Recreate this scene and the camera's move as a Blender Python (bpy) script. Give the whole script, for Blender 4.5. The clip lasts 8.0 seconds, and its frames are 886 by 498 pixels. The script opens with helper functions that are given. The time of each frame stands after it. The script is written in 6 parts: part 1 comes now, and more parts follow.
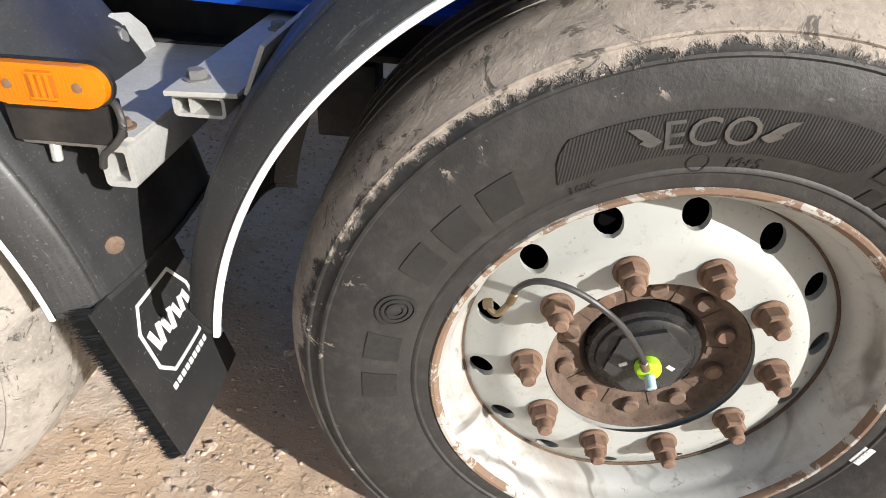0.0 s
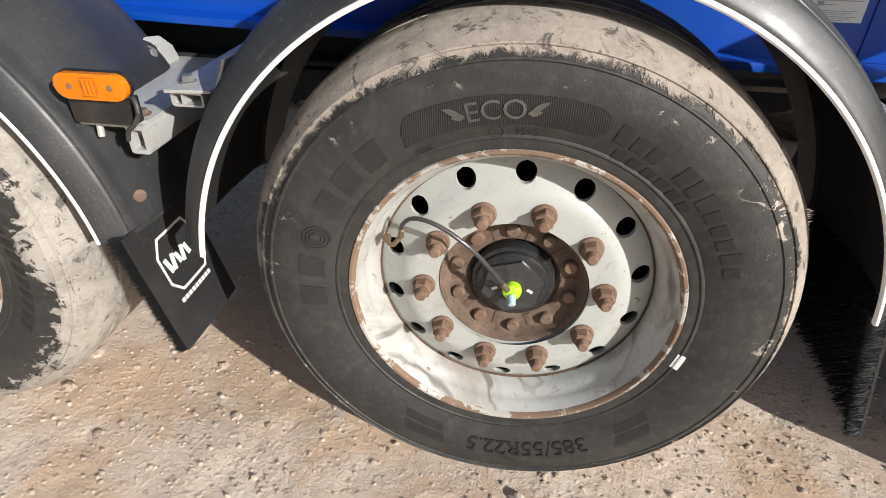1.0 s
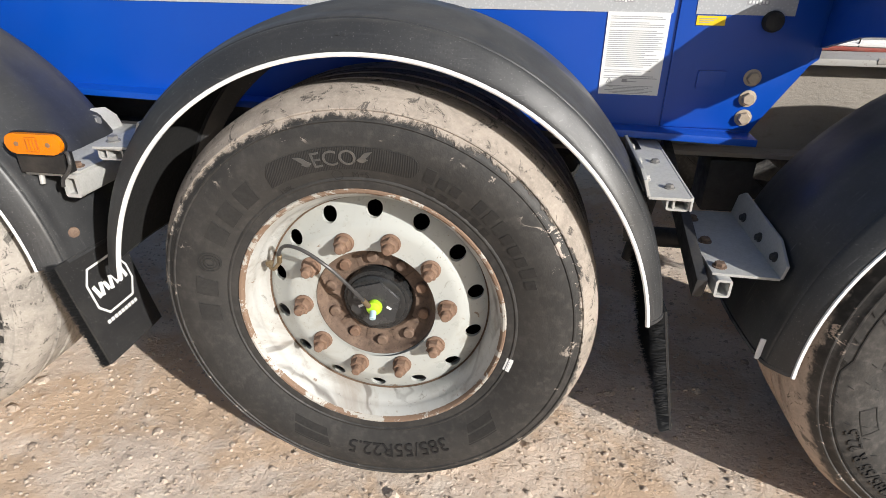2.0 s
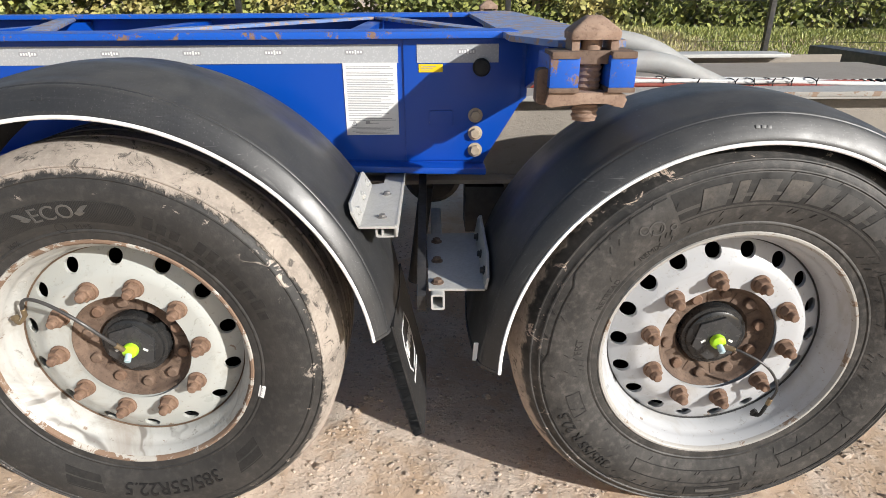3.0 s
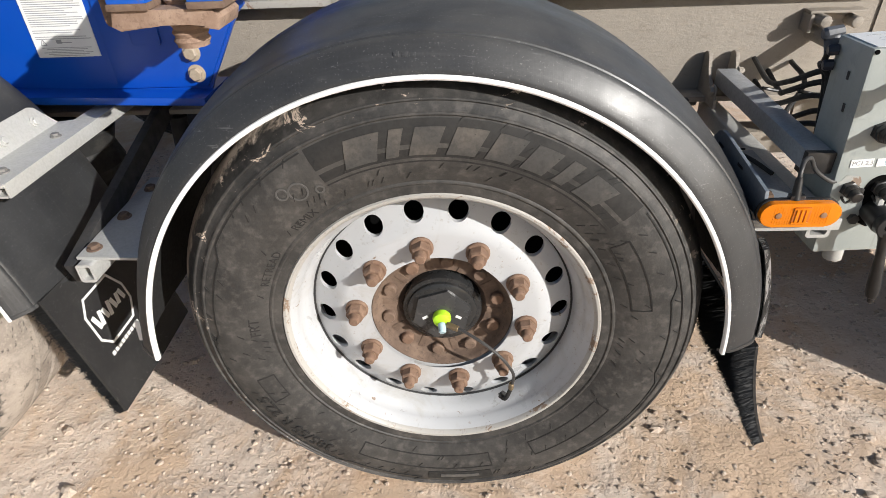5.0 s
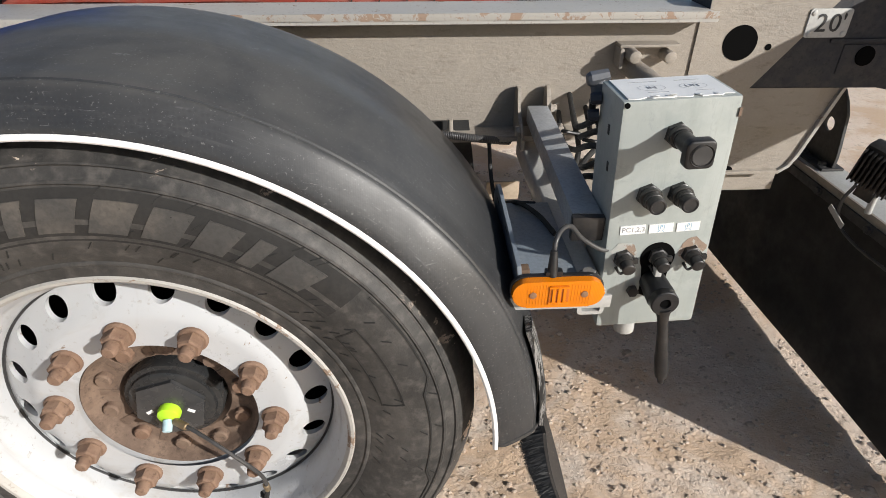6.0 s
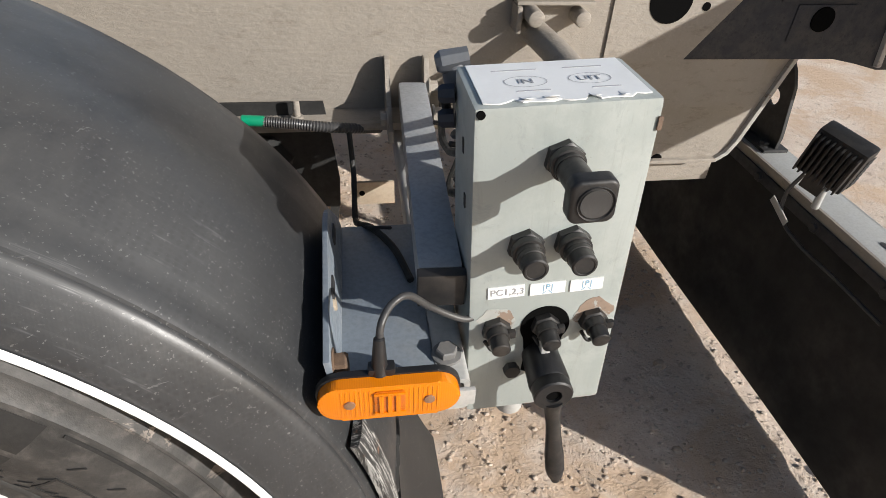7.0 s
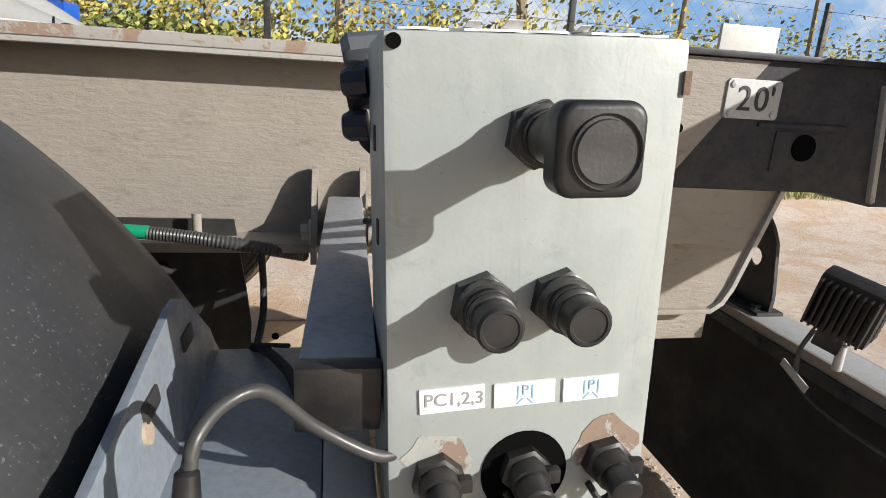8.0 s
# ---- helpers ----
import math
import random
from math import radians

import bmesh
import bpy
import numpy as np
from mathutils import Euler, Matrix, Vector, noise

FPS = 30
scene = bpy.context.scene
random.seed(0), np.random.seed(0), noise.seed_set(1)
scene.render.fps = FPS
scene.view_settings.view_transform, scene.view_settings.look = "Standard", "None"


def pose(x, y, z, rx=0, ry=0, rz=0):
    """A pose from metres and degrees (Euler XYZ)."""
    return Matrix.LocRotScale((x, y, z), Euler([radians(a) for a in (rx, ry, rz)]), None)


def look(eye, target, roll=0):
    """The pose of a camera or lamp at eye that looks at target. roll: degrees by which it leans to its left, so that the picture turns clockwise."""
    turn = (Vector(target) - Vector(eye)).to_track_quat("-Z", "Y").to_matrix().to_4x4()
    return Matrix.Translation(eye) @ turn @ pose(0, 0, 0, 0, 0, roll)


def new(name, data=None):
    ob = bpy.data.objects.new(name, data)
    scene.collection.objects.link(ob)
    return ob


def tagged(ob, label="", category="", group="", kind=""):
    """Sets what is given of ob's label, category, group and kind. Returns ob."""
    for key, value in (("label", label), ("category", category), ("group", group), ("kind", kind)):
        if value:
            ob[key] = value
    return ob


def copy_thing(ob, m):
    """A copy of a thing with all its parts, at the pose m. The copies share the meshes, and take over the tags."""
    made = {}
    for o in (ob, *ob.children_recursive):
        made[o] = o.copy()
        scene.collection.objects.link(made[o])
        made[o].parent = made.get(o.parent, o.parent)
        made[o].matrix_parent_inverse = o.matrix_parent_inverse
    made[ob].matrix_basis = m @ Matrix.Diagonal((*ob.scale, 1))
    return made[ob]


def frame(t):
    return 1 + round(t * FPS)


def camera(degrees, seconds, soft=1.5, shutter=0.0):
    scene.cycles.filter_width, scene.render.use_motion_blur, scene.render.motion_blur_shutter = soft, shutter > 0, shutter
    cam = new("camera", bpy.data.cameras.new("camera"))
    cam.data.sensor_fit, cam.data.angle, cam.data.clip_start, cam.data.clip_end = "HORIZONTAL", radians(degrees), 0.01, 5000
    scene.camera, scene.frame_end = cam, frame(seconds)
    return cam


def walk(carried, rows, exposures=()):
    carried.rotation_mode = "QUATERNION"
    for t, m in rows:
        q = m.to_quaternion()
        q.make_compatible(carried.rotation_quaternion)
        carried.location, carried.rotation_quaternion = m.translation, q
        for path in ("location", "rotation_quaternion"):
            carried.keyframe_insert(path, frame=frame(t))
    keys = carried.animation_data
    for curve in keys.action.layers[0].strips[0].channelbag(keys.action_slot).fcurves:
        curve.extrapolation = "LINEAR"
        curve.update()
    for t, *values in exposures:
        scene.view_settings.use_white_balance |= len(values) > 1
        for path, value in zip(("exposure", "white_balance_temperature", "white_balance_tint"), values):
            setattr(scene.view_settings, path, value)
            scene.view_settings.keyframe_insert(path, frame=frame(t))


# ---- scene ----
cam = camera(74.3, 8.0, soft=0.8)
PATH = [
    (0, (-0.288, -0.577, 1.044), (-0.309, 1.09, -0.062), 4.2),
    (0.5, (-0.184, -0.754, 1.146), (-0.228, 0.889, 0.006), 4.1),
    (1, (-0.003, -0.854, 1.144), (-0.244, 0.794, 0.036), 0.8),
    (1.2, (0.077, -0.879, 1.152), (-0.219, 0.801, 0.108), 0.2),
    (2.3, (0.4, -1.14, 1.215), (0.245, 0.643, 0.323), 0.8),
    (2.5, (0.477, -1.163, 1.23), (0.436, 0.629, 0.344), 0.7),
    (3, (0.719, -1.161, 1.248), (0.752, 0.67, 0.444), -0.3),
    (3.5, (0.912, -1.144, 1.263), (0.993, 0.692, 0.474), -1.8),
    (4, (1.027, -1.067, 1.233), (1.048, 0.706, 0.307), -0.6),
    (4.2, (1.104, -1.006, 1.216), (1.114, 0.721, 0.207), -0.1),
    (5.3, (1.575, -0.829, 1.242), (1.46, 0.829, 0.13), -3.2),
    (5.5, (1.642, -0.804, 1.248), (1.577, 0.873, 0.16), -3.1),
    (6, (1.805, -0.646, 1.215), (1.897, 1.027, 0.123), 0.2),
    (6.5, (1.899, -0.475, 1.203), (2.143, 1.127, 0.03), 2.4),
    (7, (1.986, -0.348, 1.156), (2.246, 1.212, -0.068), 2.8),
    (7.5, (2.024, -0.253, 1.053), (2.406, 1.426, 0.035), 2.5),
    (8, (2.051, -0.216, 0.945), (2.438, 1.666, 0.391), 3.6),
]
walk(cam, [(t, look(eye, target, roll)) for t, eye, target, roll in PATH], [(0.0, 0.42), (0.5, 0.32), (1.0, 0.15), (2.5, 0.25), (4.0, 0.23), (5.5, 0.18), (6.0, 0.13), (6.5, 0.11), (7.0, 0.22), (7.5, 0.36), (8.0, 0.26)])

# ---- light ----
SUN_FROM = Vector((0.75, -0.60, 0.42)).normalized()
sun = new("sun", bpy.data.lights.new("sun", "SUN"))
sun.data.energy, sun.data.angle, sun.data.color = 5.0, radians(0.55), (1.0, 0.972, 0.928)
sun.matrix_world = look(SUN_FROM * 20, (0, 0, 0))
world = bpy.data.worlds.new("world")
scene.world = world
world.use_nodes = True
wn, wl = world.node_tree.nodes, world.node_tree.links
sky = wn.new("ShaderNodeTexSky")
sky.sky_type, sky.sun_disc = "NISHITA", False
sky.sun_elevation = math.asin(SUN_FROM.z)
sky.sun_rotation = math.atan2(SUN_FROM.x, SUN_FROM.y)
sky.air_density, sky.dust_density, sky.ozone_density = 1.0, 1.6, 1.0
wl.new(sky.outputs[0], wn["Background"].inputs[0])
wn["Background"].inputs[1].default_value = 0.078
scene.view_settings.exposure = 0.25


# ---- materials ----
class Mat:
    """A node material with a Principled shader, and short ways to wire noise into it."""

    def __init__(self, name, color=(0.5, 0.5, 0.5), rough=0.6, metal=0.0, spec=0.5):
        self.m = bpy.data.materials.new(name)
        self.m.use_nodes = True
        self.n, self.l = self.m.node_tree.nodes, self.m.node_tree.links
        self.b = self.n["Principled BSDF"]
        self.b.inputs["Base Color"].default_value = (*color, 1)
        self.b.inputs["Roughness"].default_value = rough
        self.b.inputs["Metallic"].default_value = metal
        self.b.inputs["Specular IOR Level"].default_value = spec
        self.co = self.n.new("ShaderNodeTexCoord").outputs["Object"]
        self.color = (*color, 1)
        self.last = None

    def node(self, kind, **inputs):
        nd = self.n.new(kind)
        for k, v in inputs.items():
            self.put(nd.inputs[k.replace("_", " ")], v)
        return nd

    def put(self, socket, v):
        if isinstance(v, bpy.types.NodeSocket):
            self.l.new(v, socket)
        else:
            socket.default_value = v

    def math(self, op, a, b=0.0, clamp=False):
        nd = self.n.new("ShaderNodeMath")
        nd.operation, nd.use_clamp = op, clamp
        self.put(nd.inputs[0], a)
        self.put(nd.inputs[1], b)
        return nd.outputs[0]

    def stretch(self, sx, sy, sz):
        nd = self.node("ShaderNodeMapping", Vector=self.co)
        nd.inputs["Scale"].default_value = (sx, sy, sz)
        return nd.outputs[0]

    def noise(self, scale, detail=4.0, rough=0.6, co=None, dist=0.0):
        return self.node("ShaderNodeTexNoise", Vector=co or self.co, Scale=scale, Detail=detail, Roughness=rough, Distortion=dist).outputs["Fac"]

    def ramp(self, v, lo, hi, a=0.0, b=1.0):
        nd = self.node("ShaderNodeMapRange", Value=v, From_Min=lo, From_Max=hi, To_Min=a, To_Max=b)
        nd.interpolation_type = "SMOOTHSTEP"
        return nd.outputs[0]

    def mix(self, fac, a, b):
        nd = self.n.new("ShaderNodeMix")
        nd.data_type = "RGBA"
        self.put(nd.inputs[0], fac)
        self.put(nd.inputs[6], a if not isinstance(a, tuple) or len(a) == 4 else (*a, 1))
        self.put(nd.inputs[7], b if not isinstance(b, tuple) or len(b) == 4 else (*b, 1))
        return nd.outputs[2]

    def over(self, fac, color):
        """Lay a colour over what stands so far, where fac says so."""
        self.last = self.mix(fac, self.last if self.last is not None else self.color, color)
        self.l.new(self.last, self.b.inputs["Base Color"])
        return self

    def rough(self, v):
        self.put(self.b.inputs["Roughness"], v)
        return self

    def bump(self, height, strength=0.3, distance=0.002):
        nd = self.node("ShaderNodeBump", Height=height, Strength=strength, Distance=distance)
        if self.b.inputs["Normal"].is_linked:
            self.l.new(self.b.inputs["Normal"].links[0].from_socket, nd.inputs["Normal"])
        self.l.new(nd.outputs[0], self.b.inputs["Normal"])
        return self

    def island(self):
        return self.n.new("ShaderNodeNewGeometry").outputs["Random Per Island"]


def plain(name, color, rough, metal=0.0, grime=0.25, grain=0.15, dirt=(0.30, 0.25, 0.20), scale=14):
    """A surface with blotchy dirt and fine grain."""
    k = Mat(name, color, rough, metal)
    k.over(k.ramp(k.noise(scale, 6, 0.65), 0.42, 0.78, 0, grime), dirt)
    k.over(k.ramp(k.noise(scale * 12, 3, 0.6), 0.35, 0.75, 0, grain), tuple(c * 0.55 for c in color))
    k.rough(k.ramp(k.noise(scale * 3, 4), 0.3, 0.7, max(rough - 0.1, 0.05), min(rough + 0.15, 1)))
    k.bump(k.noise(scale * 25, 3), 0.12, 0.001)
    return k.m


def tyre_material(name, mud_from, lean, mud=(0.42, 0.35, 0.29), flakes=0.045, dust=1.0):
    """Dusty rubber, with dried mud on the shoulder: mud_from is the radius it starts at, lean the way it leans round."""
    k = Mat(name, (0.024, 0.0235, 0.023), 0.62)
    sep = k.node("ShaderNodeSeparateXYZ", Vector=k.co)
    flat = k.node("ShaderNodeCombineXYZ", X=sep.outputs[0], Z=sep.outputs[2])
    ln = k.n.new("ShaderNodeVectorMath")
    ln.operation = "LENGTH"
    k.l.new(flat.outputs[0], ln.inputs[0])
    radius = ln.outputs["Value"]
    side = k.n.new("ShaderNodeVectorMath")
    side.operation = "DOT_PRODUCT"
    k.l.new(k.co, side.inputs[0])
    side.inputs[1].default_value = (lean[0], 0, lean[1])
    k.over(k.ramp(k.noise(9, 6, 0.7), 0.35, 0.75, 0.0, 0.38), (0.076 * dust, 0.070 * dust, 0.064 * dust))
    k.over(k.ramp(k.noise(55, 4, 0.6), 0.45, 0.8, 0.0, 0.36), (0.100 * dust, 0.091 * dust, 0.083 * dust))
    edge = k.math("ADD", radius, k.math("MULTIPLY", side.outputs["Value"], 1.0))
    edge = k.math("ADD", edge, k.math("MULTIPLY", k.math("SUBTRACT", k.noise(7, 7, 0.72, dist=0.6), 0.5), flakes * 1.6))
    edge = k.math("ADD", edge, k.math("MULTIPLY", k.math("SUBTRACT", k.noise(34, 5, 0.7, dist=0.4), 0.5), flakes * 0.9))
    mask = k.ramp(edge, mud_from, mud_from + 0.010)
    dry = k.mix(k.ramp(k.noise(11, 7, 0.75, dist=0.5), 0.38, 0.68), mud, tuple(c * 0.62 for c in mud))
    dry = k.mix(k.ramp(k.noise(120, 3), 0.5, 0.75, 0, 0.5), dry, tuple(min(c * 1.25, 0.8) for c in mud))
    streak = k.noise(13, 6, 0.75, co=k.stretch(1.0, 1.0, 1.7), dist=1.0)
    chip = k.math("MULTIPLY", k.ramp(streak, 0.605, 0.625), k.ramp(edge, mud_from - 0.050, mud_from - 0.008))
    k.over(k.math("MULTIPLY", chip, 0.9), tuple(min(c * 1.3, 0.8) for c in mud))
    k.over(k.math("MULTIPLY", mask, k.ramp(k.noise(21, 7, 0.8, dist=1.2), 0.40, 0.44, 0.25, 1.0)), dry)
    k.rough(k.ramp(mask, 0, 1, 0.6, 0.92))
    k.bump(k.noise(180, 3), 0.15, 0.001)
    k.bump(k.math("MULTIPLY", mask, k.noise(18, 6, 0.75, dist=0.5)), 0.5, 0.007)
    k.bump(k.math("ADD", k.math("MULTIPLY", mask, 0.8), k.math("MULTIPLY", k.noise(60, 5, 0.7), 0.6)), 0.7, 0.003)
    return k.m


def rim_material(name, base, stain, amount, veins=0.0):
    k = Mat(name, base, 0.42)
    k.over(k.ramp(k.noise(6, 7, 0.7, dist=1.2), 0.5, 0.72, 0, amount), stain)
    k.over(k.ramp(k.noise(22, 6, 0.75, dist=0.8), 0.6, 0.7, 0, amount * 0.9), tuple(c * 0.5 for c in stain))
    k.over(k.ramp(k.noise(90, 3, 0.6), 0.62, 0.75, 0, 0.4), (0.22, 0.15, 0.10))
    if veins:
        v = k.noise(4.5, 3, 0.5, dist=1.0)
        line = k.math("MULTIPLY", k.ramp(v, 0.46, 0.495), k.ramp(v, 0.505, 0.54, 1, 0))
        k.over(k.math("MULTIPLY", line, k.ramp(k.noise(3, 3), 0.42, 0.6, 0, veins)), (0.10, 0.085, 0.075))
        k.over(k.ramp(k.noise(3.3, 6, 0.7, dist=0.7), 0.5, 0.7, 0, veins), (0.30, 0.265, 0.23))
    spot = k.ramp(k.noise(26, 4, 0.7, dist=0.6), 0.665, 0.69)
    k.over(k.math("MULTIPLY", spot, 0.85), (0.22, 0.145, 0.095))
    k.over(k.math("MULTIPLY", k.ramp(k.noise(41, 5, 0.8, dist=1.0), 0.66, 0.68), 0.7), (0.12, 0.10, 0.085))
    k.rough(k.ramp(k.noise(12, 5), 0.3, 0.7, 0.25, 0.50))
    k.bump(k.noise(70, 4), 0.15, 0.001)
    k.bump(spot, 0.3, 0.0012)
    return k.m


def ground_material():
    k = Mat("packed_gravel", (0.73, 0.60, 0.495), 0.92, spec=0.2)
    k.over(k.ramp(k.noise(1.3, 6, 0.65), 0.35, 0.7, 0, 0.75), (0.60, 0.475, 0.38))
    k.over(k.ramp(k.noise(9, 6, 0.7), 0.45, 0.72, 0, 0.75), (0.77, 0.67, 0.57))
    k.over(k.ramp(k.noise(30, 6, 0.75), 0.54, 0.66, 0, 0.8), (0.42, 0.32, 0.245))
    k.over(k.ramp(k.noise(210, 4, 0.7), 0.60, 0.68, 0, 0.7), (0.33, 0.25, 0.19))
    k.over(k.ramp(k.noise(120, 3, 0.6), 0.56, 0.68, 0, 0.6), (0.76, 0.68, 0.59))
    vor = k.node("ShaderNodeTexVoronoi", Vector=k.co, Scale=48.0)
    cell = k.ramp(vor.outputs["Distance"], 0.0, 0.45, 1, 0)
    pick = k.ramp(k.noise(15, 3), 0.46, 0.56)
    pebble = k.math("MULTIPLY", cell, pick)
    k.over(k.math("MULTIPLY", pebble, 0.2), (0.68, 0.62, 0.56))
    k.over(k.ramp(k.noise(2.6, 5, 0.7, dist=0.6), 0.45, 0.60, 0, 0.8), (0.62, 0.445, 0.305))
    k.bump(k.noise(260, 3, 0.6), 0.35, 0.0012)
    k.bump(k.ramp(k.noise(24, 7, 0.72, co=k.stretch(0.75, 1.3, 1), dist=0.4), 0.42, 0.56), 0.35, 0.004)
    k.bump(k.noise(75, 6, 0.7), 0.75, 0.005)
    k.bump(pebble, 0.6, 0.003)
    k.bump(k.noise(14, 4, 0.55), 0.5, 0.010)
    return k.m


def leaf_material(name, dark, light, dry):
    k = Mat(name, dark, 0.55)
    k.over(k.ramp(k.island(), 0.1, 0.9), light)
    k.over(k.ramp(k.noise(0.55, 3), 0.5, 0.62, 0, 0.75), dry)
    k.b.inputs["Transmission Weight"].default_value = 0.0
    k.b.inputs["Subsurface Weight"].default_value = 0.0
    return k.m


def chassis_material():
    k = Mat("dusty_grey_chassis_paint", (0.290, 0.258, 0.220), 0.68)
    k.over(k.ramp(k.noise(5, 6, 0.7), 0.35, 0.75, 0, 0.7), (0.355, 0.315, 0.265))
    k.over(k.ramp(k.noise(40, 5, 0.75, co=k.stretch(0.5, 1, 1.4)), 0.52, 0.7, 0, 0.55), (0.195, 0.165, 0.135))
    k.over(k.ramp(k.noise(150, 2), 0.55, 0.75, 0, 0.4), (0.37, 0.33, 0.28))
    k.bump(k.noise(120, 4, 0.7, co=k.stretch(0.5, 1, 1.3)), 0.6, 0.003)
    return k.m


def rust_material(name, a, b, c):
    k = Mat(name, a, 0.85)
    k.over(k.ramp(k.noise(25, 6, 0.7), 0.35, 0.7), b)
    k.over(k.ramp(k.noise(110, 4, 0.7), 0.5, 0.75, 0, 0.8), c)
    k.bump(k.noise(220, 4, 0.7), 0.45, 0.0015)
    return k.m


def fender_material():
    k = Mat("weathered_black_plastic", (0.023, 0.024, 0.026), 0.40, spec=0.7)
    k.over(k.ramp(k.noise(4, 6, 0.7), 0.4, 0.7, 0, 0.6), (0.044, 0.045, 0.047))
    k.over(k.ramp(k.noise(38, 5, 0.7, co=k.stretch(1, 0.35, 1)), 0.56, 0.75, 0, 0.55), (0.056, 0.054, 0.053))
    k.over(k.ramp(k.noise(240, 3, 0.6), 0.55, 0.75, 0, 0.35), (0.050, 0.048, 0.047))
    k.over(k.ramp(k.noise(7, 8, 0.85, dist=2.0), 0.672, 0.70, 0, 0.55), (0.3, 0.29, 0.28))
    k.over(k.ramp(k.noise(1.0, 5, 0.75, co=k.stretch(3, 130, 3)), 0.55, 0.75, 0, 0.45), (0.066, 0.066, 0.066))
    long = k.math("MULTIPLY", k.ramp(k.noise(1.0, 4, 0.7, co=k.stretch(5, 110, 5)), 0.60, 0.66), k.ramp(k.noise(4.5, 4, 0.6), 0.54, 0.64))
    k.over(k.math("MULTIPLY", long, 0.28), (0.28, 0.285, 0.29))
    dot = k.node("ShaderNodeTexVoronoi", Vector=k.co, Scale=170.0, Randomness=0.35)
    k.over(k.math("MULTIPLY", k.ramp(dot.outputs["Distance"], 0.05, 0.62, 0.75, 0), k.ramp(k.noise(13, 4, 0.6), 0.35, 0.6)), (0.017, 0.017, 0.019))
    k.over(k.ramp(k.noise(75, 5, 0.8, co=k.stretch(1, 1, 2.2), dist=0.6), 0.60, 0.68, 0, 0.45), (0.085, 0.083, 0.080))
    scr = k.noise(11, 6, 0.8, co=k.stretch(1.0, 7.0, 1.0), dist=1.5)
    k.over(k.ramp(scr, 0.675, 0.70, 0, 0.6), (0.34, 0.33, 0.31))
    # Patchy paler grey, stronger where the surface faces upwards.
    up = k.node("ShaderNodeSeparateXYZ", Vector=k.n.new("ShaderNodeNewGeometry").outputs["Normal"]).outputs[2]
    top_grey = k.math("MULTIPLY", k.ramp(up, 0.45, 1.0), k.ramp(k.noise(5, 6, 0.7, dist=0.6), 0.30, 0.62, 0.15, 0.75))
    k.over(top_grey, (0.088, 0.085, 0.080))
    k.over(k.ramp(k.noise(330, 2, 0.5), 0.665, 0.70, 0, 0.55), (0.17, 0.17, 0.165))
    hair = k.noise(1.0, 5, 0.75, co=k.stretch(9, 60, 170), dist=0.35)
    k.over(k.math("MULTIPLY", k.ramp(hair, 0.640, 0.665, 0, 0.6), k.ramp(k.noise(6, 4, 0.6), 0.46, 0.60)), (0.20, 0.20, 0.20))
    k.rough(k.ramp(k.noise(9, 5), 0.3, 0.7, 0.38, 0.54))
    hexa = k.node("ShaderNodeTexVoronoi", Vector=k.co, Scale=380.0, Randomness=0.3)
    k.bump(hexa.outputs["Distance"], 0.07, 0.0005)
    k.bump(k.noise(24, 3), 0.12, 0.004)
    return k.m


def blue_material():
    k = Mat("blue_chassis_paint", (0.002, 0.062, 0.40), 0.34)
    k.over(k.ramp(k.noise(3, 5, 0.6), 0.4, 0.75, 0, 0.35), (0.004, 0.078, 0.43))
    k.over(k.ramp(k.noise(60, 4, 0.75), 0.68, 0.74, 0, 0.4), (0.06, 0.12, 0.36))
    k.rough(k.ramp(k.noise(8, 4), 0.3, 0.7, 0.28, 0.45))
    k.bump(k.noise(90, 3), 0.08, 0.001)
    return k.m


def chipped_material(name, base, rusty, lo):
    k = Mat(name, base, 0.5)
    m = k.ramp(k.noise(17, 8, 0.75, dist=0.5), lo, lo + 0.035)
    k.over(m, rusty)
    k.over(k.ramp(k.noise(130, 3), 0.55, 0.75, 0, 0.5), tuple(c * 0.6 for c in rusty))
    k.rough(k.ramp(m, 0, 1, 0.42, 0.85))
    k.bump(k.math("SUBTRACT", k.noise(100, 4), m), 0.3, 0.0012)
    return k.m


def amber_material():
    k = Mat("amber_lens_plastic", (0.72, 0.205, 0.004), 0.2, spec=0.35)
    wv = k.node("ShaderNodeTexWave", Vector=k.co, Scale=150.0)
    k.over(k.ramp(wv.outputs["Fac"], 0.3, 0.8, 0, 0.25), (0.58, 0.15, 0.003))
    k.bump(wv.outputs["Fac"], 0.08, 0.001)
    k.b.inputs["Coat Weight"].default_value = 0.12
    return k.m


TYRE_A = tyre_material("muddy_tyre_rubber", 0.462, (0.005, 0.035), (0.39, 0.338, 0.29))
TYRE_B = tyre_material("retread_tyre_rubber", 0.4860, (-0.034, -0.010), (0.55, 0.45, 0.37), 0.026, 1.8)
TYRE_C = tyre_material("mud_caked_tyre_rubber", 0.435, (0.03, 0.0), (0.40, 0.365, 0.325), 0.16)
TYRE_MARK = plain("moulded_rubber_marking", (0.017, 0.0165, 0.016), 0.72, grime=0.14, grain=0.2, dirt=(0.09, 0.08, 0.07))
TYRE_RAISED = plain("raised_sidewall_rubber", (0.021, 0.0205, 0.020), 0.66, grime=0.25, grain=0.25, dirt=(0.070, 0.065, 0.058))
TYRE_SIZE = plain("clean_black_rubber", (0.008, 0.008, 0.0085), 0.6, grime=0.06, grain=0.1, dirt=(0.05, 0.045, 0.04))
TYRE_BLOCK = plain("worn_moulded_rubber", (0.052, 0.050, 0.048), 0.72, grime=0.25, grain=0.35)
_r = Mat("ribbed_dark_rubber", (0.014, 0.0138, 0.0135), 0.7)
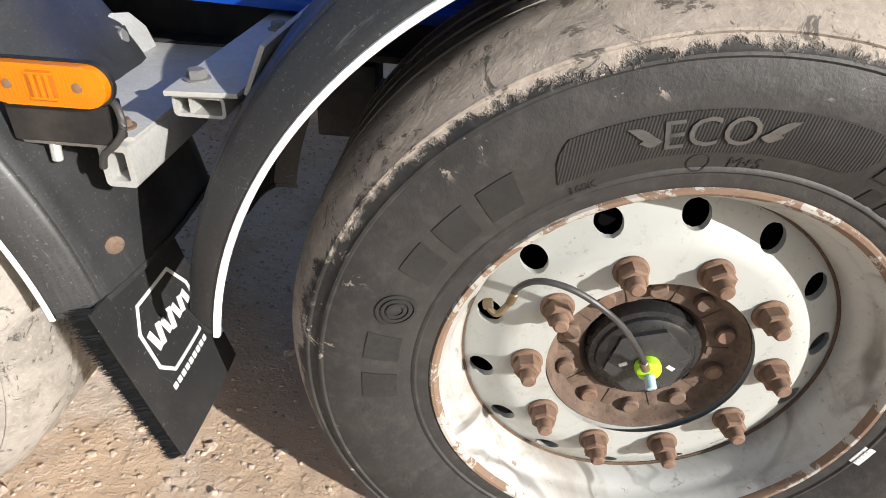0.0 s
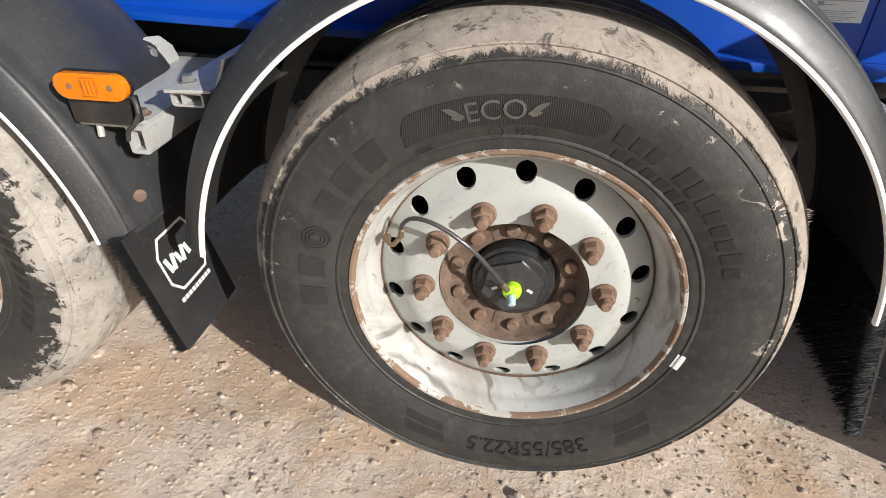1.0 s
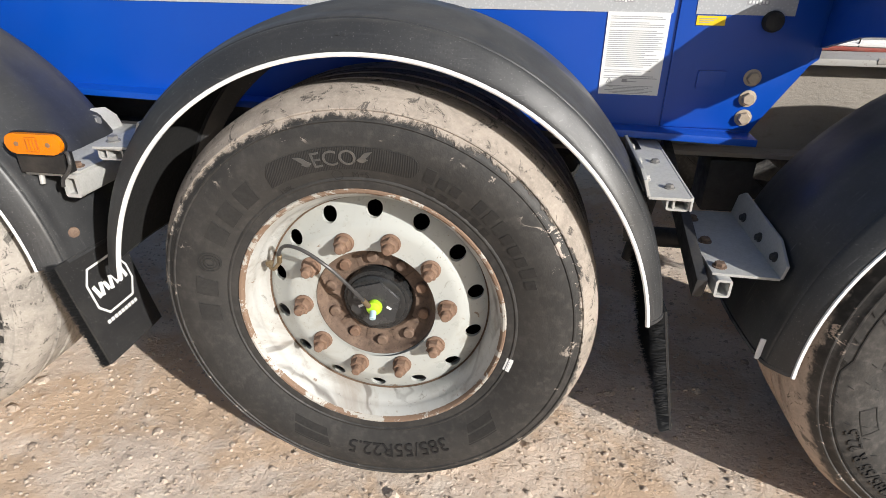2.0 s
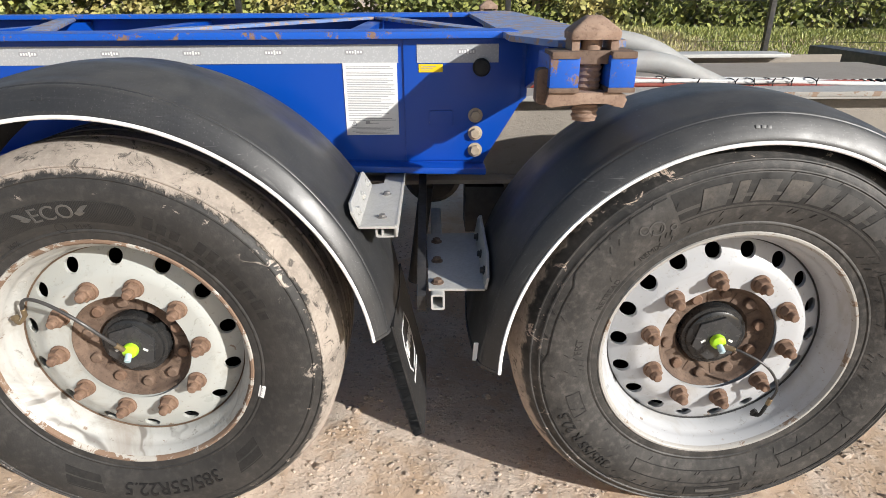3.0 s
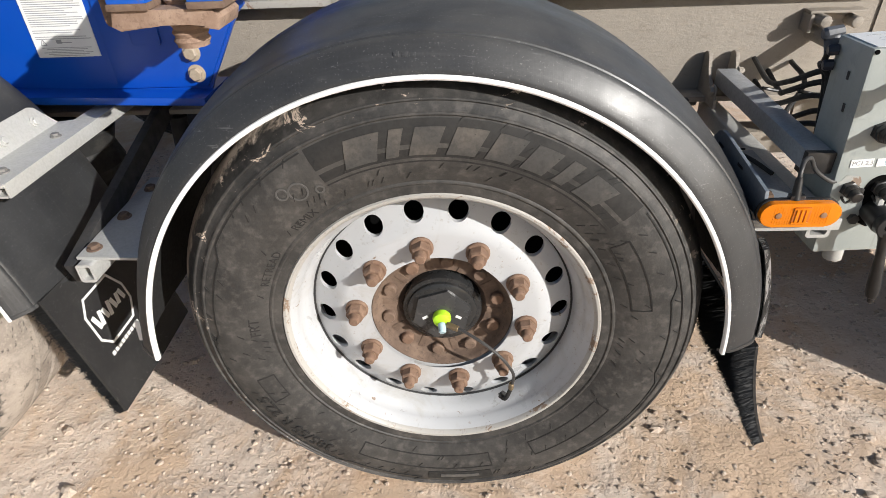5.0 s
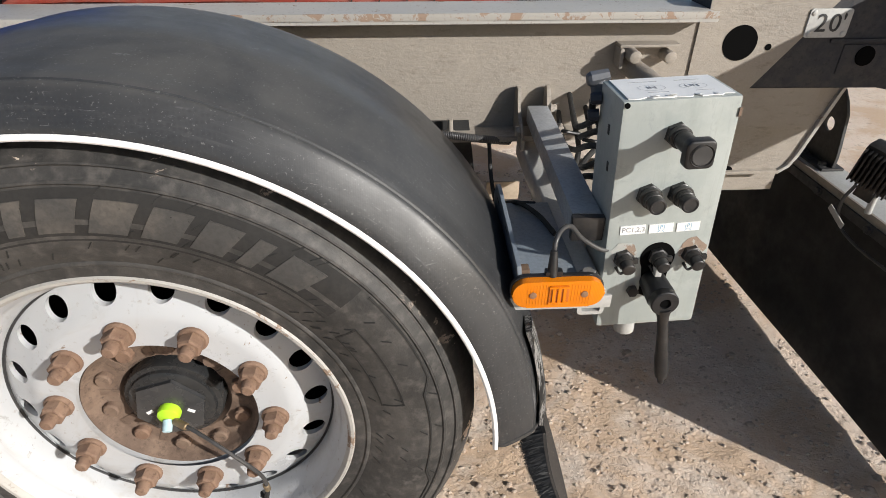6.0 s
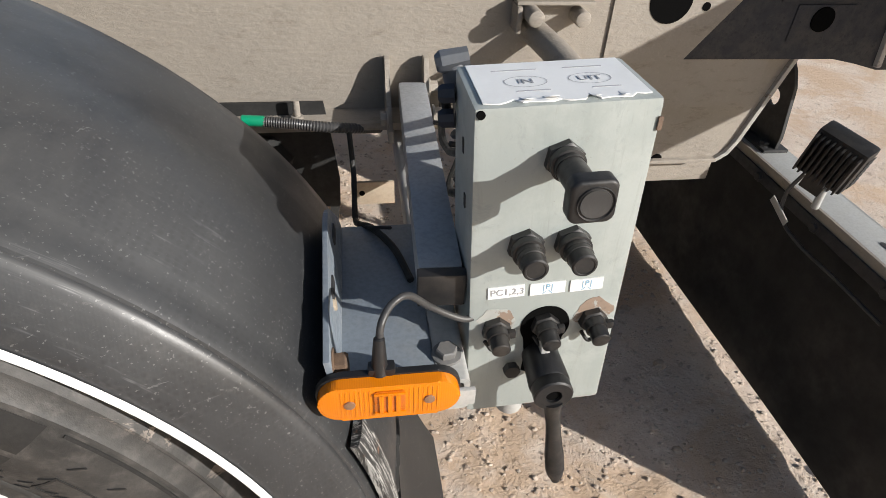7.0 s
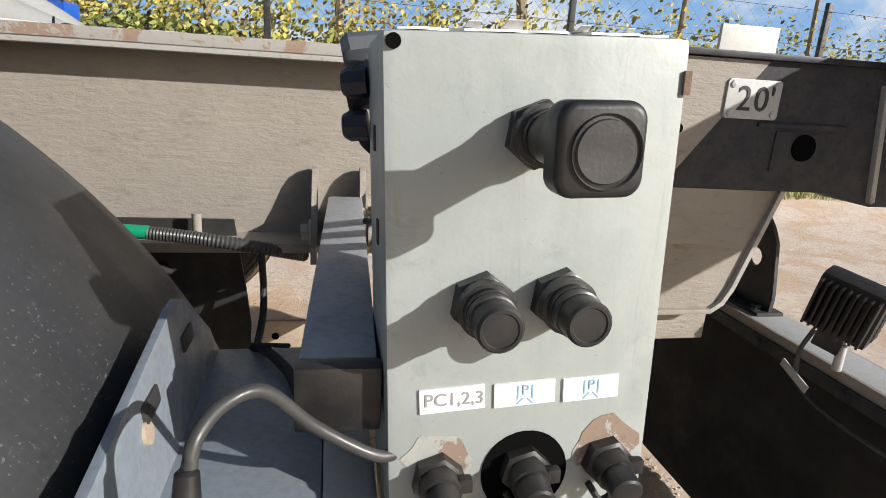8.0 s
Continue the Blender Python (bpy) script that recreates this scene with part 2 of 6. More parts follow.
_w = _r.node("ShaderNodeTexWave", Vector=_r.co, Scale=95.0)
_r.over(_r.ramp(_w.outputs["Fac"], 0.4, 0.8, 0, 0.5), (0.032, 0.031, 0.030))
_r.over(_r.ramp(_r.noise(20, 5, 0.7), 0.45, 0.75, 0, 0.25), (0.06, 0.056, 0.052))
_r.bump(_w.outputs["Fac"], 0.5, 0.001)
TYRE_RIB = _r.m
TYRE_LIGHT = plain("dusty_moulded_rubber", (0.085, 0.082, 0.078), 0.75, grime=0.2, grain=0.3)
RIM_A = rim_material("cream_white_rim_paint", (0.455, 0.468, 0.445), (0.32, 0.275, 0.22), 0.5)
RIM_BARREL = rim_material("stained_cream_rim_barrel", (0.475, 0.478, 0.46), (0.25, 0.22, 0.185), 0.7, 0.75)
RIM_B = rim_material("silver_white_rim_paint", (0.465, 0.475, 0.49), (0.33, 0.29, 0.24), 0.45)
NUT_RUST = rust_material("dusty_orange_rust", (0.175, 0.105, 0.070), (0.245, 0.158, 0.110), (0.090, 0.052, 0.035))
RIM_LIP = chipped_material("stained_grey_rim_edge", (0.40, 0.385, 0.36), (0.25, 0.18, 0.13), 0.56)
HUB_CAP = plain("glossy_black_hub_plastic", (0.020, 0.021, 0.022), 0.24, grime=0.25, grain=0.1, dirt=(0.09, 0.085, 0.08))
RIM_RUST = chipped_material("rusty_rim_edge", (0.45, 0.43, 0.39), (0.22, 0.145, 0.10), 0.45)
# A greyer and smoother plastic than the cap around it.
HUB_HEX = plain("greyer_glossy_hub_plastic", (0.040, 0.041, 0.043), 0.20, grime=0.35, grain=0.1, dirt=(0.13, 0.125, 0.12))
HUB_RUST = rust_material("dark_greasy_hub_rust", (0.115, 0.077, 0.056), (0.19, 0.130, 0.094), (0.052, 0.035, 0.026))
STEEL_GREY = plain("dull_grey_bolt_steel", (0.19, 0.19, 0.19), 0.55, 0.2, grime=0.3)
RUST = rust_material("brown_rust", (0.138, 0.090, 0.065), (0.20, 0.138, 0.10), (0.072, 0.046, 0.034))
LOCK_RUST = rust_material("pinkish_cast_rust", (0.25, 0.165, 0.12), (0.36, 0.255, 0.19), (0.13, 0.078, 0.055))
DARK_RUST = rust_material("dark_rust", (0.10, 0.064, 0.042), (0.155, 0.098, 0.062), (0.05, 0.032, 0.022))
BLACK = plain("black_plastic", (0.013, 0.013, 0.014), 0.42, grime=0.12, grain=0.1)
RUBBER = plain("black_rubber", (0.018, 0.018, 0.018), 0.7, grime=0.25, grain=0.25, dirt=(0.10, 0.09, 0.075))
FLAP_DUSTY = plain("dusty_black_rubber", (0.014, 0.0135, 0.013), 0.75, grime=0.8, grain=0.3, dirt=(0.085, 0.075, 0.066), scale=3.2)
FLAP = Mat("speckled_flap_rubber", (0.020, 0.020, 0.021), 0.55)
FLAP.over(FLAP.ramp(FLAP.noise(6, 5, 0.7), 0.4, 0.75, 0, 0.5), (0.055, 0.053, 0.050))
FLAP.over(FLAP.ramp(FLAP.noise(330, 2, 0.5), 0.69, 0.73, 0, 0.8), (0.45, 0.43, 0.40))
FLAP.bump(FLAP.noise(90, 4), 0.2, 0.0015)
FLAP = FLAP.m
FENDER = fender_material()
LINING = plain("black_bristle_lining", (0.007, 0.007, 0.007), 0.95, grime=0.12, grain=0.6, dirt=(0.030, 0.024, 0.018), scale=40)
BRISTLE = plain("black_nylon_bristle", (0.012, 0.012, 0.012), 0.38, grime=0.15, grain=0.1, dirt=(0.05, 0.045, 0.04), scale=30)
# Scratched plastic with the sun's brightness put into its pale streaks.
SUNLIT_SCUFFS = Mat("sunlit_scuffed_plastic", (0.035, 0.035, 0.035), 0.5)
SUNLIT_SCUFFS.over(SUNLIT_SCUFFS.ramp(SUNLIT_SCUFFS.noise(1.0, 6, 0.75, co=SUNLIT_SCUFFS.stretch(90, 260, 7), dist=0.6), 0.50, 0.60, 0, 0.9), (0.50, 0.49, 0.47))
SUNLIT_SCUFFS.over(SUNLIT_SCUFFS.ramp(SUNLIT_SCUFFS.noise(24, 5, 0.7), 0.60, 0.66, 0, 0.8), (0.24, 0.13, 0.08))
SUNLIT_SCUFFS = SUNLIT_SCUFFS.m
GREY_SCUFF = plain("grey_scraped_plastic", (0.17, 0.17, 0.165), 0.6, grime=0.7, grain=0.5, dirt=(0.05, 0.05, 0.05), scale=60)
WHITE_TRIM = plain("white_rubber_trim", (0.82, 0.82, 0.81), 0.5, grime=0.10, grain=0.04, dirt=(0.5, 0.49, 0.46))
GREEN = plain("lime_green_plastic", (0.45, 0.80, 0.03), 0.35, grime=0.05, grain=0.02)
TEAL = plain("green_hose_sleeve", (0.0, 0.28, 0.14), 0.4, grime=0.05, grain=0.02)
BRASS = plain("dull_brass", (0.24, 0.18, 0.105), 0.45, 0.6, grime=0.45)
HOSE = plain("grey_black_hose", (0.045, 0.044, 0.044), 0.4, grime=0.3, dirt=(0.16, 0.15, 0.14))
CLEAR_BLUE = plain("pale_blue_cap", (0.45, 0.62, 0.68), 0.3, grime=0.1)
BLUE = blue_material()
BLUE_CHIPPED = chipped_material("chipped_blue_paint", (0.006, 0.095, 0.50), (0.22, 0.135, 0.095), 0.565)
BLUE_WORN = chipped_material("worn_blue_top_paint", (0.16, 0.24, 0.46), (0.36, 0.27, 0.22), 0.50)
GREY = chassis_material()
GREY_EDGE = chipped_material("rusty_grey_flange_paint", (0.40, 0.385, 0.36), (0.27, 0.19, 0.14), 0.62)
TAN_STEEL = plain("weathered_tan_steel", (0.46, 0.38, 0.29), 0.6, 0.1, grime=0.4, grain=0.3, dirt=(0.28, 0.18, 0.11))
SLATE = plain("slate_blue_casting", (0.085, 0.095, 0.115), 0.5, grime=0.4, dirt=(0.16, 0.15, 0.13))
BOX_RUST = chipped_material("rusty_box_paint", (0.40, 0.40, 0.375), (0.28, 0.205, 0.155), 0.50)
FLANGE_RUST = chipped_material("rusty_flange_lip", (0.36, 0.34, 0.31), (0.29, 0.205, 0.15), 0.50)
# Zinc darkened and blued: the shade over the shelf is in its colour.
GALV_SHADE = plain("zinc_plate_in_blue_shade", (0.225, 0.260, 0.300), 0.42, 0.1, grime=0.45, grain=0.35, dirt=(0.26, 0.245, 0.215))
# The faint blue puts skylight on the tube into its colour.
ARM_ZINC = plain("zinc_tube_skylight_tint", (0.37, 0.385, 0.405), 0.42, 0.12, grime=0.45, grain=0.4, dirt=(0.36, 0.34, 0.31))
GALV = plain("galvanised_steel", (0.48, 0.48, 0.465), 0.48, 0.12, grime=0.3, grain=0.25, dirt=(0.36, 0.33, 0.29))
STEEL_BOX = Mat("zinc_grey_box_paint", (0.345, 0.372, 0.355), 0.5)
STEEL_BOX.over(STEEL_BOX.ramp(STEEL_BOX.noise(22, 5, 0.65, co=STEEL_BOX.stretch(1, 1, 0.12)), 0.46, 0.62, 0, 0.75), (0.305, 0.335, 0.32))
STEEL_BOX.over(STEEL_BOX.ramp(STEEL_BOX.noise(9, 6, 0.7), 0.46, 0.60, 0, 0.6), (0.41, 0.435, 0.415))
STEEL_BOX.over(STEEL_BOX.ramp(STEEL_BOX.noise(60, 5, 0.8, co=STEEL_BOX.stretch(1, 1, 0.5)), 0.66, 0.71, 0, 0.5), (0.30, 0.27, 0.21))
STEEL_BOX.over(STEEL_BOX.ramp(STEEL_BOX.noise(160, 3), 0.55, 0.75, 0, 0.25), (0.33, 0.34, 0.32))
STEEL_BOX.over(STEEL_BOX.ramp(STEEL_BOX.noise(34, 6, 0.75, dist=0.8), 0.56, 0.66, 0, 0.5), (0.28, 0.305, 0.30))
STEEL_BOX.rough(STEEL_BOX.ramp(STEEL_BOX.noise(20, 4), 0.3, 0.7, 0.38, 0.6))
STEEL_BOX.bump(STEEL_BOX.noise(6, 4), 0.25, 0.006)
STEEL_BOX.bump(STEEL_BOX.noise(220, 3), 0.12, 0.001)
STEEL_BOX.over(STEEL_BOX.ramp(STEEL_BOX.noise(1.0, 6, 0.75, co=STEEL_BOX.stretch(70, 70, 6), dist=0.5), 0.55, 0.72, 0, 0.38), (0.23, 0.235, 0.21))
STEEL_BOX.over(STEEL_BOX.ramp(STEEL_BOX.noise(26, 7, 0.8, dist=0.8), 0.58, 0.70, 0, 0.35), (0.27, 0.26, 0.23))
STEEL_BOX.over(STEEL_BOX.ramp(STEEL_BOX.noise(150, 4, 0.7), 0.66, 0.72, 0, 0.5), (0.20, 0.185, 0.16))
STEEL_BOX = STEEL_BOX.m
# Dirty steel; also paints the shade on the inner beams and in slots.
DARK = plain("dark_dirty_steel_and_shade", (0.030, 0.030, 0.032), 0.6, grime=0.4, dirt=(0.08, 0.07, 0.06))
# Flat black that stands for the shade inside holes.
SHADE_BLACK = Mat("painted_hole_shade", (0.006, 0.006, 0.006), 1.0, spec=0.0).m
# Navy paint, darkened further for the shadow over this side.
BOLSTER_SHADE = rust_material("dusty_navy_paint_in_shade", (0.034, 0.036, 0.043), (0.066, 0.061, 0.059), (0.020, 0.022, 0.027))
NAVY = plain("dark_navy_paint", (0.016, 0.019, 0.030), 0.45, grime=0.28, dirt=(0.10, 0.085, 0.07))
TAPE = Mat("silver_reflective_tape", (0.52, 0.53, 0.54), 0.35)
_v = TAPE.node("ShaderNodeTexVoronoi", Vector=TAPE.co, Scale=160.0)
TAPE.over(TAPE.ramp(_v.outputs["Distance"], 0.1, 0.5, 0, 0.55), (0.36, 0.37, 0.385))
TAPE = TAPE.m
PAPER = plain("white_sticker", (0.80, 0.80, 0.79), 0.5, grime=0.1, grain=0.03)
YELLOW = plain("yellow_sticker", (0.85, 0.58, 0.01), 0.45, grime=0.05, grain=0.02)
INK = plain("black_ink", (0.03, 0.03, 0.032), 0.6, grime=0.0, grain=0.0)
INK_GREY = plain("grey_ink", (0.36, 0.36, 0.37), 0.6, grime=0.0, grain=0.0)
INK_FADED = plain("faded_black_ink", (0.32, 0.32, 0.325), 0.6, grime=0.0, grain=0.0)
INK_BLUE = plain("blue_ink", (0.22, 0.42, 0.58), 0.6, grime=0.0, grain=0.0)
AMBER = amber_material()
AMBER_SCREW = plain("brown_screw_head", (0.30, 0.17, 0.10), 0.45, 0.3, grime=0.3)
AMBER_DARK = plain("deep_amber_plastic", (0.50, 0.12, 0.004), 0.25, grime=0.1, grain=0.05)
SKY_FAR = Mat("bright_hazy_sky", (0.0, 0.0, 0.0), 1.0, spec=0.0)
_c = SKY_FAR.mix(SKY_FAR.ramp(SKY_FAR.noise(0.022, 5, 0.6, co=SKY_FAR.stretch(0.5, 1, 1.6)), 0.42, 0.62), (0.30, 0.52, 0.86), (0.86, 0.90, 0.95))
SKY_FAR.l.new(_c, SKY_FAR.b.inputs["Emission Color"])
SKY_FAR.b.inputs["Emission Strength"].default_value = 0.75
SKY_FAR = SKY_FAR.m
HOSE_GREY = plain("dusty_grey_conduit", (0.33, 0.335, 0.33), 0.6, grime=0.35, grain=0.1)
WIRE_RED = plain("red_cable", (0.26, 0.045, 0.03), 0.5, grime=0.4)
WIRE_WHITE = plain("white_cable", (0.68, 0.68, 0.66), 0.5, grime=0.35)
GROUND = ground_material()
STONE = Mat("loose_stone", (0.45, 0.36, 0.29), 0.9, spec=0.2)
STONE.over(STONE.ramp(STONE.island(), 0.0, 1.0), (0.62, 0.52, 0.43))
STONE.over(STONE.ramp(STONE.noise(70, 4), 0.4, 0.7, 0, 0.6), (0.27, 0.215, 0.17))
STONE = STONE.m
LEAF = leaf_material("hedge_leaves", (0.085, 0.110, 0.028), (0.34, 0.36, 0.10), (0.44, 0.35, 0.13))
GRASS = leaf_material("meadow_grass", (0.19, 0.235, 0.055), (0.43, 0.45, 0.15), (0.52, 0.46, 0.24))
LEAF_DRY = leaf_material("yellowing_leaves", (0.20, 0.19, 0.04), (0.50, 0.42, 0.10), (0.42, 0.30, 0.09))
BARK = rust_material("pale_bark", (0.24, 0.19, 0.13), (0.34, 0.28, 0.19), (0.12, 0.095, 0.07))
POST = plain("dark_fence_post", (0.018, 0.019, 0.020), 0.5)


# ---- mesh tools ----
PLACED = {}


def thing(name, label, category, at=(0, 0, 0), group="", kind="", m=None):
    """A top-level Empty at its base, whose parts are built in the world's coordinates."""
    ob = new(name)
    ob.empty_display_size = 0.05
    PLACED[ob] = m if m is not None else Matrix.Translation(at)
    ob.matrix_basis = PLACED[ob]
    return tagged(ob, label, category, group, kind)


def finish(bm, name, material, angle=35):
    me = bpy.data.meshes.new(name)
    bmesh.ops.recalc_face_normals(bm, faces=bm.faces)
    bm.to_mesh(me)
    bm.free()
    me.materials.append(material)
    me.polygons.foreach_set("use_smooth", [True] * len(me.polygons))
    me.set_sharp_from_angle(angle=radians(angle))
    return me


def part(name, bm, material, parent, label="", local=False):
    """One mesh under a thing or a part; world coordinates unless local."""
    m = PLACED[parent]
    if not local:
        bmesh.ops.transform(bm, matrix=m.inverted(), verts=bm.verts)
    ob = new(name, finish(bm, name, material))
    ob.parent = parent
    PLACED[ob] = m
    return tagged(ob, label)


def add_box(bm, c, s, rot=(0, 0, 0), bev=0.002, m=None):
    r = bmesh.ops.create_cube(bm, size=1.0)
    vs = r["verts"]
    t = pose(*c, *rot) @ Matrix.Diagonal((*s, 1))
    if m is not None:
        t = m @ t
    bmesh.ops.transform(bm, matrix=t, verts=vs)
    if bev:
        es = list({e for v in vs for e in v.link_edges})
        bmesh.ops.bevel(bm, geom=es, offset=min(bev, min(s) * 0.45), segments=2, profile=0.7, affect="EDGES")
    return bm


def box(c, s, rot=(0, 0, 0), bev=0.002, m=None):
    return add_box(bmesh.new(), c, s, rot, bev, m)


def span(lo, hi, bev=0.002):
    """A box from one corner to the other."""
    return box([(a + b) / 2 for a, b in zip(lo, hi)], [abs(b - a) for a, b in zip(lo, hi)], bev=bev)


def add_rings(bm, rings, close=True, cap=True):
    """Skin a list of closed rings of points."""
    made = [[bm.verts.new(p) for p in ring] for ring in rings]
    n = len(made[0])
    for a, b in zip(made, made[1:]):
        for i in range(n if close else n - 1):
            j = (i + 1) % n
            bm.faces.new((a[i], a[j], b[j], b[i]))
    if cap:
        bm.faces.new(made[0][::-1])
        bm.faces.new(made[-1])
    return bm


def add_rod(bm, stations, n=20, turn=0.0):
    """A turned rod: stations of (point, radius) along one straight line."""
    p0, p1 = Vector(stations[0][0]), Vector(stations[-1][0])
    q = (p1 - p0).to_track_quat("Z", "Y").to_matrix()
    rings = []
    for p, r in stations:
        rings.append([Vector(p) + q @ Vector((r * math.cos(2 * math.pi * i / n + turn), r * math.sin(2 * math.pi * i / n + turn), 0)) for i in range(n)])
    return add_rings(bm, rings)


def rod(a, b, r, n=20, r2=None, bev=0.0015):
    a, b = Vector(a), Vector(b)
    u = (b - a).normalized()
    e = r if r2 is None else r2
    return add_rod(bmesh.new(), [(a, r - bev), (a + u * bev, r), (b - u * bev, e), (b, e - bev)], n)


def curve_points(pts, steps=8):
    """A smooth line through points."""
    p = [Vector(v) for v in pts]
    p = [p[0] * 2 - p[1]] + p + [p[-1] * 2 - p[-2]]
    out = []
    for i in range(1, len(p) - 2):
        for s in range(steps):
            t = s / steps
            a, b, c, d = p[i - 1], p[i], p[i + 1], p[i + 2]
            out.append(0.5 * ((2 * b) + (c - a) * t + (2 * a - 5 * b + 4 * c - d) * t * t + (3 * b - a - 3 * c + d) * t ** 3))
    return out + [p[-2]]


def add_tube(bm, pts, r, n=10, steps=8, smooth=True, ripple=0.0):
    line = curve_points(pts, steps) if smooth else [Vector(p) for p in pts]
    up, rings = Vector((0.13, 0.31, 0.94)), []
    for i, p in enumerate(line):
        d = (line[min(i + 1, len(line) - 1)] - line[max(i - 1, 0)]).normalized()
        x = d.cross(up)
        x = x.normalized() if x.length > 1e-4 else d.orthogonal().normalized()
        y = x.cross(d)
        k = r + (ripple if i % 2 else 0)
        rings.append([p + x * k * math.cos(2 * math.pi * j / n) + y * k * math.sin(2 * math.pi * j / n) for j in range(n)])
    return add_rings(bm, rings)


def tube(pts, r, n=10, steps=8, smooth=True, ripple=0.0):
    return add_tube(bmesh.new(), pts, r, n, steps, smooth, ripple)


def lathe(profile, n=96, closed=False):
    """Turn (radius, y) about the y axis."""
    bm = bmesh.new()
    rows = [[bm.verts.new((r * math.cos(2 * math.pi * i / n), y, r * math.sin(2 * math.pi * i / n))) for i in range(n)] for r, y in profile]
    pairs = list(zip(rows, rows[1:])) + ([(rows[-1], rows[0])] if closed else [])
    for a, b in pairs:
        for i in range(n):
            j = (i + 1) % n
            bm.faces.new((a[i], a[j], b[j], b[i]))
    return bm


def plate(outline, y0, y1, m=None, bev=0.0):
    """A flat outline of (x, z), from y0 to y1."""
    bm = bmesh.new()
    a = [bm.verts.new((x, y0, z)) for x, z in outline]
    b = [bm.verts.new((x, y1, z)) for x, z in outline]
    bm.faces.new(a)
    bm.faces.new(b[::-1])
    n = len(a)
    for i in range(n):
        bm.faces.new((a[i], a[(i + 1) % n], b[(i + 1) % n], b[i]))
    if bev:
        bmesh.ops.bevel(bm, geom=bm.edges[:], offset=bev, segments=2, profile=0.7, affect="EDGES")
    if m is not None:
        bmesh.ops.transform(bm, matrix=m, verts=bm.verts)
    return bm


def rounded(w, h, r, n=5, cx=0.0, cz=0.0):
    """The outline of a rounded rectangle."""
    out = []
    for sx, sz, a0 in ((1, 1, 0), (-1, 1, 90), (-1, -1, 180), (1, -1, 270)):
        for i in range(n + 1):
            a = radians(a0 + 90 * i / n)
            out.append((cx + sx * (w / 2 - r) + r * math.cos(a), cz + sz * (h / 2 - r) + r * math.sin(a)))
    return out


def cushion(w, h, r, y0, y1, cx, cz, b):
    """A rounded block with softened front edges, facing the front at y0."""
    rings = [[(x, y1, z) for x, z in rounded(w, h, r, 6, cx, cz)]]
    for i in range(5):
        a = math.pi / 2 * i / 4
        s = b * (1 - math.cos(a))
        rings.append([(x, y0 + b * (1 - math.sin(a)), z) for x, z in rounded(w - 2 * s, h - 2 * s, max(r - s, 0.001), 6, cx, cz)])
    return add_rings(bmesh.new(), rings)


def hex_nut(bm, c, axis, across, h, turn=0.0):
    c, u = Vector(c), Vector(axis).normalized()
    r = across / math.sqrt(3)
    add_rod(bm, [(c, r), (c + u * h * 0.85, r), (c + u * h, r * 0.86)], 6, turn)
    return bm


def words(text, size, depth=0.5):
    """Letters as a flat mesh in the xy plane, centred."""
    cu = bpy.data.curves.new("words", "FONT")
    cu.body, cu.size, cu.align_x, cu.align_y, cu.resolution_u, cu.extrude = text, size, "CENTER", "CENTER", 3, depth
    ob = new("words", cu)
    dg = bpy.context.evaluated_depsgraph_get()
    dg.update()
    me = bpy.data.meshes.new_from_object(ob.evaluated_get(dg))
    bpy.data.objects.remove(ob)
    bpy.data.curves.remove(cu)
    bm = bmesh.new()
    bm.from_mesh(me)
    bpy.data.meshes.remove(me)
    return bm


def sign_words(text, size, m, depth=0.0004):
    bm = words(text, size, depth)
    bmesh.ops.transform(bm, matrix=m, verts=bm.verts)
    return bm


# ---- ground ----
def bank(x, y):
    """The height of the grass bank beyond the yard."""
    t = min(max((y - 3.4) / 3.2, 0), 1)
    return (0.80 - 0.02 * (min(max(x, -6), 10) - 3)) * t * t * (3 - 2 * t)


def ground_height(x, y):
    p = Vector((x * 1.7, y * 1.7, 3.1))
    h = 0.006 * noise.noise(p) + 0.0045 * noise.noise(p * 4.3) + 0.0042 * noise.noise(p * 13.0)
    return h + bank(x, y) - 0.004


def build_ground():
    def steps(lo, hi, fine, far):
        out = list(np.arange(lo, hi + 1e-6, fine))
        d, a, b = fine, lo, hi
        while b < far:
            d *= 1.35
            a, b = a - d, b + d
            out = [a] + out + [b]
        return out
    xs, ys = steps(-2.0, 3.6, 0.022, 500), steps(-0.9, 2.0, 0.022, 500)
    vs = [(x, y, ground_height(x, y)) for y in ys for x in xs]
    w = len(xs)
    fs = [(j * w + i, j * w + i + 1, (j + 1) * w + i + 1, (j + 1) * w + i) for j in range(len(ys) - 1) for i in range(w - 1)]
    me = bpy.data.meshes.new("ground")
    me.from_pydata(vs, [], fs)
    me.materials.append(GROUND)
    me.polygons.foreach_set("use_smooth", [True] * len(fs))
    tagged(new("ground", me), "packed sandy gravel yard with small stones", "ground", kind="structure")


build_ground()


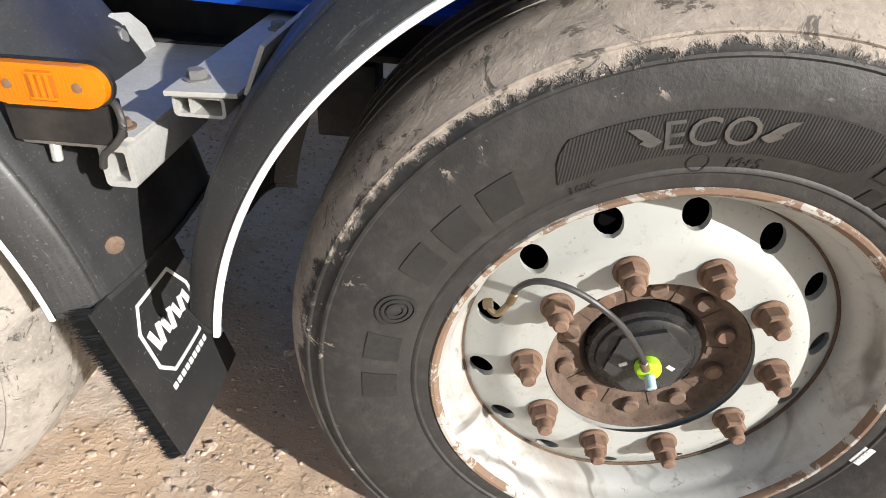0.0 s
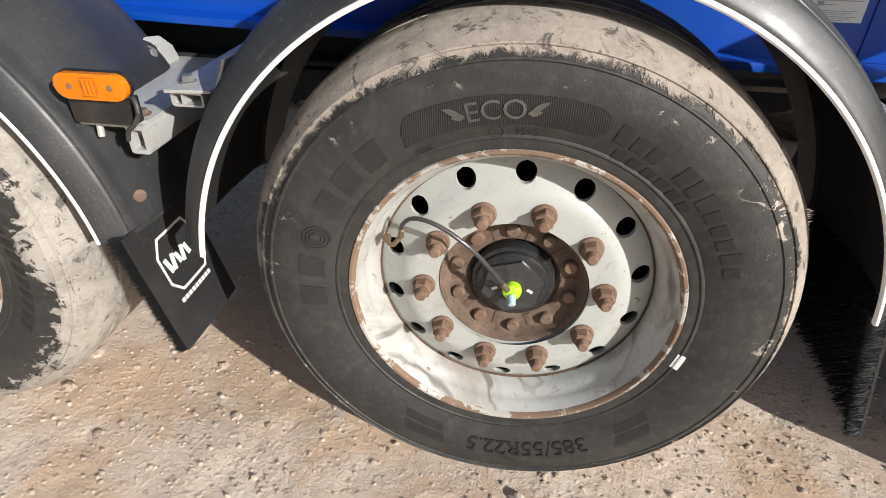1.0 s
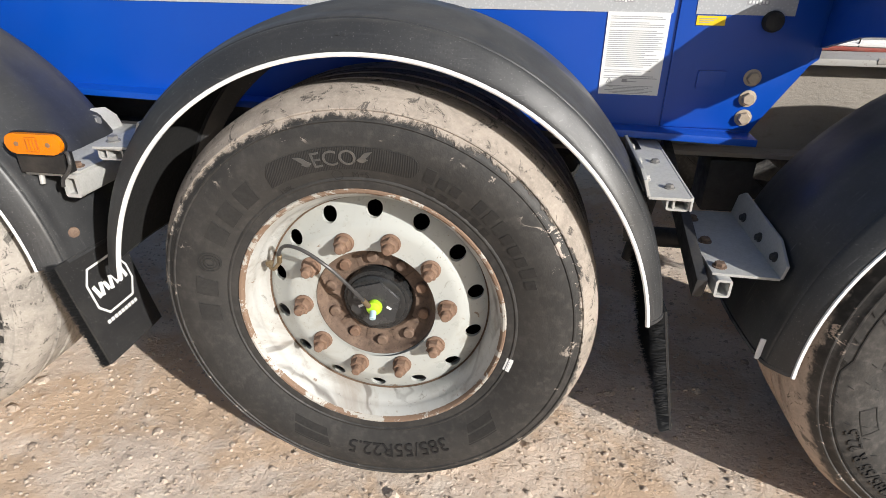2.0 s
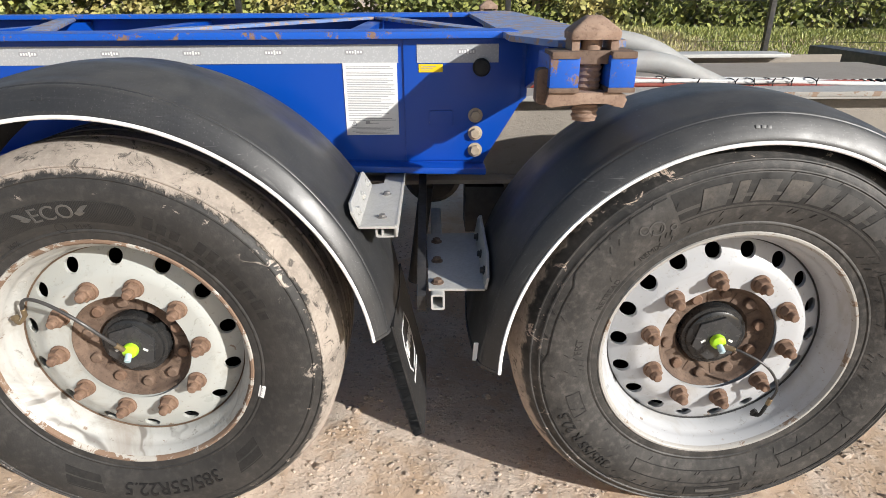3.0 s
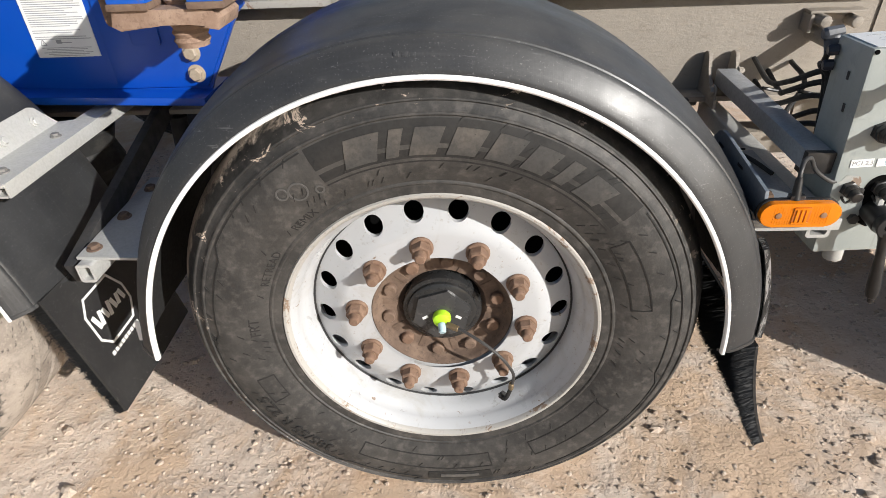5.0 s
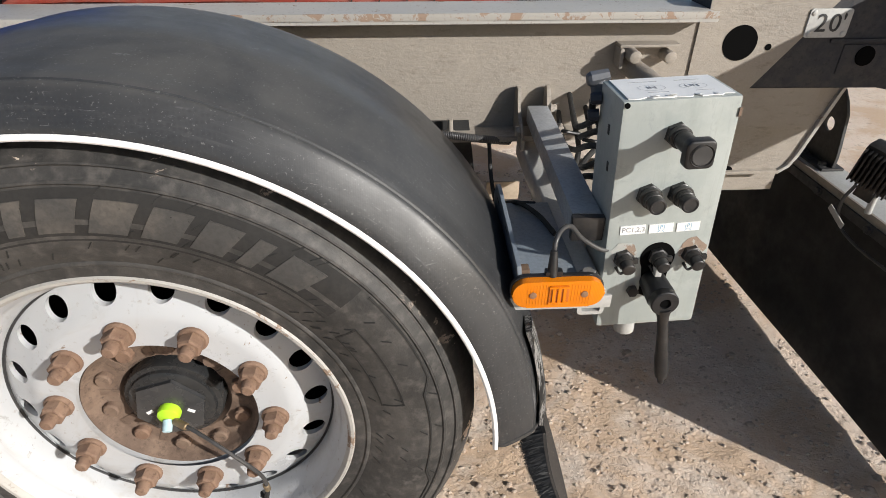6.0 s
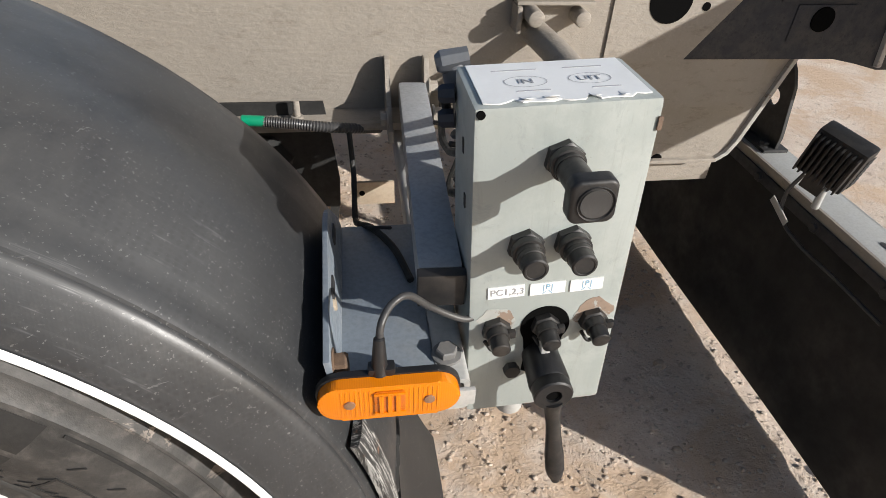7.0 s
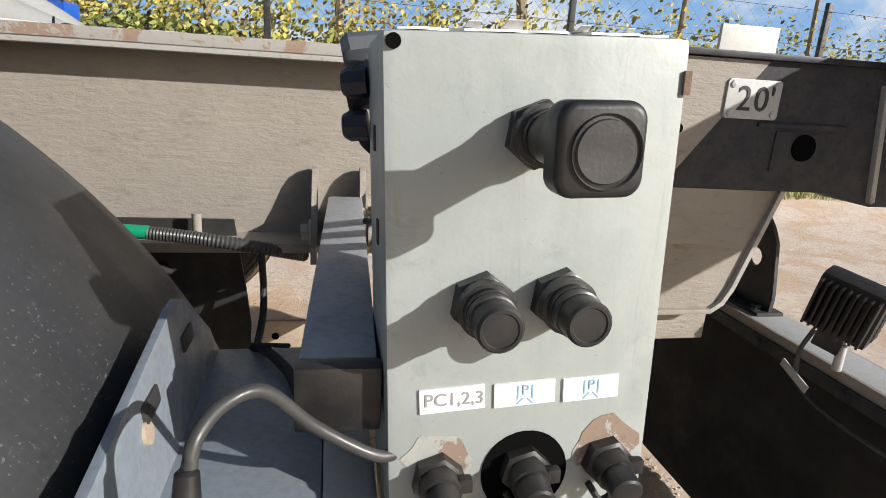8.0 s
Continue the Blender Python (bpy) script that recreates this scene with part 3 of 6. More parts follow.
def scatter_stones(name, count, lo, hi, area, seed, label):
    rnd = random.Random(seed)
    vs, fs = [], []
    for _ in range(count):
        x, y = rnd.uniform(area[0], area[1]), rnd.uniform(area[2], area[3])
        r = lo + (hi - lo) * rnd.random() ** 2.4
        z = ground_height(x, y) + r * rnd.uniform(-0.25, 0.2)
        b = len(vs)
        a0, sq = rnd.uniform(0, 6.3), rnd.uniform(0.45, 0.8)
        el = rnd.uniform(0.65, 1.0)
        for k, (rr, zz) in enumerate(((0.75, -0.6), (1.0, 0.05), (0.62, 0.75))):
            for i in range(6):
                a = a0 + i * math.pi / 3 + k * 0.5
                q = r * rr * rnd.uniform(0.75, 1.2)
                vs.append((x + q * math.cos(a), y + q * el * math.sin(a), z + r * sq * zz * rnd.uniform(0.8, 1.15)))
        vs.append((x, y, z + r * sq * rnd.uniform(0.85, 1.05)))
        for k in (0, 6):
            for i in range(6):
                fs.append((b + k + i, b + k + (i + 1) % 6, b + k + 6 + (i + 1) % 6, b + k + 6 + i))
        for i in range(6):
            fs.append((b + 12 + i, b + 12 + (i + 1) % 6, b + 18))
    me = bpy.data.meshes.new(name)
    me.from_pydata(vs, [], fs)
    me.materials.append(STONE)
    tagged(new(name, me), label, "stones", kind="stuff")


scatter_stones("gravel", 30000, 0.0014, 0.0085, (-1.9, 3.6, -0.8, 1.9), 3, "fine loose gravel scattered over the yard")
scatter_stones("loose_stones", 900, 0.005, 0.021, (-1.9, 3.6, -0.7, 1.9), 5, "small angular stones lying on the yard")


# ---- wheels ----
TYRE_OUT = [(0.288, -0.008), (0.298, -0.0195), (0.306, -0.0215), (0.318, -0.022), (0.3205, -0.0245), (0.3235, -0.0245), (0.326, -0.023),
            (0.345, -0.0315), (0.370, -0.0395), (0.395, -0.043), (0.420, -0.042), (0.4385, -0.0365), (0.441, -0.0385), (0.444, -0.0375),
            (0.4465, -0.0335), (0.458, -0.0275), (0.4605, -0.0295), (0.463, -0.0285), (0.466, -0.0235), (0.476, -0.0125), (0.4855, 0.0035), (0.490, 0.018)]


def tyre_y(r):
    for (r0, y0), (r1, y1) in zip(TYRE_OUT, TYRE_OUT[1:]):
        if r <= r1:
            return y0 + (y1 - y0) * (r - r0) / (r1 - r0)
    return TYRE_OUT[-1][1]


def tyre_mesh():
    tread = [(0.4945, 0.024)]
    for g in (0.078, 0.140, 0.202, 0.262):
        tread += [(0.4975, g - 0.0075), (0.487, g - 0.005), (0.487, g + 0.005), (0.4975, g + 0.0075)]
    inner = [(r, 0.29 - y) for r, y in TYRE_OUT[::-1]]
    bm = lathe(TYRE_OUT + tread + inner, 144)
    for v in bm.verts:
        low = -0.4765 - v.co.z
        if low > 0:
            v.co.z = -0.4765
            v.co.y += (-0.25 if v.co.y < 0.14 else 0.25) * low
    return bm


def arc_block(bm, a0, a1, r0, r1, up, slant=0.0, na=3, nr=2):
    """A raised block on the sidewall, from angle a0 to a1 (degrees)."""
    top, low = [], []
    for i in range(na + 1):
        rt, rl = [], []
        for j in range(nr + 1):
            r = r0 + (r1 - r0) * j / nr
            a = radians(a0 + (a1 - a0) * i / na - slant * (j / nr))
            y = tyre_y(r)
            rt.append(bm.verts.new((r * math.cos(a), y - up, r * math.sin(a))))
            rl.append(bm.verts.new((r * math.cos(a), y + 0.002, r * math.sin(a))))
        top.append(rt)
        low.append(rl)
    for i in range(na):
        for j in range(nr):
            bm.faces.new((top[i][j], top[i + 1][j], top[i + 1][j + 1], top[i][j + 1]))
    rim = [(i, 0) for i in range(na + 1)] + [(na, j) for j in range(1, nr + 1)] + [(i, nr) for i in range(na - 1, -1, -1)] + [(0, j) for j in range(nr - 1, 0, -1)]
    for (i, j), (k, l) in zip(rim, rim[1:] + rim[:1]):
        bm.faces.new((top[i][j], top[k][l], low[k][l], low[i][j]))
    return bm


def arc_panel(a0, a1, r0, r1, up, curl=4.0, n=48):
    """A raised panel round the sidewall: one end rounded, the other swept to a point at its foot."""
    bm = bmesh.new()
    rows = []
    mid, half = (r0 + r1) / 2, (r1 - r0) / 2
    for i in range(n + 1):
        a = a0 + (a1 - a0) * i / n
        s = max(0.0, min(1.0, (a - a1) / curl))
        lo, hi = mid - half * math.sqrt(1 - (1 - s) ** 2), mid + half * math.sqrt(1 - (1 - s) ** 2)
        e = max(0.0, min(1.0, (a0 + 0.0 - a) / curl))
        hi = lo + (hi - lo) * (0.05 + 0.95 * e ** 0.5)
        rows.append([(r * math.cos(radians(a)), tyre_y(r) - u, r * math.sin(radians(a))) for r, u in [(lo, -0.002)] + [(lo + (hi - lo) * j / 6, up) for j in range(7)] + [(hi, -0.002)]])
    vs = [[bm.verts.new(p) for p in row] for row in rows]
    for p, q in zip(vs, vs[1:]):
        for j in range(8):
            bm.faces.new((p[j], p[j + 1], q[j + 1], q[j]))
    return bm


def arc_words(text, size, mid, r0, up=0.0009):
    """Moulded letters that run round the sidewall, their tops outwards."""
    bm = words(text, size, 0.5)
    for v in bm.verts:
        r = r0 + v.co.y
        a = radians(mid) - v.co.x / r0
        y = tyre_y(r) - (up if v.co.z > 0 else -0.001)
        v.co = (r * math.cos(a), y, r * math.sin(a))
    return bm


def arc_ring(bm, mid, r0, rad, thick, up):
    """A moulded ring on the sidewall."""
    n = 28
    rows = []
    for k, (q, u) in enumerate(((rad - thick, -0.001), (rad - thick, up), (rad, up), (rad, -0.001))):
        row = []
        for i in range(n):
            t = 2 * math.pi * i / n
            r = r0 + q * math.cos(t)
            a = radians(mid) + q * math.sin(t) / r0
            row.append(bm.verts.new((r * math.cos(a), tyre_y(r) - u, r * math.sin(a))))
        rows.append(row)
    for p, q in zip(rows, rows[1:]):
        for i in range(n):
            bm.faces.new((p[i], p[(i + 1) % n], q[(i + 1) % n], q[i]))
    return bm


DISC = [(0.1405, 0.0265), (0.188, 0.0265), (0.194, 0.0272), (0.200, 0.0290), (0.207, 0.0320), (0.2535, 0.0580), (0.2575, 0.0605)]


def disc_y(r):
    for (r0, y0), (r1, y1) in zip(DISC, DISC[1:]):
        if r <= r1:
            return y0 + (y1 - y0) * (r - r0) / (r1 - r0)
    return DISC[-1][1]


def disc_mesh(holes, phase, hole_r, rc=0.232):
    """The wheel's disc, with round openings cut through it."""
    bm = bmesh.new()
    n = holes * 8
    ra, rb, deep = rc - 0.0215, rc + 0.0215, 0.010

    def at(r, a, d=0.0):
        return bm.verts.new((r * math.cos(a), disc_y(r) + d, r * math.sin(a)))

    def band(radii, d):
        rows = [[at(r, radians(phase) + 2 * math.pi * (i - 4) / n, d) for i in range(n)] for r in radii]
        for p, q in zip(rows, rows[1:]):
            for i in range(n):
                bm.faces.new((p[i], p[(i + 1) % n], q[(i + 1) % n], q[i]))
    for d in (0.0, deep):
        band((0.1405, 0.150, 0.172, 0.188, 0.194, 0.200, 0.207, ra), d)
        band((rb, 0.2575), d)
    half = math.pi / holes
    for h in range(holes):
        mid = radians(phase) + 2 * math.pi * h / holes
        loops = []
        for d in (0.0, deep):
            sq, ci = [], []
            for k in range(24):
                if k < 8:
                    u, v = -1 + k / 4, -1
                elif k < 12:
                    u, v = 1, -1 + (k - 8) / 2
                elif k < 20:
                    u, v = 1 - (k - 12) / 4, 1
                else:
                    u, v = -1, 1 - (k - 20) / 2
                sq.append(at(rc + v * 0.0215, mid + u * half, d))
                t = math.atan2(v * 0.0215, u * half * rc)
                ci.append(at(rc + hole_r * math.sin(t), mid + hole_r * math.cos(t) / rc, d))
            for k in range(24):
                bm.faces.new((sq[k], sq[(k + 1) % 24], ci[(k + 1) % 24], ci[k]))
            loops.append(ci)
        for k in range(24):
            bm.faces.new((loops[0][k], loops[0][(k + 1) % 24], loops[1][(k + 1) % 24], loops[1][k]))
    bmesh.ops.remove_doubles(bm, verts=bm.verts, dist=0.00015)
    return bm


def polar(r, deg, y):
    return Vector((r * math.cos(radians(deg)), y, r * math.sin(radians(deg))))


def build_wheel(label, x, tyre_mat, rim_mat, lip_mat, nuts_at, holes, holes_at, hole_r, hub_at):
    w = thing("trailer_wheel", label, "wheel", (x, 0, 0.478), group="trailer wheels")
    tyre = part("tyre", tyre_mesh(), tyre_mat, w, local=True)
    barrel = [(0.2565, 0.078), (0.259, 0.062), (0.2605, 0.050), (0.2625, 0.040), (0.2655, 0.030), (0.2715, 0.0215), (0.2760, 0.0150), (0.2772, 0.0085), (0.2790, 0.0020), (0.2835, -0.0045), (0.289, -0.0155), (0.2935, -0.0205),
              (0.2985, -0.0215), (0.3005, -0.0185), (0.2985, -0.012), (0.292, -0.004), (0.286, 0.010), (0.280, 0.03), (0.272, 0.10), (0.262, 0.11)]
    rim = part("rim", lathe(barrel, 120), RIM_BARREL if rim_mat is RIM_A else rim_mat, w, local=True)
    part("rim_flange", lathe([(0.2885, -0.0145), (0.2905, -0.0195), (0.2945, -0.0232), (0.2990, -0.0236), (0.3018, -0.0195), (0.3000, -0.0150)], 120), lip_mat, rim, "rust-stained rim edge", local=True)
    part("disc", disc_mesh(holes, holes_at, hole_r), rim_mat, w, local=True)
    hub = [(0.006, 0.082), (0.076, 0.082), (0.083, 0.070), (0.089, 0.0620), (0.096, 0.0605), (0.119, 0.0600), (0.125, 0.0560), (0.132, 0.0440), (0.1362, 0.0370), (0.1390, 0.0355), (0.1402, 0.0375), (0.1500, 0.0400)]
    # The ring paints the gap's shade together with the dirt in the seam.
    part("seam_ring", lathe([(0.2558, 0.0580), (0.2566, 0.0574), (0.2586, 0.0576), (0.2596, 0.0556)], 96), DARK if lip_mat is RIM_LIP else DARK_RUST, w, "dark seam round the disc, dirt and painted gap shade", local=True)
    # Added black sheet: the dark behind the openings is put into its colour.
    part("shade_disc", lathe([(0.001, 0.115), (0.255, 0.115), (0.262, 0.108)], 48), SHADE_BLACK, w, "black sheet painted as the shade behind the disc", local=True)
    part("hub_flange", lathe(hub, 80), HUB_RUST, w, "rusty brown hub flange", local=True)
    for i in range(10):
        a = nuts_at + 36 * i
        c = polar(0.1675, a, 0.0265)
        bm = bmesh.new()
        add_rod(bm, [(c, 0.0225), (c + Vector((0, -0.004, 0)), 0.0225), (c + Vector((0, -0.0065, 0)), 0.020)], 24)
        hex_nut(bm, c + Vector((0, -0.006, 0)), (0, -1, 0), 0.0325, 0.020, i * 1.3)
        add_rod(bm, [(c + Vector((0, -0.022, 0)), 0.0112), (c + Vector((0, -0.034, 0)), 0.0112), (c + Vector((0, -0.041, 0)), 0.0100), (c + Vector((0, -0.043, 0)), 0.0075)], 14)
        part("wheel_nut", bm, NUT_RUST, w, "rusty wheel nut" if i == 0 else "", local=True)
    for i in range(10):
        a = hub_at + 36 * i
        c = polar(0.1115, a, 0.060)
        bm = bmesh.new()
        add_rod(bm, [(c + Vector((0, 0.004, 0)), 0.0135), (c + Vector((0, -0.009, 0)), 0.0135), (c + Vector((0, -0.012, 0)), 0.0110)], 12)
        part("hub_bolt", bm, NUT_RUST if i % 3 == 0 else RUST, w, local=True)
        a += 18
        part("hub_rib", box(polar(0.110, a, 0.0610), (0.040, 0.0045, 0.014), (0, -a, 0), 0.002), HUB_RUST, w, local=True)
    cap = part("hub_cap", lathe([(0.0795, 0.078), (0.0795, 0.053), (0.0775, 0.049), (0.0700, 0.0475), (0.0685, 0.0420), (0.061, 0.0375), (0.001, 0.0370)], 64), HUB_CAP, w, "black plastic hub cap", local=True)
    bm = bmesh.new()
    hex_nut(bm, (0, 0.0385, 0), (0, -1, 0), 0.104, 0.0100, 0.3)
    part("hexagon", bm, HUB_HEX, cap, local=True)
    for s in (-1, 1):
        part("white_mark", box((s * 0.033, 0.0282, -0.004), (0.012, 0.0012, 0.006), (0, 30 * s, 0), 0.0003), WHITE_TRIM, cap, local=True)
    return w, tyre


def valve_hose(w, pts, end, thick=0.0041, stem=None):
    """The clear hose from the hub's fitting to the tyre valve."""
    bm = bmesh.new()
    add_rod(bm, [((0.0, 0.030, -0.002), 0.0175), ((0.0, 0.023, -0.002), 0.0185), ((0.0, 0.015, -0.002), 0.0165), ((0.0, 0.011, -0.002), 0.009)], 24)
    part("valve_fitting", bm, GREEN, w, "lime green air fitting", local=True)
    part("fitting_cap", rod((0.0, 0.013, -0.006), (0.002, -0.004, -0.016), 0.0075), CLEAR_BLUE, w, local=True)
    line = [Vector(p) for p in pts]
    part("hose_ferrule", rod(line[0], line[0] + (line[1] - line[0]).normalized() * 0.026, 0.0062), BRASS, w, local=True)
    part("air_hose", tube(line, thick, 10), HOSE, w, "thin black air hose", local=True)
    e = line[-1]
    part("hose_ferrule", rod(e + (line[-2] - e).normalized() * 0.022, e, 0.0056), BRASS, w, local=True)
    bm = add_tube(bmesh.new(), [e, (e + Vector(end)) / 2 + Vector((0, -0.006, -0.012)), Vector(end)], 0.0045, 8)
    hex_nut(bm, e + (Vector(end) - e) * 0.7, Vector(end) - e, 0.013, 0.012)
    part("valve_stem", bm, stem or BRASS, w, "tyre valve", local=True)


wheel_a, tyre_a = build_wheel("muddy trailer wheel with cream steel rim and rusty nuts", 0.0, TYRE_A, RIM_A, RIM_RUST, 3.3, 14, 114.5, 0.0180, 22.0)
valve_hose(wheel_a, [(-0.008, 0.012, 0.006), (-0.030, -0.008, 0.050), (-0.075, -0.024, 0.112), (-0.130, -0.024, 0.152), (-0.175, -0.014, 0.158), (-0.200, 0.000, 0.135), (-0.206, 0.008, 0.104)], (-0.236, 0.012, 0.096))

# moulded markings of the first tyre: the maker's words as plain blocks, the size in its own characters
for mid in (183, 172.5, 150.5, 141, 131.5):
    bm = arc_block(bmesh.new(), mid - 3.3, mid + 3.3, 0.343, 0.387, 0.0015, 1.5, 4, 3)
    part("raised_block", bm, TYRE_RAISED, tyre_a, "plain moulded block in dark rubber", local=True)
bm = bmesh.new()
for q in (0.0245, 0.018, 0.0115):
    arc_ring(bm, 161.5, 0.364, q, 0.0032, 0.0024)
part("moulded_emblem", bm, TYRE_RAISED, tyre_a, "plain moulded rings", local=True)
part("dark_panel", arc_panel(121.5, 71.5, 0.346, 0.394, 0.0016), TYRE_RIB, tyre_a, "finely ribbed dark panel", local=True)
part("lettering", arc_words("ECO", 0.046, 97.5, 0.3695, 0.0034), TYRE_LIGHT, tyre_a, "moulded word ECO", local=True)
for base, tip, side in ((105.0, 109.5, 0.014), (104.6, 108.0, -0.004), (90.0, 85.6, 0.014), (90.4, 87.0, -0.004)):
    bm = bmesh.new()
    top, low = [], []
    for i in range(7):
        t = i / 6
        for s in (-1, 1):
            r = 0.362 + (0.006 + side) * t + s * 0.0062 * math.sin(math.pi * min(t * 1.05, 1)) + 0.004
            a = radians(base + (tip - base) * t)
            top.append(bm.verts.new((r * math.cos(a), tyre_y(r) - 0.0034, r * math.sin(a))))
            low.append(bm.verts.new((r * math.cos(a), tyre_y(r) + 0.001, r * math.sin(a))))
    for i in range(6):
        bm.faces.new((top[2 * i], top[2 * i + 1], top[2 * i + 3], top[2 * i + 2]))
        for s in (0, 1):
            bm.faces.new((top[2 * i + s], top[2 * i + 2 + s], low[2 * i + 2 + s], low[2 * i + s]))
    part("leaf_mark", bm, TYRE_LIGHT, tyre_a, "moulded leaf shape", local=True)
part("lettering", arc_words("385/55R22.5", 0.050, -80.5, 0.372, 0.0022), TYRE_SIZE, tyre_a, "moulded tyre size", local=True)
for a0, a1, sl in ((-50, -38, 4), (-124, -110, -4)):
    part("dark_panel", arc_block(bmesh.new(), a0, a1, 0.350, 0.398, 0.0004, sl, 10, 3), TYRE_MARK, tyre_a, local=True)
part("lettering", arc_words("M+S", 0.019, 90.0, 0.332, 0.0009), TYRE_MARK, tyre_a, local=True)
part("lettering", arc_words("160K", 0.014, 118.0, 0.329, 0.0008), TYRE_MARK, tyre_a, local=True)
bm = arc_ring(bmesh.new(), 98.0, 0.333, 0.0115, 0.0013, 0.0008)
part("moulded_ring", bm, TYRE_MARK, tyre_a, local=True)
for i in range(13):
    if i in (3, 12):
        continue
    mid, tall = 68 - 4.4 * i, 0.384 if i in (0, 4, 5, 6, 10) else 0.376
    part("raised_block", arc_block(bmesh.new(), mid - 1.55, mid + 1.55, 0.353, tall, 0.0014, 0, 2, 2), TYRE_RAISED, tyre_a, local=True)
for i in range(6):
    mid = 66 - 4.6 * i
    part("raised_block", arc_block(bmesh.new(), mid - 1.5, mid + 1.5, 0.326, 0.343, 0.0012, 0, 2, 1), TYRE_RAISED, tyre_a, local=True)
bm = arc_block(bmesh.new(), -19.2, -13.4, 0.316, 0.331, 0.0012, 0, 4, 1)
part("paper_sticker", bm, PAPER, tyre_a, "small white sticker on the sidewall", local=True)
bm = bmesh.new()
for i in range(4):
    arc_block(bm, -18.6 + 1.2 * i, -18.0 + 1.2 * i, 0.320, 0.327, 0.0014, 0, 1, 1)
part("sticker_print", bm, INK_GREY, tyre_a, local=True)

wheel_b, tyre_b = build_wheel("retreaded trailer wheel with silver-white steel rim", 1.400, TYRE_B, RIM_B, RIM_LIP, 28.6, 18, 100.6, 0.0186, 11.5)
valve_hose(wheel_b, [(0.010, 0.012, -0.008), (0.050, -0.008, -0.014), (0.105, -0.030, -0.045), (0.140, -0.026, -0.105), (0.138, -0.010, -0.165)], (0.118, 0.012, -0.212), 0.0032, RUBBER)
bm = arc_block(bmesh.new(), 40, 117, 0.366, 0.436, 0.0004, 0, 40, 4)
part("dark_panel", bm, TYRE_MARK, tyre_b, "dark band behind the raised blocks", local=True)
for mid, wide in ((106.5, 3.9), (99.0, 1.5), (92.0, 3.1), (83.2, 3.3), (74.6, 3.1), (66.4, 2.9), (59.6, 1.5), (51.8, 3.4)):
    bm = arc_block(bmesh.new(), mid - wide, mid + wide, 0.379, 0.424, 0.0016, 2.2, 4, 3)
    part("raised_block", bm, TYRE_BLOCK, tyre_b, "plain raised block in lighter rubber", local=True)
bm = bmesh.new()
for q, o in ((0.017, 0), (0.011, 0.012), (0.008, -0.016)):
    arc_ring(bm, 124 + o * 300, 0.384 + o, q, 0.003, 0.0012)
part("moulded_badge", bm, TYRE_LIGHT, tyre_b, "plain moulded rings", local=True)
part("lettering", arc_words("RETREAD", 0.020, 152, 0.336, 0.001), TYRE_MARK, tyre_b, local=True)
part("lettering", arc_words("REMIX", 0.020, 130, 0.338, 0.001), TYRE_MARK, tyre_b, local=True)
part("lettering", arc_words("FRT", 0.026, 176, 0.352, 0.001), TYRE_MARK, tyre_b, local=True)
part("lettering", arc_words("385/55 R 22.5", 0.037, 217, 0.404, 0.0024), TYRE_MARK, tyre_b, "moulded tyre size", local=True)
bm = bmesh.new()
for a0, a1 in ((10, 34), (240, 285), (196, 206), (300, 330)):
    for r in (0.352, 0.386):
        arc_block(bm, a0, a1, r, r + 0.0022, 0.0010, 0, 12, 1)
    for a in (a0, a1):
        arc_block(bm, a - 0.2, a + 0.2, 0.352, 0.388, 0.0010, 0, 1, 3)
for a0, a1, r, q in ((118, 150, 0.4335, 0.4335), (150, 154, 0.4335, 0.4200), (154, 178, 0.4200, 0.4200), (178, 182, 0.4200, 0.4335), (182, 236, 0.4335, 0.4335),
                    (236, 240, 0.4335, 0.4200), (240, 262, 0.4200, 0.4200), (300, 344, 0.4335, 0.4335), (344, 348, 0.4335, 0.4200), (348, 372, 0.4200, 0.4200), (372, 376, 0.4200, 0.4335), (376, 398, 0.4335, 0.4335)):
    for j in range(12):
        ra, rb = r + (q - r) * j / 12, r + (q - r) * (j + 1) / 12
        arc_block(bm, a0 + (a1 - a0) * j / 12, a0 + (a1 - a0) * (j + 1) / 12, min(ra, rb), max(ra, rb) + 0.0024, 0.0016, 0, 1, 1)
part("name_panel", arc_block(bmesh.new(), 264, 284, 0.398, 0.424, 0.0014, 0, 14, 2), TYRE_MARK, tyre_b, "dark rounded panel low on the sidewall", local=True)
part("name_bar", arc_block(bmesh.new(), 268, 280, 0.406, 0.415, 0.0026, 0, 8, 1), TYRE_LIGHT, tyre_b, local=True)
rnd = random.Random(8)
for i in range(170):
    a, r = rnd.uniform(0, 360), rnd.choice((0.335, 0.352, 0.375, 0.405, 0.428))
    arc_block(bm, a, a + 0.25, r, r + 0.011, 0.0012, 1.2, 1, 1)
tagged(part("moulded_outline", bm, TYRE_MARK, tyre_b, "thin moulded outlines and vent stubs", local=True), kind="stuff")
wheel_c, tyre_c = build_wheel("mud-caked trailer wheel at the rear", -1.352, TYRE_C, RIM_A, RIM_RUST, 14, 14, 90, 0.0180, 32)
for i in range(12):
    part("raised_block", arc_block(bmesh.new(), -30 + 5 * i, -27 + 5 * i, 0.355, 0.385, 0.0012, 1.5, 2, 2), TYRE_MARK, tyre_c, local=True)

for src, x in ((wheel_a, 0.0), (wheel_b, 1.400), (wheel_c, -1.352)):
    c = copy_thing(src, pose(x, 2.40, 0.478, 0, 0, 180))
    tagged(c, "trailer wheel in the shade on the far side")


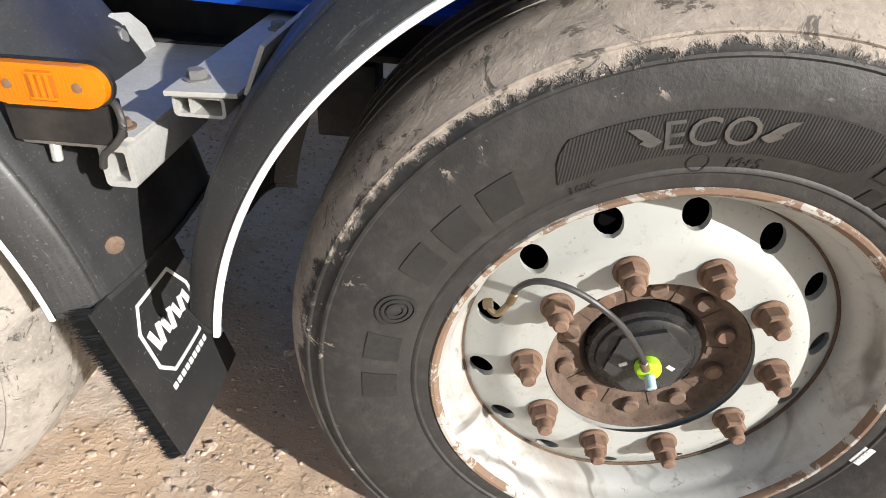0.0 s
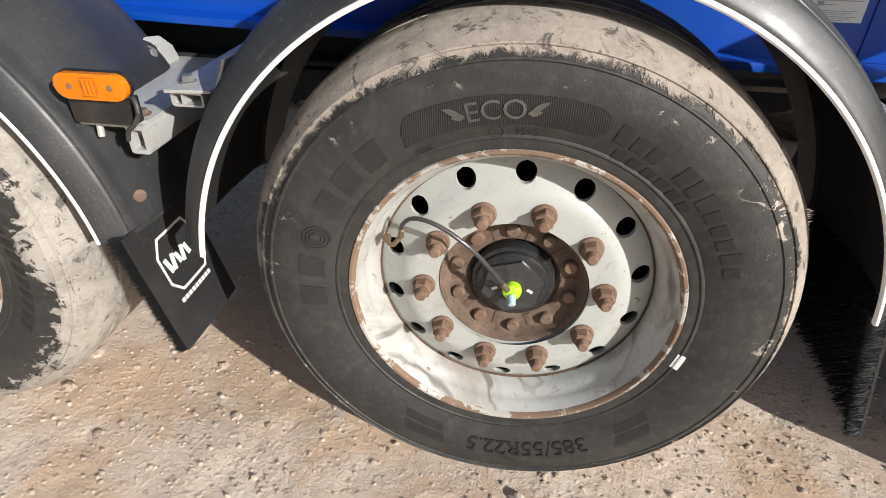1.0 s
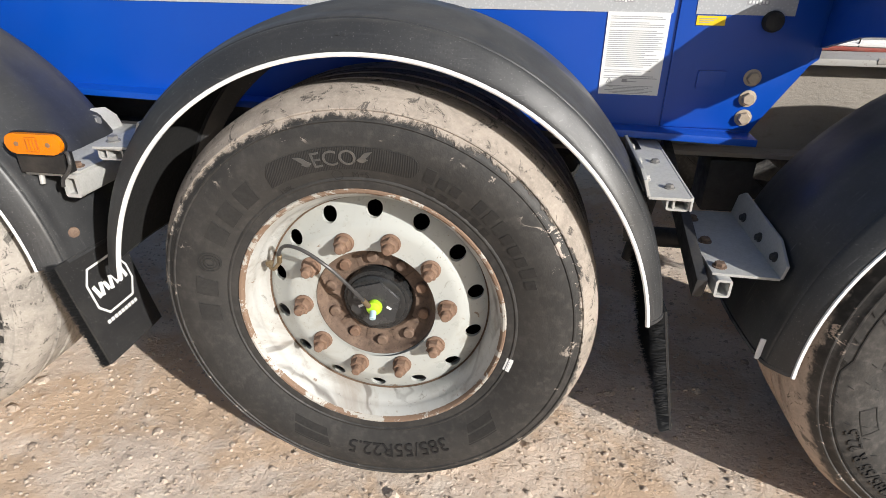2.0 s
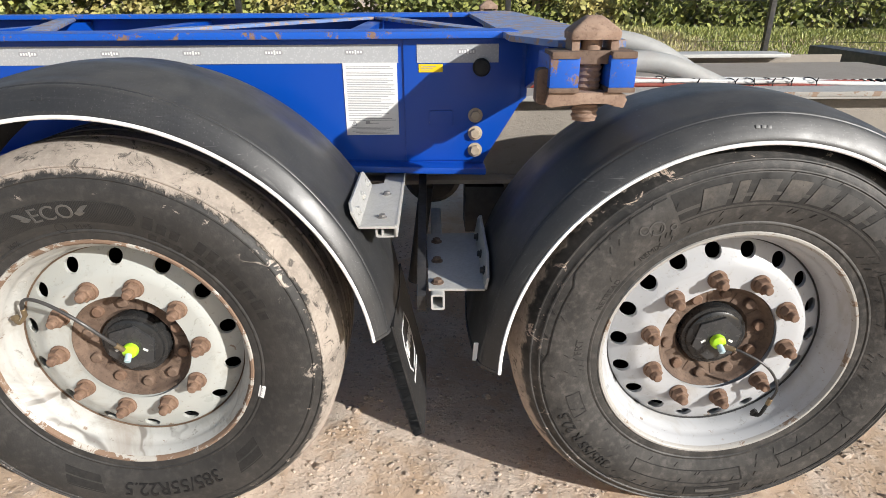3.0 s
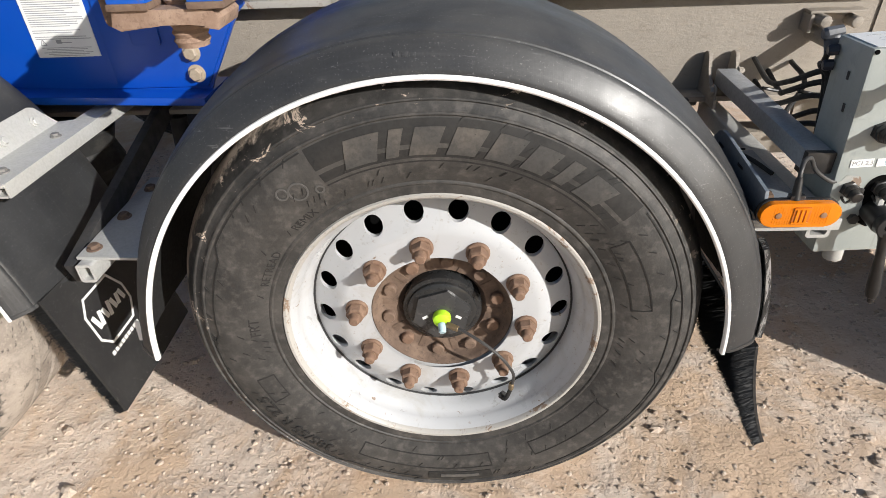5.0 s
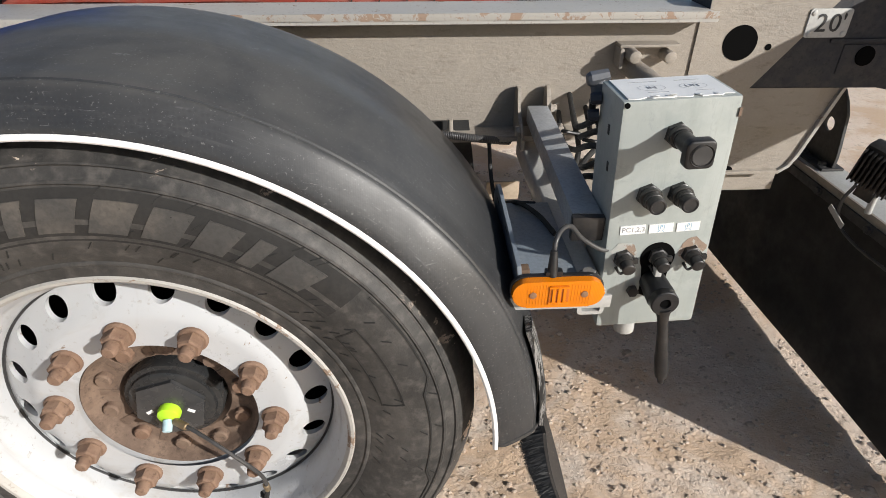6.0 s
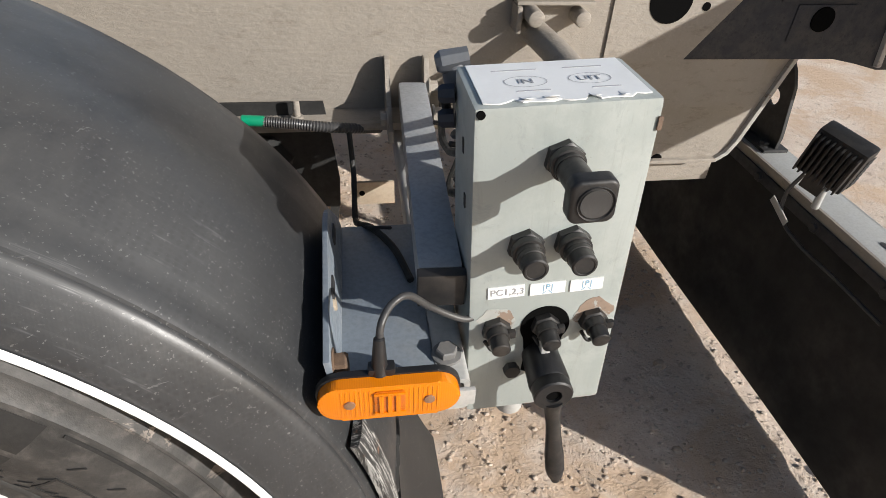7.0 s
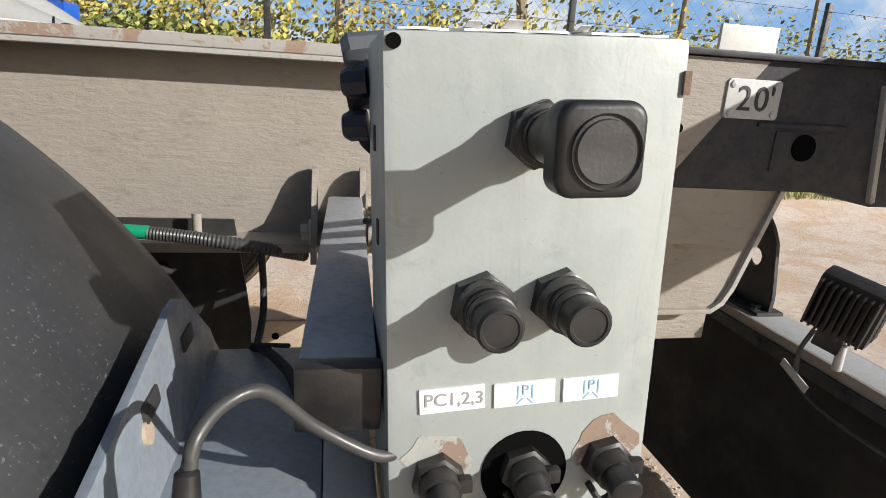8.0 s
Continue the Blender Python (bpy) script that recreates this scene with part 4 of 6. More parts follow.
# ---- mudguards ----
def sweep_section(section, cx, cz, a0, a1, n=72, flare=None, splay=(0.0, 0.0)):
    """Carry a closed section of (y, radius) round an arc; flare scales what stands above the lip, splay brings the front edge out at its two ends."""
    rings = []
    for i in range(n + 1):
        a = radians(a0 + (a1 - a0) * i / n)
        lip, grow = flare(a) if flare else (0.0, 1.0)
        out = (splay[0] if a < math.pi / 2 else splay[1]) * (1 - math.sin(a))
        rings.append([(cx + (lip + (r - lip) * grow) * math.cos(a), y - out * max(0.0, 1 - (y + 0.0425) / 0.30), cz + (lip + (r - lip) * grow) * math.sin(a)) for y, r in section])
    return add_rings(bmesh.new(), rings)


def build_mudguard(label, cx, cz, lip, rise, low, high, a0, a1, strip=1.0, splay=(0.0, 0.0), flick=0.0):
    """rise is the height of the shell over its lip at the top, low and high the same at its two ends."""
    w = thing("mudguard", label, "mudguard", (cx, 0.17, cz), group="mudguards")
    outer = [(-0.036, 0.0), (-0.0385, 0.004), (-0.0385, 0.010), (-0.0372, 0.017), (-0.0310, 0.032), (-0.0240, 0.047), (-0.0165, 0.0615), (-0.0130, 0.0665), (-0.0100, 0.0688), (-0.0075, 0.0692), (-0.0062, 0.0722), (-0.002, 0.0748), (0.010, 0.0790), (0.030, 0.0835), (0.0325, 0.0856),
             (0.060, 0.0890), (0.0625, 0.0910), (0.090, 0.0928), (0.0925, 0.0946), (0.120, 0.0956), (0.1225, 0.0971), (0.150, 0.0985), (0.205, 0.0985), (0.208, 0.0962), (0.240, 0.0955), (0.243, 0.0935), (0.300, 0.0905), (0.330, 0.083), (0.352, 0.066), (0.360, 0.035), (0.362, 0.010)]
    k = rise / 0.0985

    def flare(a):
        s = max(math.sin(a), 0.0) ** 2.6
        foot = low + (high - low) * (0.5 - 0.5 * math.cos(a)) + flick * max(0.0, 1 - (math.pi - a) / 0.26) ** 2
        return lip, (foot + (rise - foot) * s) / rise
    sec = [(y, lip + d * k) for y, d in outer]
    inner = [(y + (0.0045 if y < 0.02 else (-0.0045 if y > 0.32 else 0)), lip + d * k - (0.0045 if 0.01 < y < 0.34 else 0.001)) for y, d in outer[::-1]]
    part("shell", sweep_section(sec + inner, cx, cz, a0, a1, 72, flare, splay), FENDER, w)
    pad = [(y, lip + d * k) for y, d in outer if 0.0 < y < 0.345]
    lining = [(y, r - 0.0065) for y, r in pad] + [(y, r - 0.0125) for y, r in pad[::-1]]
    part("lining", sweep_section(lining, cx, cz, a0 + 0.6, a1 - 0.6, 72, flare, splay), LINING, w, "black bristle lining inside the mudguard")
    trim = [(-0.0405, lip - 0.003 * strip), (-0.0425, lip), (-0.0425, lip + 0.0055 * strip), (-0.0395, lip + 0.0068 * strip), (-0.0365, lip + 0.0005), (-0.0335, lip - 0.001), (-0.0345, lip - 0.003 * strip)]
    part("edge_trim", sweep_section(trim, cx, cz, a0 - 0.2, a1 + 0.2, splay=splay), WHITE_TRIM, w, "white rubber edge strip")
    for a in (a0 + 0.25, a1 - 0.25):
        end = sweep_section([(y, r + (0.0035 if r > lip + 0.004 else 0)) for y, r in sec] + [(y, r - 0.004) for y, r in inner], cx, cz, a - 0.35, a + 0.35, 2, flare, splay)
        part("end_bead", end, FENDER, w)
    top = cz + lip + 0.040 * k
    for i in range(6):
        part("moulded_mark", box((cx - 0.035 + 0.012 * i, -0.0268, top - 0.0003 * i * i), (0.008, 0.0026, 0.007), (-26, 0, 0), 0.0006), FENDER, w)
    return w


build_mudguard("black plastic mudguard with white edge strip", 0.006, 0.455, 0.580, 0.083, 0.048, 0.066, 7.5, 172.5, 0.85)
second_guard = build_mudguard("black plastic mudguard close round the retreaded wheel", 1.3925, 0.4454, 0.5273, 0.0765, 0.095, 0.050, 0.6, 178.2, 0.85, (0.012, 0.034), 0.015)
# Laid over the shell: scuffs, and sunlight painted as pale colour.
part("pale_edge", sweep_section([(-0.006, 0.6127), (0.006, 0.6163), (0.030, 0.6185), (0.030, 0.6085), (-0.004, 0.6045)], 1.3925, 0.4454, 0.9, 20.0, 16, splay=(0.012, 0.0)), SUNLIT_SCUFFS, second_guard, "scuffed strip down the outer edge, painted pale as sunlit")
# Thin white line along the outer crease near the foot.
part("pale_edge", sweep_section([(0.004, 0.5860), (0.0065, 0.5866), (0.0065, 0.5780), (0.004, 0.5760)], 1.3925, 0.4454, 173.5, 178.1, 10, splay=(0.0, 0.034)), WHITE_TRIM, second_guard, "pale line at the foot")
rag = random.Random(12)
face = Vector((math.sin(radians(27)) * math.cos(radians(145.6)), -math.cos(radians(27)), math.sin(radians(27)) * math.sin(radians(145.6))))
side = face.cross(Vector((0, 0, 1))).normalized()
over = side.cross(face)
bm = bmesh.new()
ring = [Vector((0.9385, -0.0255, 0.757)) + face * 0.0035 + side * (0.010 * math.cos(a) * rag.uniform(0.5, 1.2)) + over * (0.019 * math.sin(a) * rag.uniform(0.6, 1.2)) for a in (math.tau * k / 22 for k in range(22))]
skin = [[bm.verts.new(p - face * d) for p in ring] for d in (0.0, 0.004)]
bm.faces.new(skin[0])
bm.faces.new(skin[1][::-1])
for k in range(22):
    bm.faces.new((skin[0][k], skin[1][k], skin[1][(k + 1) % 22], skin[0][(k + 1) % 22]))
part("scuff_mark", bm, GREY_SCUFF, second_guard, "grey scraped patch")
rear_guard = build_mudguard("black plastic mudguard over the mud-caked wheel", -1.345, 0.460, 0.570, 0.088, 0.0725, 0.064, 7.5, 172.5, 0.85)
part("bolt_head", add_rod(bmesh.new(), [((-0.728, 0.042, 0.600), 0.0125), ((-0.7225, 0.038, 0.6005), 0.0125), ((-0.721, 0.037, 0.6005), 0.009)], 18), RUST, rear_guard, "round rusty bolt head")


def build_flap(label, x, z, drop, out, y0=0.0, wide=0.344, printed=True, hang=0.0, tufts=(0.024, 0.018), print_at=0.36):
    """A mud flap: smooth rubber to the front, bristles to the wheel, hanging from x, z."""
    w = thing("mud_flap", label, "mud flap", (x, 0.17, z), group="mud flaps")
    tilt = math.degrees(math.atan2(out, drop))
    m = pose(x, 0.17 + y0, z, 0, -tilt, 0)
    length = math.hypot(out, drop)
    rows = []
    bm = bmesh.new()
    for i in range(13):
        row = []
        for j in range(13):
            u, v = j / 12, i / 12
            bow = 0.004 * math.sin(3.0 * u) * v + 0.003 * v * v - 4 * hang * v * (1 - v)
            row.append((bow, -0.172 + wide * u, -length * v))
        rows.append(row)
    for d in (0.0028, -0.0028):
        grid = [[bm.verts.new(m @ Vector((p[0] + d, p[1], p[2]))) for p in row] for row in rows]
        for i in range(12):
            for j in range(12):
                bm.faces.new((grid[i][j], grid[i][j + 1], grid[i + 1][j + 1], grid[i + 1][j]))
        if d > 0:
            front = grid
        else:
            edge = [(0, j) for j in range(13)] + [(i, 12) for i in range(1, 13)] + [(12, j) for j in range(11, -1, -1)] + [(i, 0) for i in range(11, 0, -1)]
            for (a, b), (c, e) in zip(edge, edge[1:] + edge[:1]):
                bm.faces.new((front[a][b], front[c][e], grid[c][e], grid[a][b]))
    part("sheet", bm, FLAP, w)
    r2 = random.Random(int(x * 100) + 7)
    bm = bmesh.new()
    for i in range(5200):
        v, u = r2.random(), r2.random()
        if i < 2600:
            u = r2.random() * 0.05
        bow = 0.004 * math.sin(3.0 * u) * v + 0.003 * v * v - 4 * hang * v * (1 - v)
        long = (tufts[0] + (tufts[1] - tufts[0]) * v) * r2.uniform(0.72, 1.08)
        base = Vector((bow - 0.0028, -0.172 + wide * u, -length * v))
        tip = base + Vector((-long, (r2.random() - 0.6) * 0.016, (r2.random() - 0.62) * 0.020))
        side = Vector((0, 0.0013, 0.0009))
        bm.faces.new([bm.verts.new(m @ q) for q in (base - side, base + side, tip)])
    part("bristles", bm, BRISTLE, w, "black spray-suppressing bristles")
    if not printed:
        return w
    mm = Matrix.Translation((0, -0.172 + print_at * wide, -length * 0.42)) @ pose(0, 0, 0, 0, 0, 90) @ Matrix.Scale(0.82, 4)

    def printed_on(bm):
        """Lay flat print on the bowed sheet."""
        for q in bm.verts:
            u, v = (q.co.y + 0.172) / wide, -q.co.z / length
            q.co.x += 0.0036 + 0.004 * math.sin(3.0 * u) * v + 0.003 * v * v - 4 * hang * v * (1 - v)
        bm.transform(m)
        return bm
    o = [(-0.050, 0.085), (0.060, 0.085), (0.092, 0.030), (0.092, -0.018), (0.060, -0.062), (-0.050, -0.062), (-0.078, -0.03), (-0.078, 0.045)]
    bm = bmesh.new()
    for (ax, az), (bx, bz) in zip(o, o[1:] + o[:1]):
        d = math.hypot(bx - ax, bz - az)
        for k in range(4):
            f = (k + 0.5) / 4
            add_box(bm, (ax + (bx - ax) * f, 0, az + (bz - az) * f), (d / 4 + 0.003, 0.0016, 0.0065), (0, -math.degrees(math.atan2(bz - az, bx - ax)), 0), 0, mm)
    part("logo_outline", printed_on(bm), WHITE_TRIM, w, "white printed outline")
    for i in range(7):
        tall = 0.042 if i in (0, 1, 3) else 0.032
        part("logo_bar", printed_on(box((-0.056 + 0.021 * i, 0, 0.012), (0.013, 0.0016, tall), (0, 14 if i % 2 else -14, 0), 0, mm)), WHITE_TRIM, w)
    for i in range(9):
        part("logo_bar", printed_on(box((-0.07 + 0.016 * i, 0, -0.084), (0.011, 0.0016, 0.011), (0, 0, 0), 0, mm)), WHITE_TRIM, w)
    return w


build_flap("black mud flap with white printed marks and bristled back", -0.727, 0.548, 0.266, 0.066, -0.038, 0.215, tufts=(0.034, 0.028), print_at=0.52)
build_flap("black mud flap behind the muddy wheel", 0.623, 0.545, 0.312, 0.062, tufts=(0.034, 0.026))
build_flap("black mud flap behind the retreaded wheel", 2.012, 0.420, 0.287, 0.082, 0.0, 0.344, False, 0.010, (0.044, 0.022))


def bolt(parent, c, axis, across=0.018, h=0.009, mat=None, turn=0.2, washer=True, label=""):
    c, u = Vector(c), Vector(axis).normalized()
    bm = bmesh.new()
    if washer:
        add_rod(bm, [(c - u * 0.001, across * 0.78), (c + u * 0.002, across * 0.78), (c + u * 0.0025, across * 0.7)], 18)
    hex_nut(bm, c + u * 0.002, u, across, h, turn)
    return part("bolt", bm, mat or GALV, parent, label)


# ---- blue rear chassis ----
blue = thing("blue_chassis", "blue painted container chassis with rusty worn top edges", "trailer chassis", (0.0, 0.46, 0.8))
part("web", plate([(-3.4, 0.930), (0.862, 0.802), (0.874, 0.825), (0.960, 0.968), (0.978, 0.985), (0.978, 1.139), (-3.4, 1.139)], 0.462, 0.472), BLUE, blue)
part("joint_plate", plate([(0.646, 0.812), (0.858, 0.812), (0.866, 0.825), (0.952, 0.968), (0.962, 0.99), (0.962, 1.137), (0.646, 1.137)], 0.457, 0.4615, bev=0.001), BLUE, blue)
part("top_flange", span((-3.4, 0.430, 1.139), (0.945, 0.56, 1.157), 0.004), BLUE_CHIPPED, blue, "blue flange with rust along its edge")
part("bottom_flange", box((-1.267, 0.48, 0.8575), (4.27, 0.16, 0.018), (0, 1.72, 0), 0.004), BLUE, blue)
part("embossed_plate", plate(rounded(0.066, 0.044, 0.006, 4, 0.745, 0.930), 0.4515, 0.4575, bev=0.002), BLUE, blue)
for z in (0.938, 0.889, 0.842):
    bolt(blue, (0.839, 0.457, z), (0, -1, 0), 0.026, 0.013, TAN_STEEL, z * 9, label="tan weathered bolt")
part("rubber_buffer", add_rod(bmesh.new(), [((0.853, 0.458, 1.065), 0.0235), ((0.853, 0.448, 1.065), 0.0235), ((0.853, 0.440, 1.065), 0.019)], 28), RUBBER, blue, "round black rubber plug")
for lo, hi in ((-3.3, 0.632), (0.682, 0.898)):
    y = 0.4562 if lo > 0 else 0.461
    strip = part("reflective_tape", span((lo, y - 0.0008, 1.077), (hi, y, 1.124), 0), TAPE, blue, "silver reflective tape")
    x = hi - 0.085 if lo > 0 else hi - 0.115
    while x > max(lo, -1.2):
        part("tape_mark", plate(rounded(0.050, 0.013, 0.006, 5, x, 1.105), y - 0.0014, y - 0.0009), INK_GREY, strip)
        bm = bmesh.new()
        for k in range(6):
            add_box(bm, (x - 0.018 + 0.0072 * k, y - 0.0017, 1.105), (0.0045, 0.0006, 0.006 if k != 3 else 0.011), bev=0)
        part("mark_print", bm, PAPER, strip)
        x -= 0.212
sheet = part("notice_sticker", span((0.484, 0.4598, 0.886), (0.628, 0.4615, 1.078), 0), PAPER, blue, "white printed notice sticker")
rnd = random.Random(4)
bm = bmesh.new()
z = 1.068
while z > 0.925:
    n = rnd.choice((0.125, 0.118, 0.128, 0.09, 0.11))
    add_box(bm, (0.492 + n / 2, 0.4595, z), (n, 0.0004, 0.0016), bev=0)
    z -= rnd.choice((0.0046, 0.0046, 0.0046, 0.009))
for i in range(6):
    add_box(bm, (0.556, 0.4595, 0.907 - 0.0035 * i), (0.115 - 0.02 * (i % 3), 0.0004, 0.0012), bev=0)
tagged(part("fine_print", bm, INK_GREY, sheet, "rows of tiny grey print"), kind="stuff")
bm = bmesh.new()
for a, b in (((0.500, 0.913), (0.513, 0.913)), ((0.500, 0.913), (0.5065, 0.926)), ((0.5065, 0.926), (0.513, 0.913))):
    d = math.hypot(b[0] - a[0], b[1] - a[1])
    add_box(bm, ((a[0] + b[0]) / 2, 0.4594, (a[1] + b[1]) / 2), (d, 0.0005, 0.0018), (0, -math.degrees(math.atan2(b[1] - a[1], b[0] - a[0])), 0), 0)
add_box(bm, (0.5065, 0.4594, 0.9185), (0.0015, 0.0005, 0.006), bev=0)
add_box(bm, (0.555, 0.4594, 0.918), (0.035, 0.0005, 0.0015), bev=0)
add_box(bm, (0.543, 0.4594, 0.920), (0.012, 0.0005, 0.008), bev=0)
tagged(part("warning_drawing", bm, INK_GREY, sheet), kind="stuff")
note = part("yellow_sticker", span((0.686, 0.4552, 1.053), (0.750, 0.4565, 1.074), 0), YELLOW, blue, "small yellow sticker")
for i in range(3):
    part("text_bar", box((0.712 - 0.004 * i, 0.4548, 1.068 - 0.0045 * i), (0.040 - 0.008 * i, 0.0005, 0.0014), bev=0), INK_GREY, note)
# frame beyond: far beam, cross members, braces
part("far_web", span((-3.4, 1.928, 0.86), (0.978, 1.938, 1.139), 0), BLUE, blue)
part("far_top_flange", span((-3.4, 1.84, 1.139), (1.0, 2.025, 1.157), 0.004), BLUE_CHIPPED, blue)
for x in (-1.9, -1.0, -0.42, 0.42):
    part("cross_member", span((x, 0.472, 0.99), (x + 0.07, 1.928, 1.125), 0.004), BLUE, blue)
for a, b in (((-0.35, 0.56), (0.42, 1.84)), ((0.49, 1.84), (0.95, 0.60)), ((-0.42, 0.60), (-1.0, 1.84))):
    c, d = Vector((*a, 1.138)), Vector((*b, 1.138))
    part("brace", box((c + d) / 2, ((d - c).length, 0.075, 0.012), (0, 0, math.degrees(math.atan2(d.y - c.y, d.x - c.x))), 0.002), BLUE_WORN, blue)

# bolster with its two locks
bolster = thing("bolster", "blue cross bolster with worn rusty top plate", "chassis bolster", (1.04, 1.2, 1.03))
part("box_beam", span((0.985, 0.16, 1.066), (1.118, 2.24, 1.140), 0.004), BLUE, bolster)
part("top_plate", plate([(0.905, 0.30), (0.985, 0.125), (1.128, 0.125), (1.150, 0.30), (1.150, 2.10), (1.128, 2.26), (0.985, 2.26), (0.905, 2.10)], 0, 0.014,
     Matrix(((1, 0, 0, 0), (0, 0, 1, 0), (0, 1, 0, 1.141), (0, 0, 0, 1)))), BLUE_WORN, bolster, "worn top plate with bare rusty patches")
part("side_plate", plate([(0.16, 1.068), (0.30, 1.052), (0.40, 1.026), (0.458, 1.010), (0.458, 1.139), (0.16, 1.139)], 0.972, 0.984, pose(0, 0, 0, 0, 0, 0) @ Matrix(((0, 1, 0, 0), (1, 0, 0, 0), (0, 0, 1, 0), (0, 0, 0, 1)))), BLUE, bolster)


def build_lock(y, s):
    """A twist lock at y; s points outwards."""
    w = thing("twist_lock", "rusty container twist lock with threaded screw", "twist lock", (1.038, y, 0.98), group="twist locks")
    for x0, x1 in ((0.948, 1.006), (1.064, 1.116)):
        part("housing_block", span((x0, y - 0.055, 1.072), (x1, y + 0.085, 1.136), 0.006), BLUE_CHIPPED, w, "chipped blue housing block")
        part("rust_pad", span((x0 + 0.002, y - 0.058, 1.130), (x1 - 0.002, y + 0.03, 1.143), 0.003), RUST, w)
        part("rust_pad", span((x0 - 0.001, y - 0.057, 1.066), (x1 + 0.001, y + 0.03, 1.076), 0.003), RUST, w)
    part("housing_back", span((1.004, y + 0.028, 1.068), (1.066, y + 0.085, 1.138), 0.004), BLUE_CHIPPED, w)
    part("collar", span((1.000, y - 0.038, 1.118), (1.072, y + 0.03, 1.143), 0.004), RUST, w)
    screw = [((1.035, y, 1.004), 0.024)]
    for i in range(21):
        screw.append(((1.035, y, 1.007 + 0.006 * i), 0.0275 if i % 2 else 0.0240))
    part("screw", add_rod(bmesh.new(), screw, 24), LOCK_RUST, w, "brown greasy threaded screw")
    part("neck", add_rod(bmesh.new(), [((1.038, y, 1.13), 0.021), ((1.038, y, 1.170), 0.021)], 20), LOCK_RUST, w)
    for x in (1.000, 1.076):
        part("head_cheek", box((x, y, 1.160), (0.016, 0.060, 0.036), bev=0.003), LOCK_RUST, w)
    rings = []
    for z, hx, hy in ((1.163, 0.049, 0.036), (1.176, 0.050, 0.037), (1.181, 0.047, 0.036), (1.200, 0.022, 0.022), (1.206, 0.013, 0.015)):
        rings.append([(1.038 + x, y + yy, z) for x, yy in rounded(2 * hx, 2 * hy, min(hx, hy) * 0.22, 2)])
    part("lock_head", add_rings(bmesh.new(), rings), LOCK_RUST, w, "cone-shaped rusty lock head")
    o = [(0.943, 1.020), (0.955, 1.012), (1.002, 1.018), (1.020, 1.024), (1.060, 1.024), (1.080, 1.014), (1.100, 1.010), (1.106, 1.030), (1.096, 1.044), (1.070, 1.046), (1.010, 1.046), (0.975, 1.043), (0.950, 1.048)]
    part("wing_nut", plate([(px, 1.037 + (pz - 1.012) * 0.85) for px, pz in o], y - 0.05, y + 0.035, bev=0.003), LOCK_RUST, w, "cast wing nut")
    part("latch", plate(rounded(0.030, 0.070, 0.010, 4, 0.942, 1.075), y - 0.035, y + 0.0, bev=0.003), RUST, w)
    return w


build_lock(0.058, -1)
build_lock(2.316, 1)

# ---- grey front chassis ----
grey = thing("grey_chassis", "dusty grey steel chassis beams with rusty flange edge", "trailer chassis", (2.0, 0.6, 0.7))
for y, s in ((0.61, 1), (1.79, -1)):
    far = "" if s > 0 else "far_"
    part(far + "web", span((0.30, y - 0.010 * s, 0.716), (2.72, y + 0.002 * s, 0.962), 0), GREY, grey)
    # Same beam, with the shade under the chassis put into its colour.
    part(far + "shaded_web", span((-3.4, y - 0.010 * s, 0.716), (0.30, y + 0.002 * s, 0.950), 0), DARK, grey, "inner stretch of the beam, painted dark for its shade")
    part(far + "top_flange", span((0.2, y - 0.062 * s, 0.958), (2.42, y + 0.09 * s, 0.975), 0.004), GREY_EDGE if s > 0 else GALV, grey, "flange with rust along its edge")
    part(far + "bottom_flange", span((0.30, y - 0.070 * s, 0.715), (2.40, y + 0.09 * s, 0.728), 0.003), GREY, grey)
    # The flange is darkened for shade along the same stretch.
    part(far + "shaded_flange", span((-3.4, y - 0.070 * s, 0.715), (0.30, y + 0.09 * s, 0.728), 0.003), DARK, grey)
part("rusty_lip", span((1.15, 0.5462, 0.9655), (2.419, 0.5500, 0.9795), 0.001), FLANGE_RUST, grey, "orange rust along the flange lip")
for x in (0.9, 1.85, 2.25):
    part("cross_member", span((x, 0.622, 0.74), (x + 0.08, 1.778, 0.90), 0.003), GREY, grey)
part("lower_web", plate([(2.30, 0.700), (2.42, 0.700), (2.42, 0.806), (2.795, 0.806), (2.785, 0.780), (2.737, 0.630), (2.722, 0.602), (2.705, 0.590), (2.30, 0.590)], 0.632, 0.644), GREY, grey)
part("lower_flange", span((2.30, 0.622, 0.583), (2.705, 0.70, 0.592), 0.003), GREY, grey)
bm = bmesh.new()
for a, b in (((2.704, 0.588), (2.724, 0.602)), ((2.724, 0.602), (2.739, 0.630)), ((2.739, 0.630), (2.797, 0.806))):
    d = math.hypot(b[0] - a[0], b[1] - a[1])
    add_box(bm, ((a[0] + b[0]) / 2, 0.636, (a[1] + b[1]) / 2), (d + 0.004, 0.026, 0.009), (0, -math.degrees(math.atan2(b[1] - a[1], b[0] - a[0])), 0), 0.002)
part("gusset_flange", bm, GREY_EDGE, grey, "bent edge along the gusset")
part("lower_beam", span((2.20, 0.66, 0.520), (2.725, 0.74, 0.582), 0.004), GREY, grey)
part("hole_plate", span((1.966, 0.52, 0.584), (2.040, 0.526, 0.628), 0.001), TAN_STEEL, grey, "small tan plate with a hole")
part("plate_hole", add_rod(bmesh.new(), [((1.984, 0.5192, 0.607), 0.005), ((1.984, 0.5215, 0.607), 0.005)], 14), SHADE_BLACK, grey)
part("stud", add_rod(bmesh.new(), [((1.886, 0.558, 0.727), 0.010), ((1.886, 0.558, 0.736), 0.010), ((1.886, 0.558, 0.7365), 0.0060), ((1.886, 0.558, 0.763), 0.0060)], 14), GREY, grey)


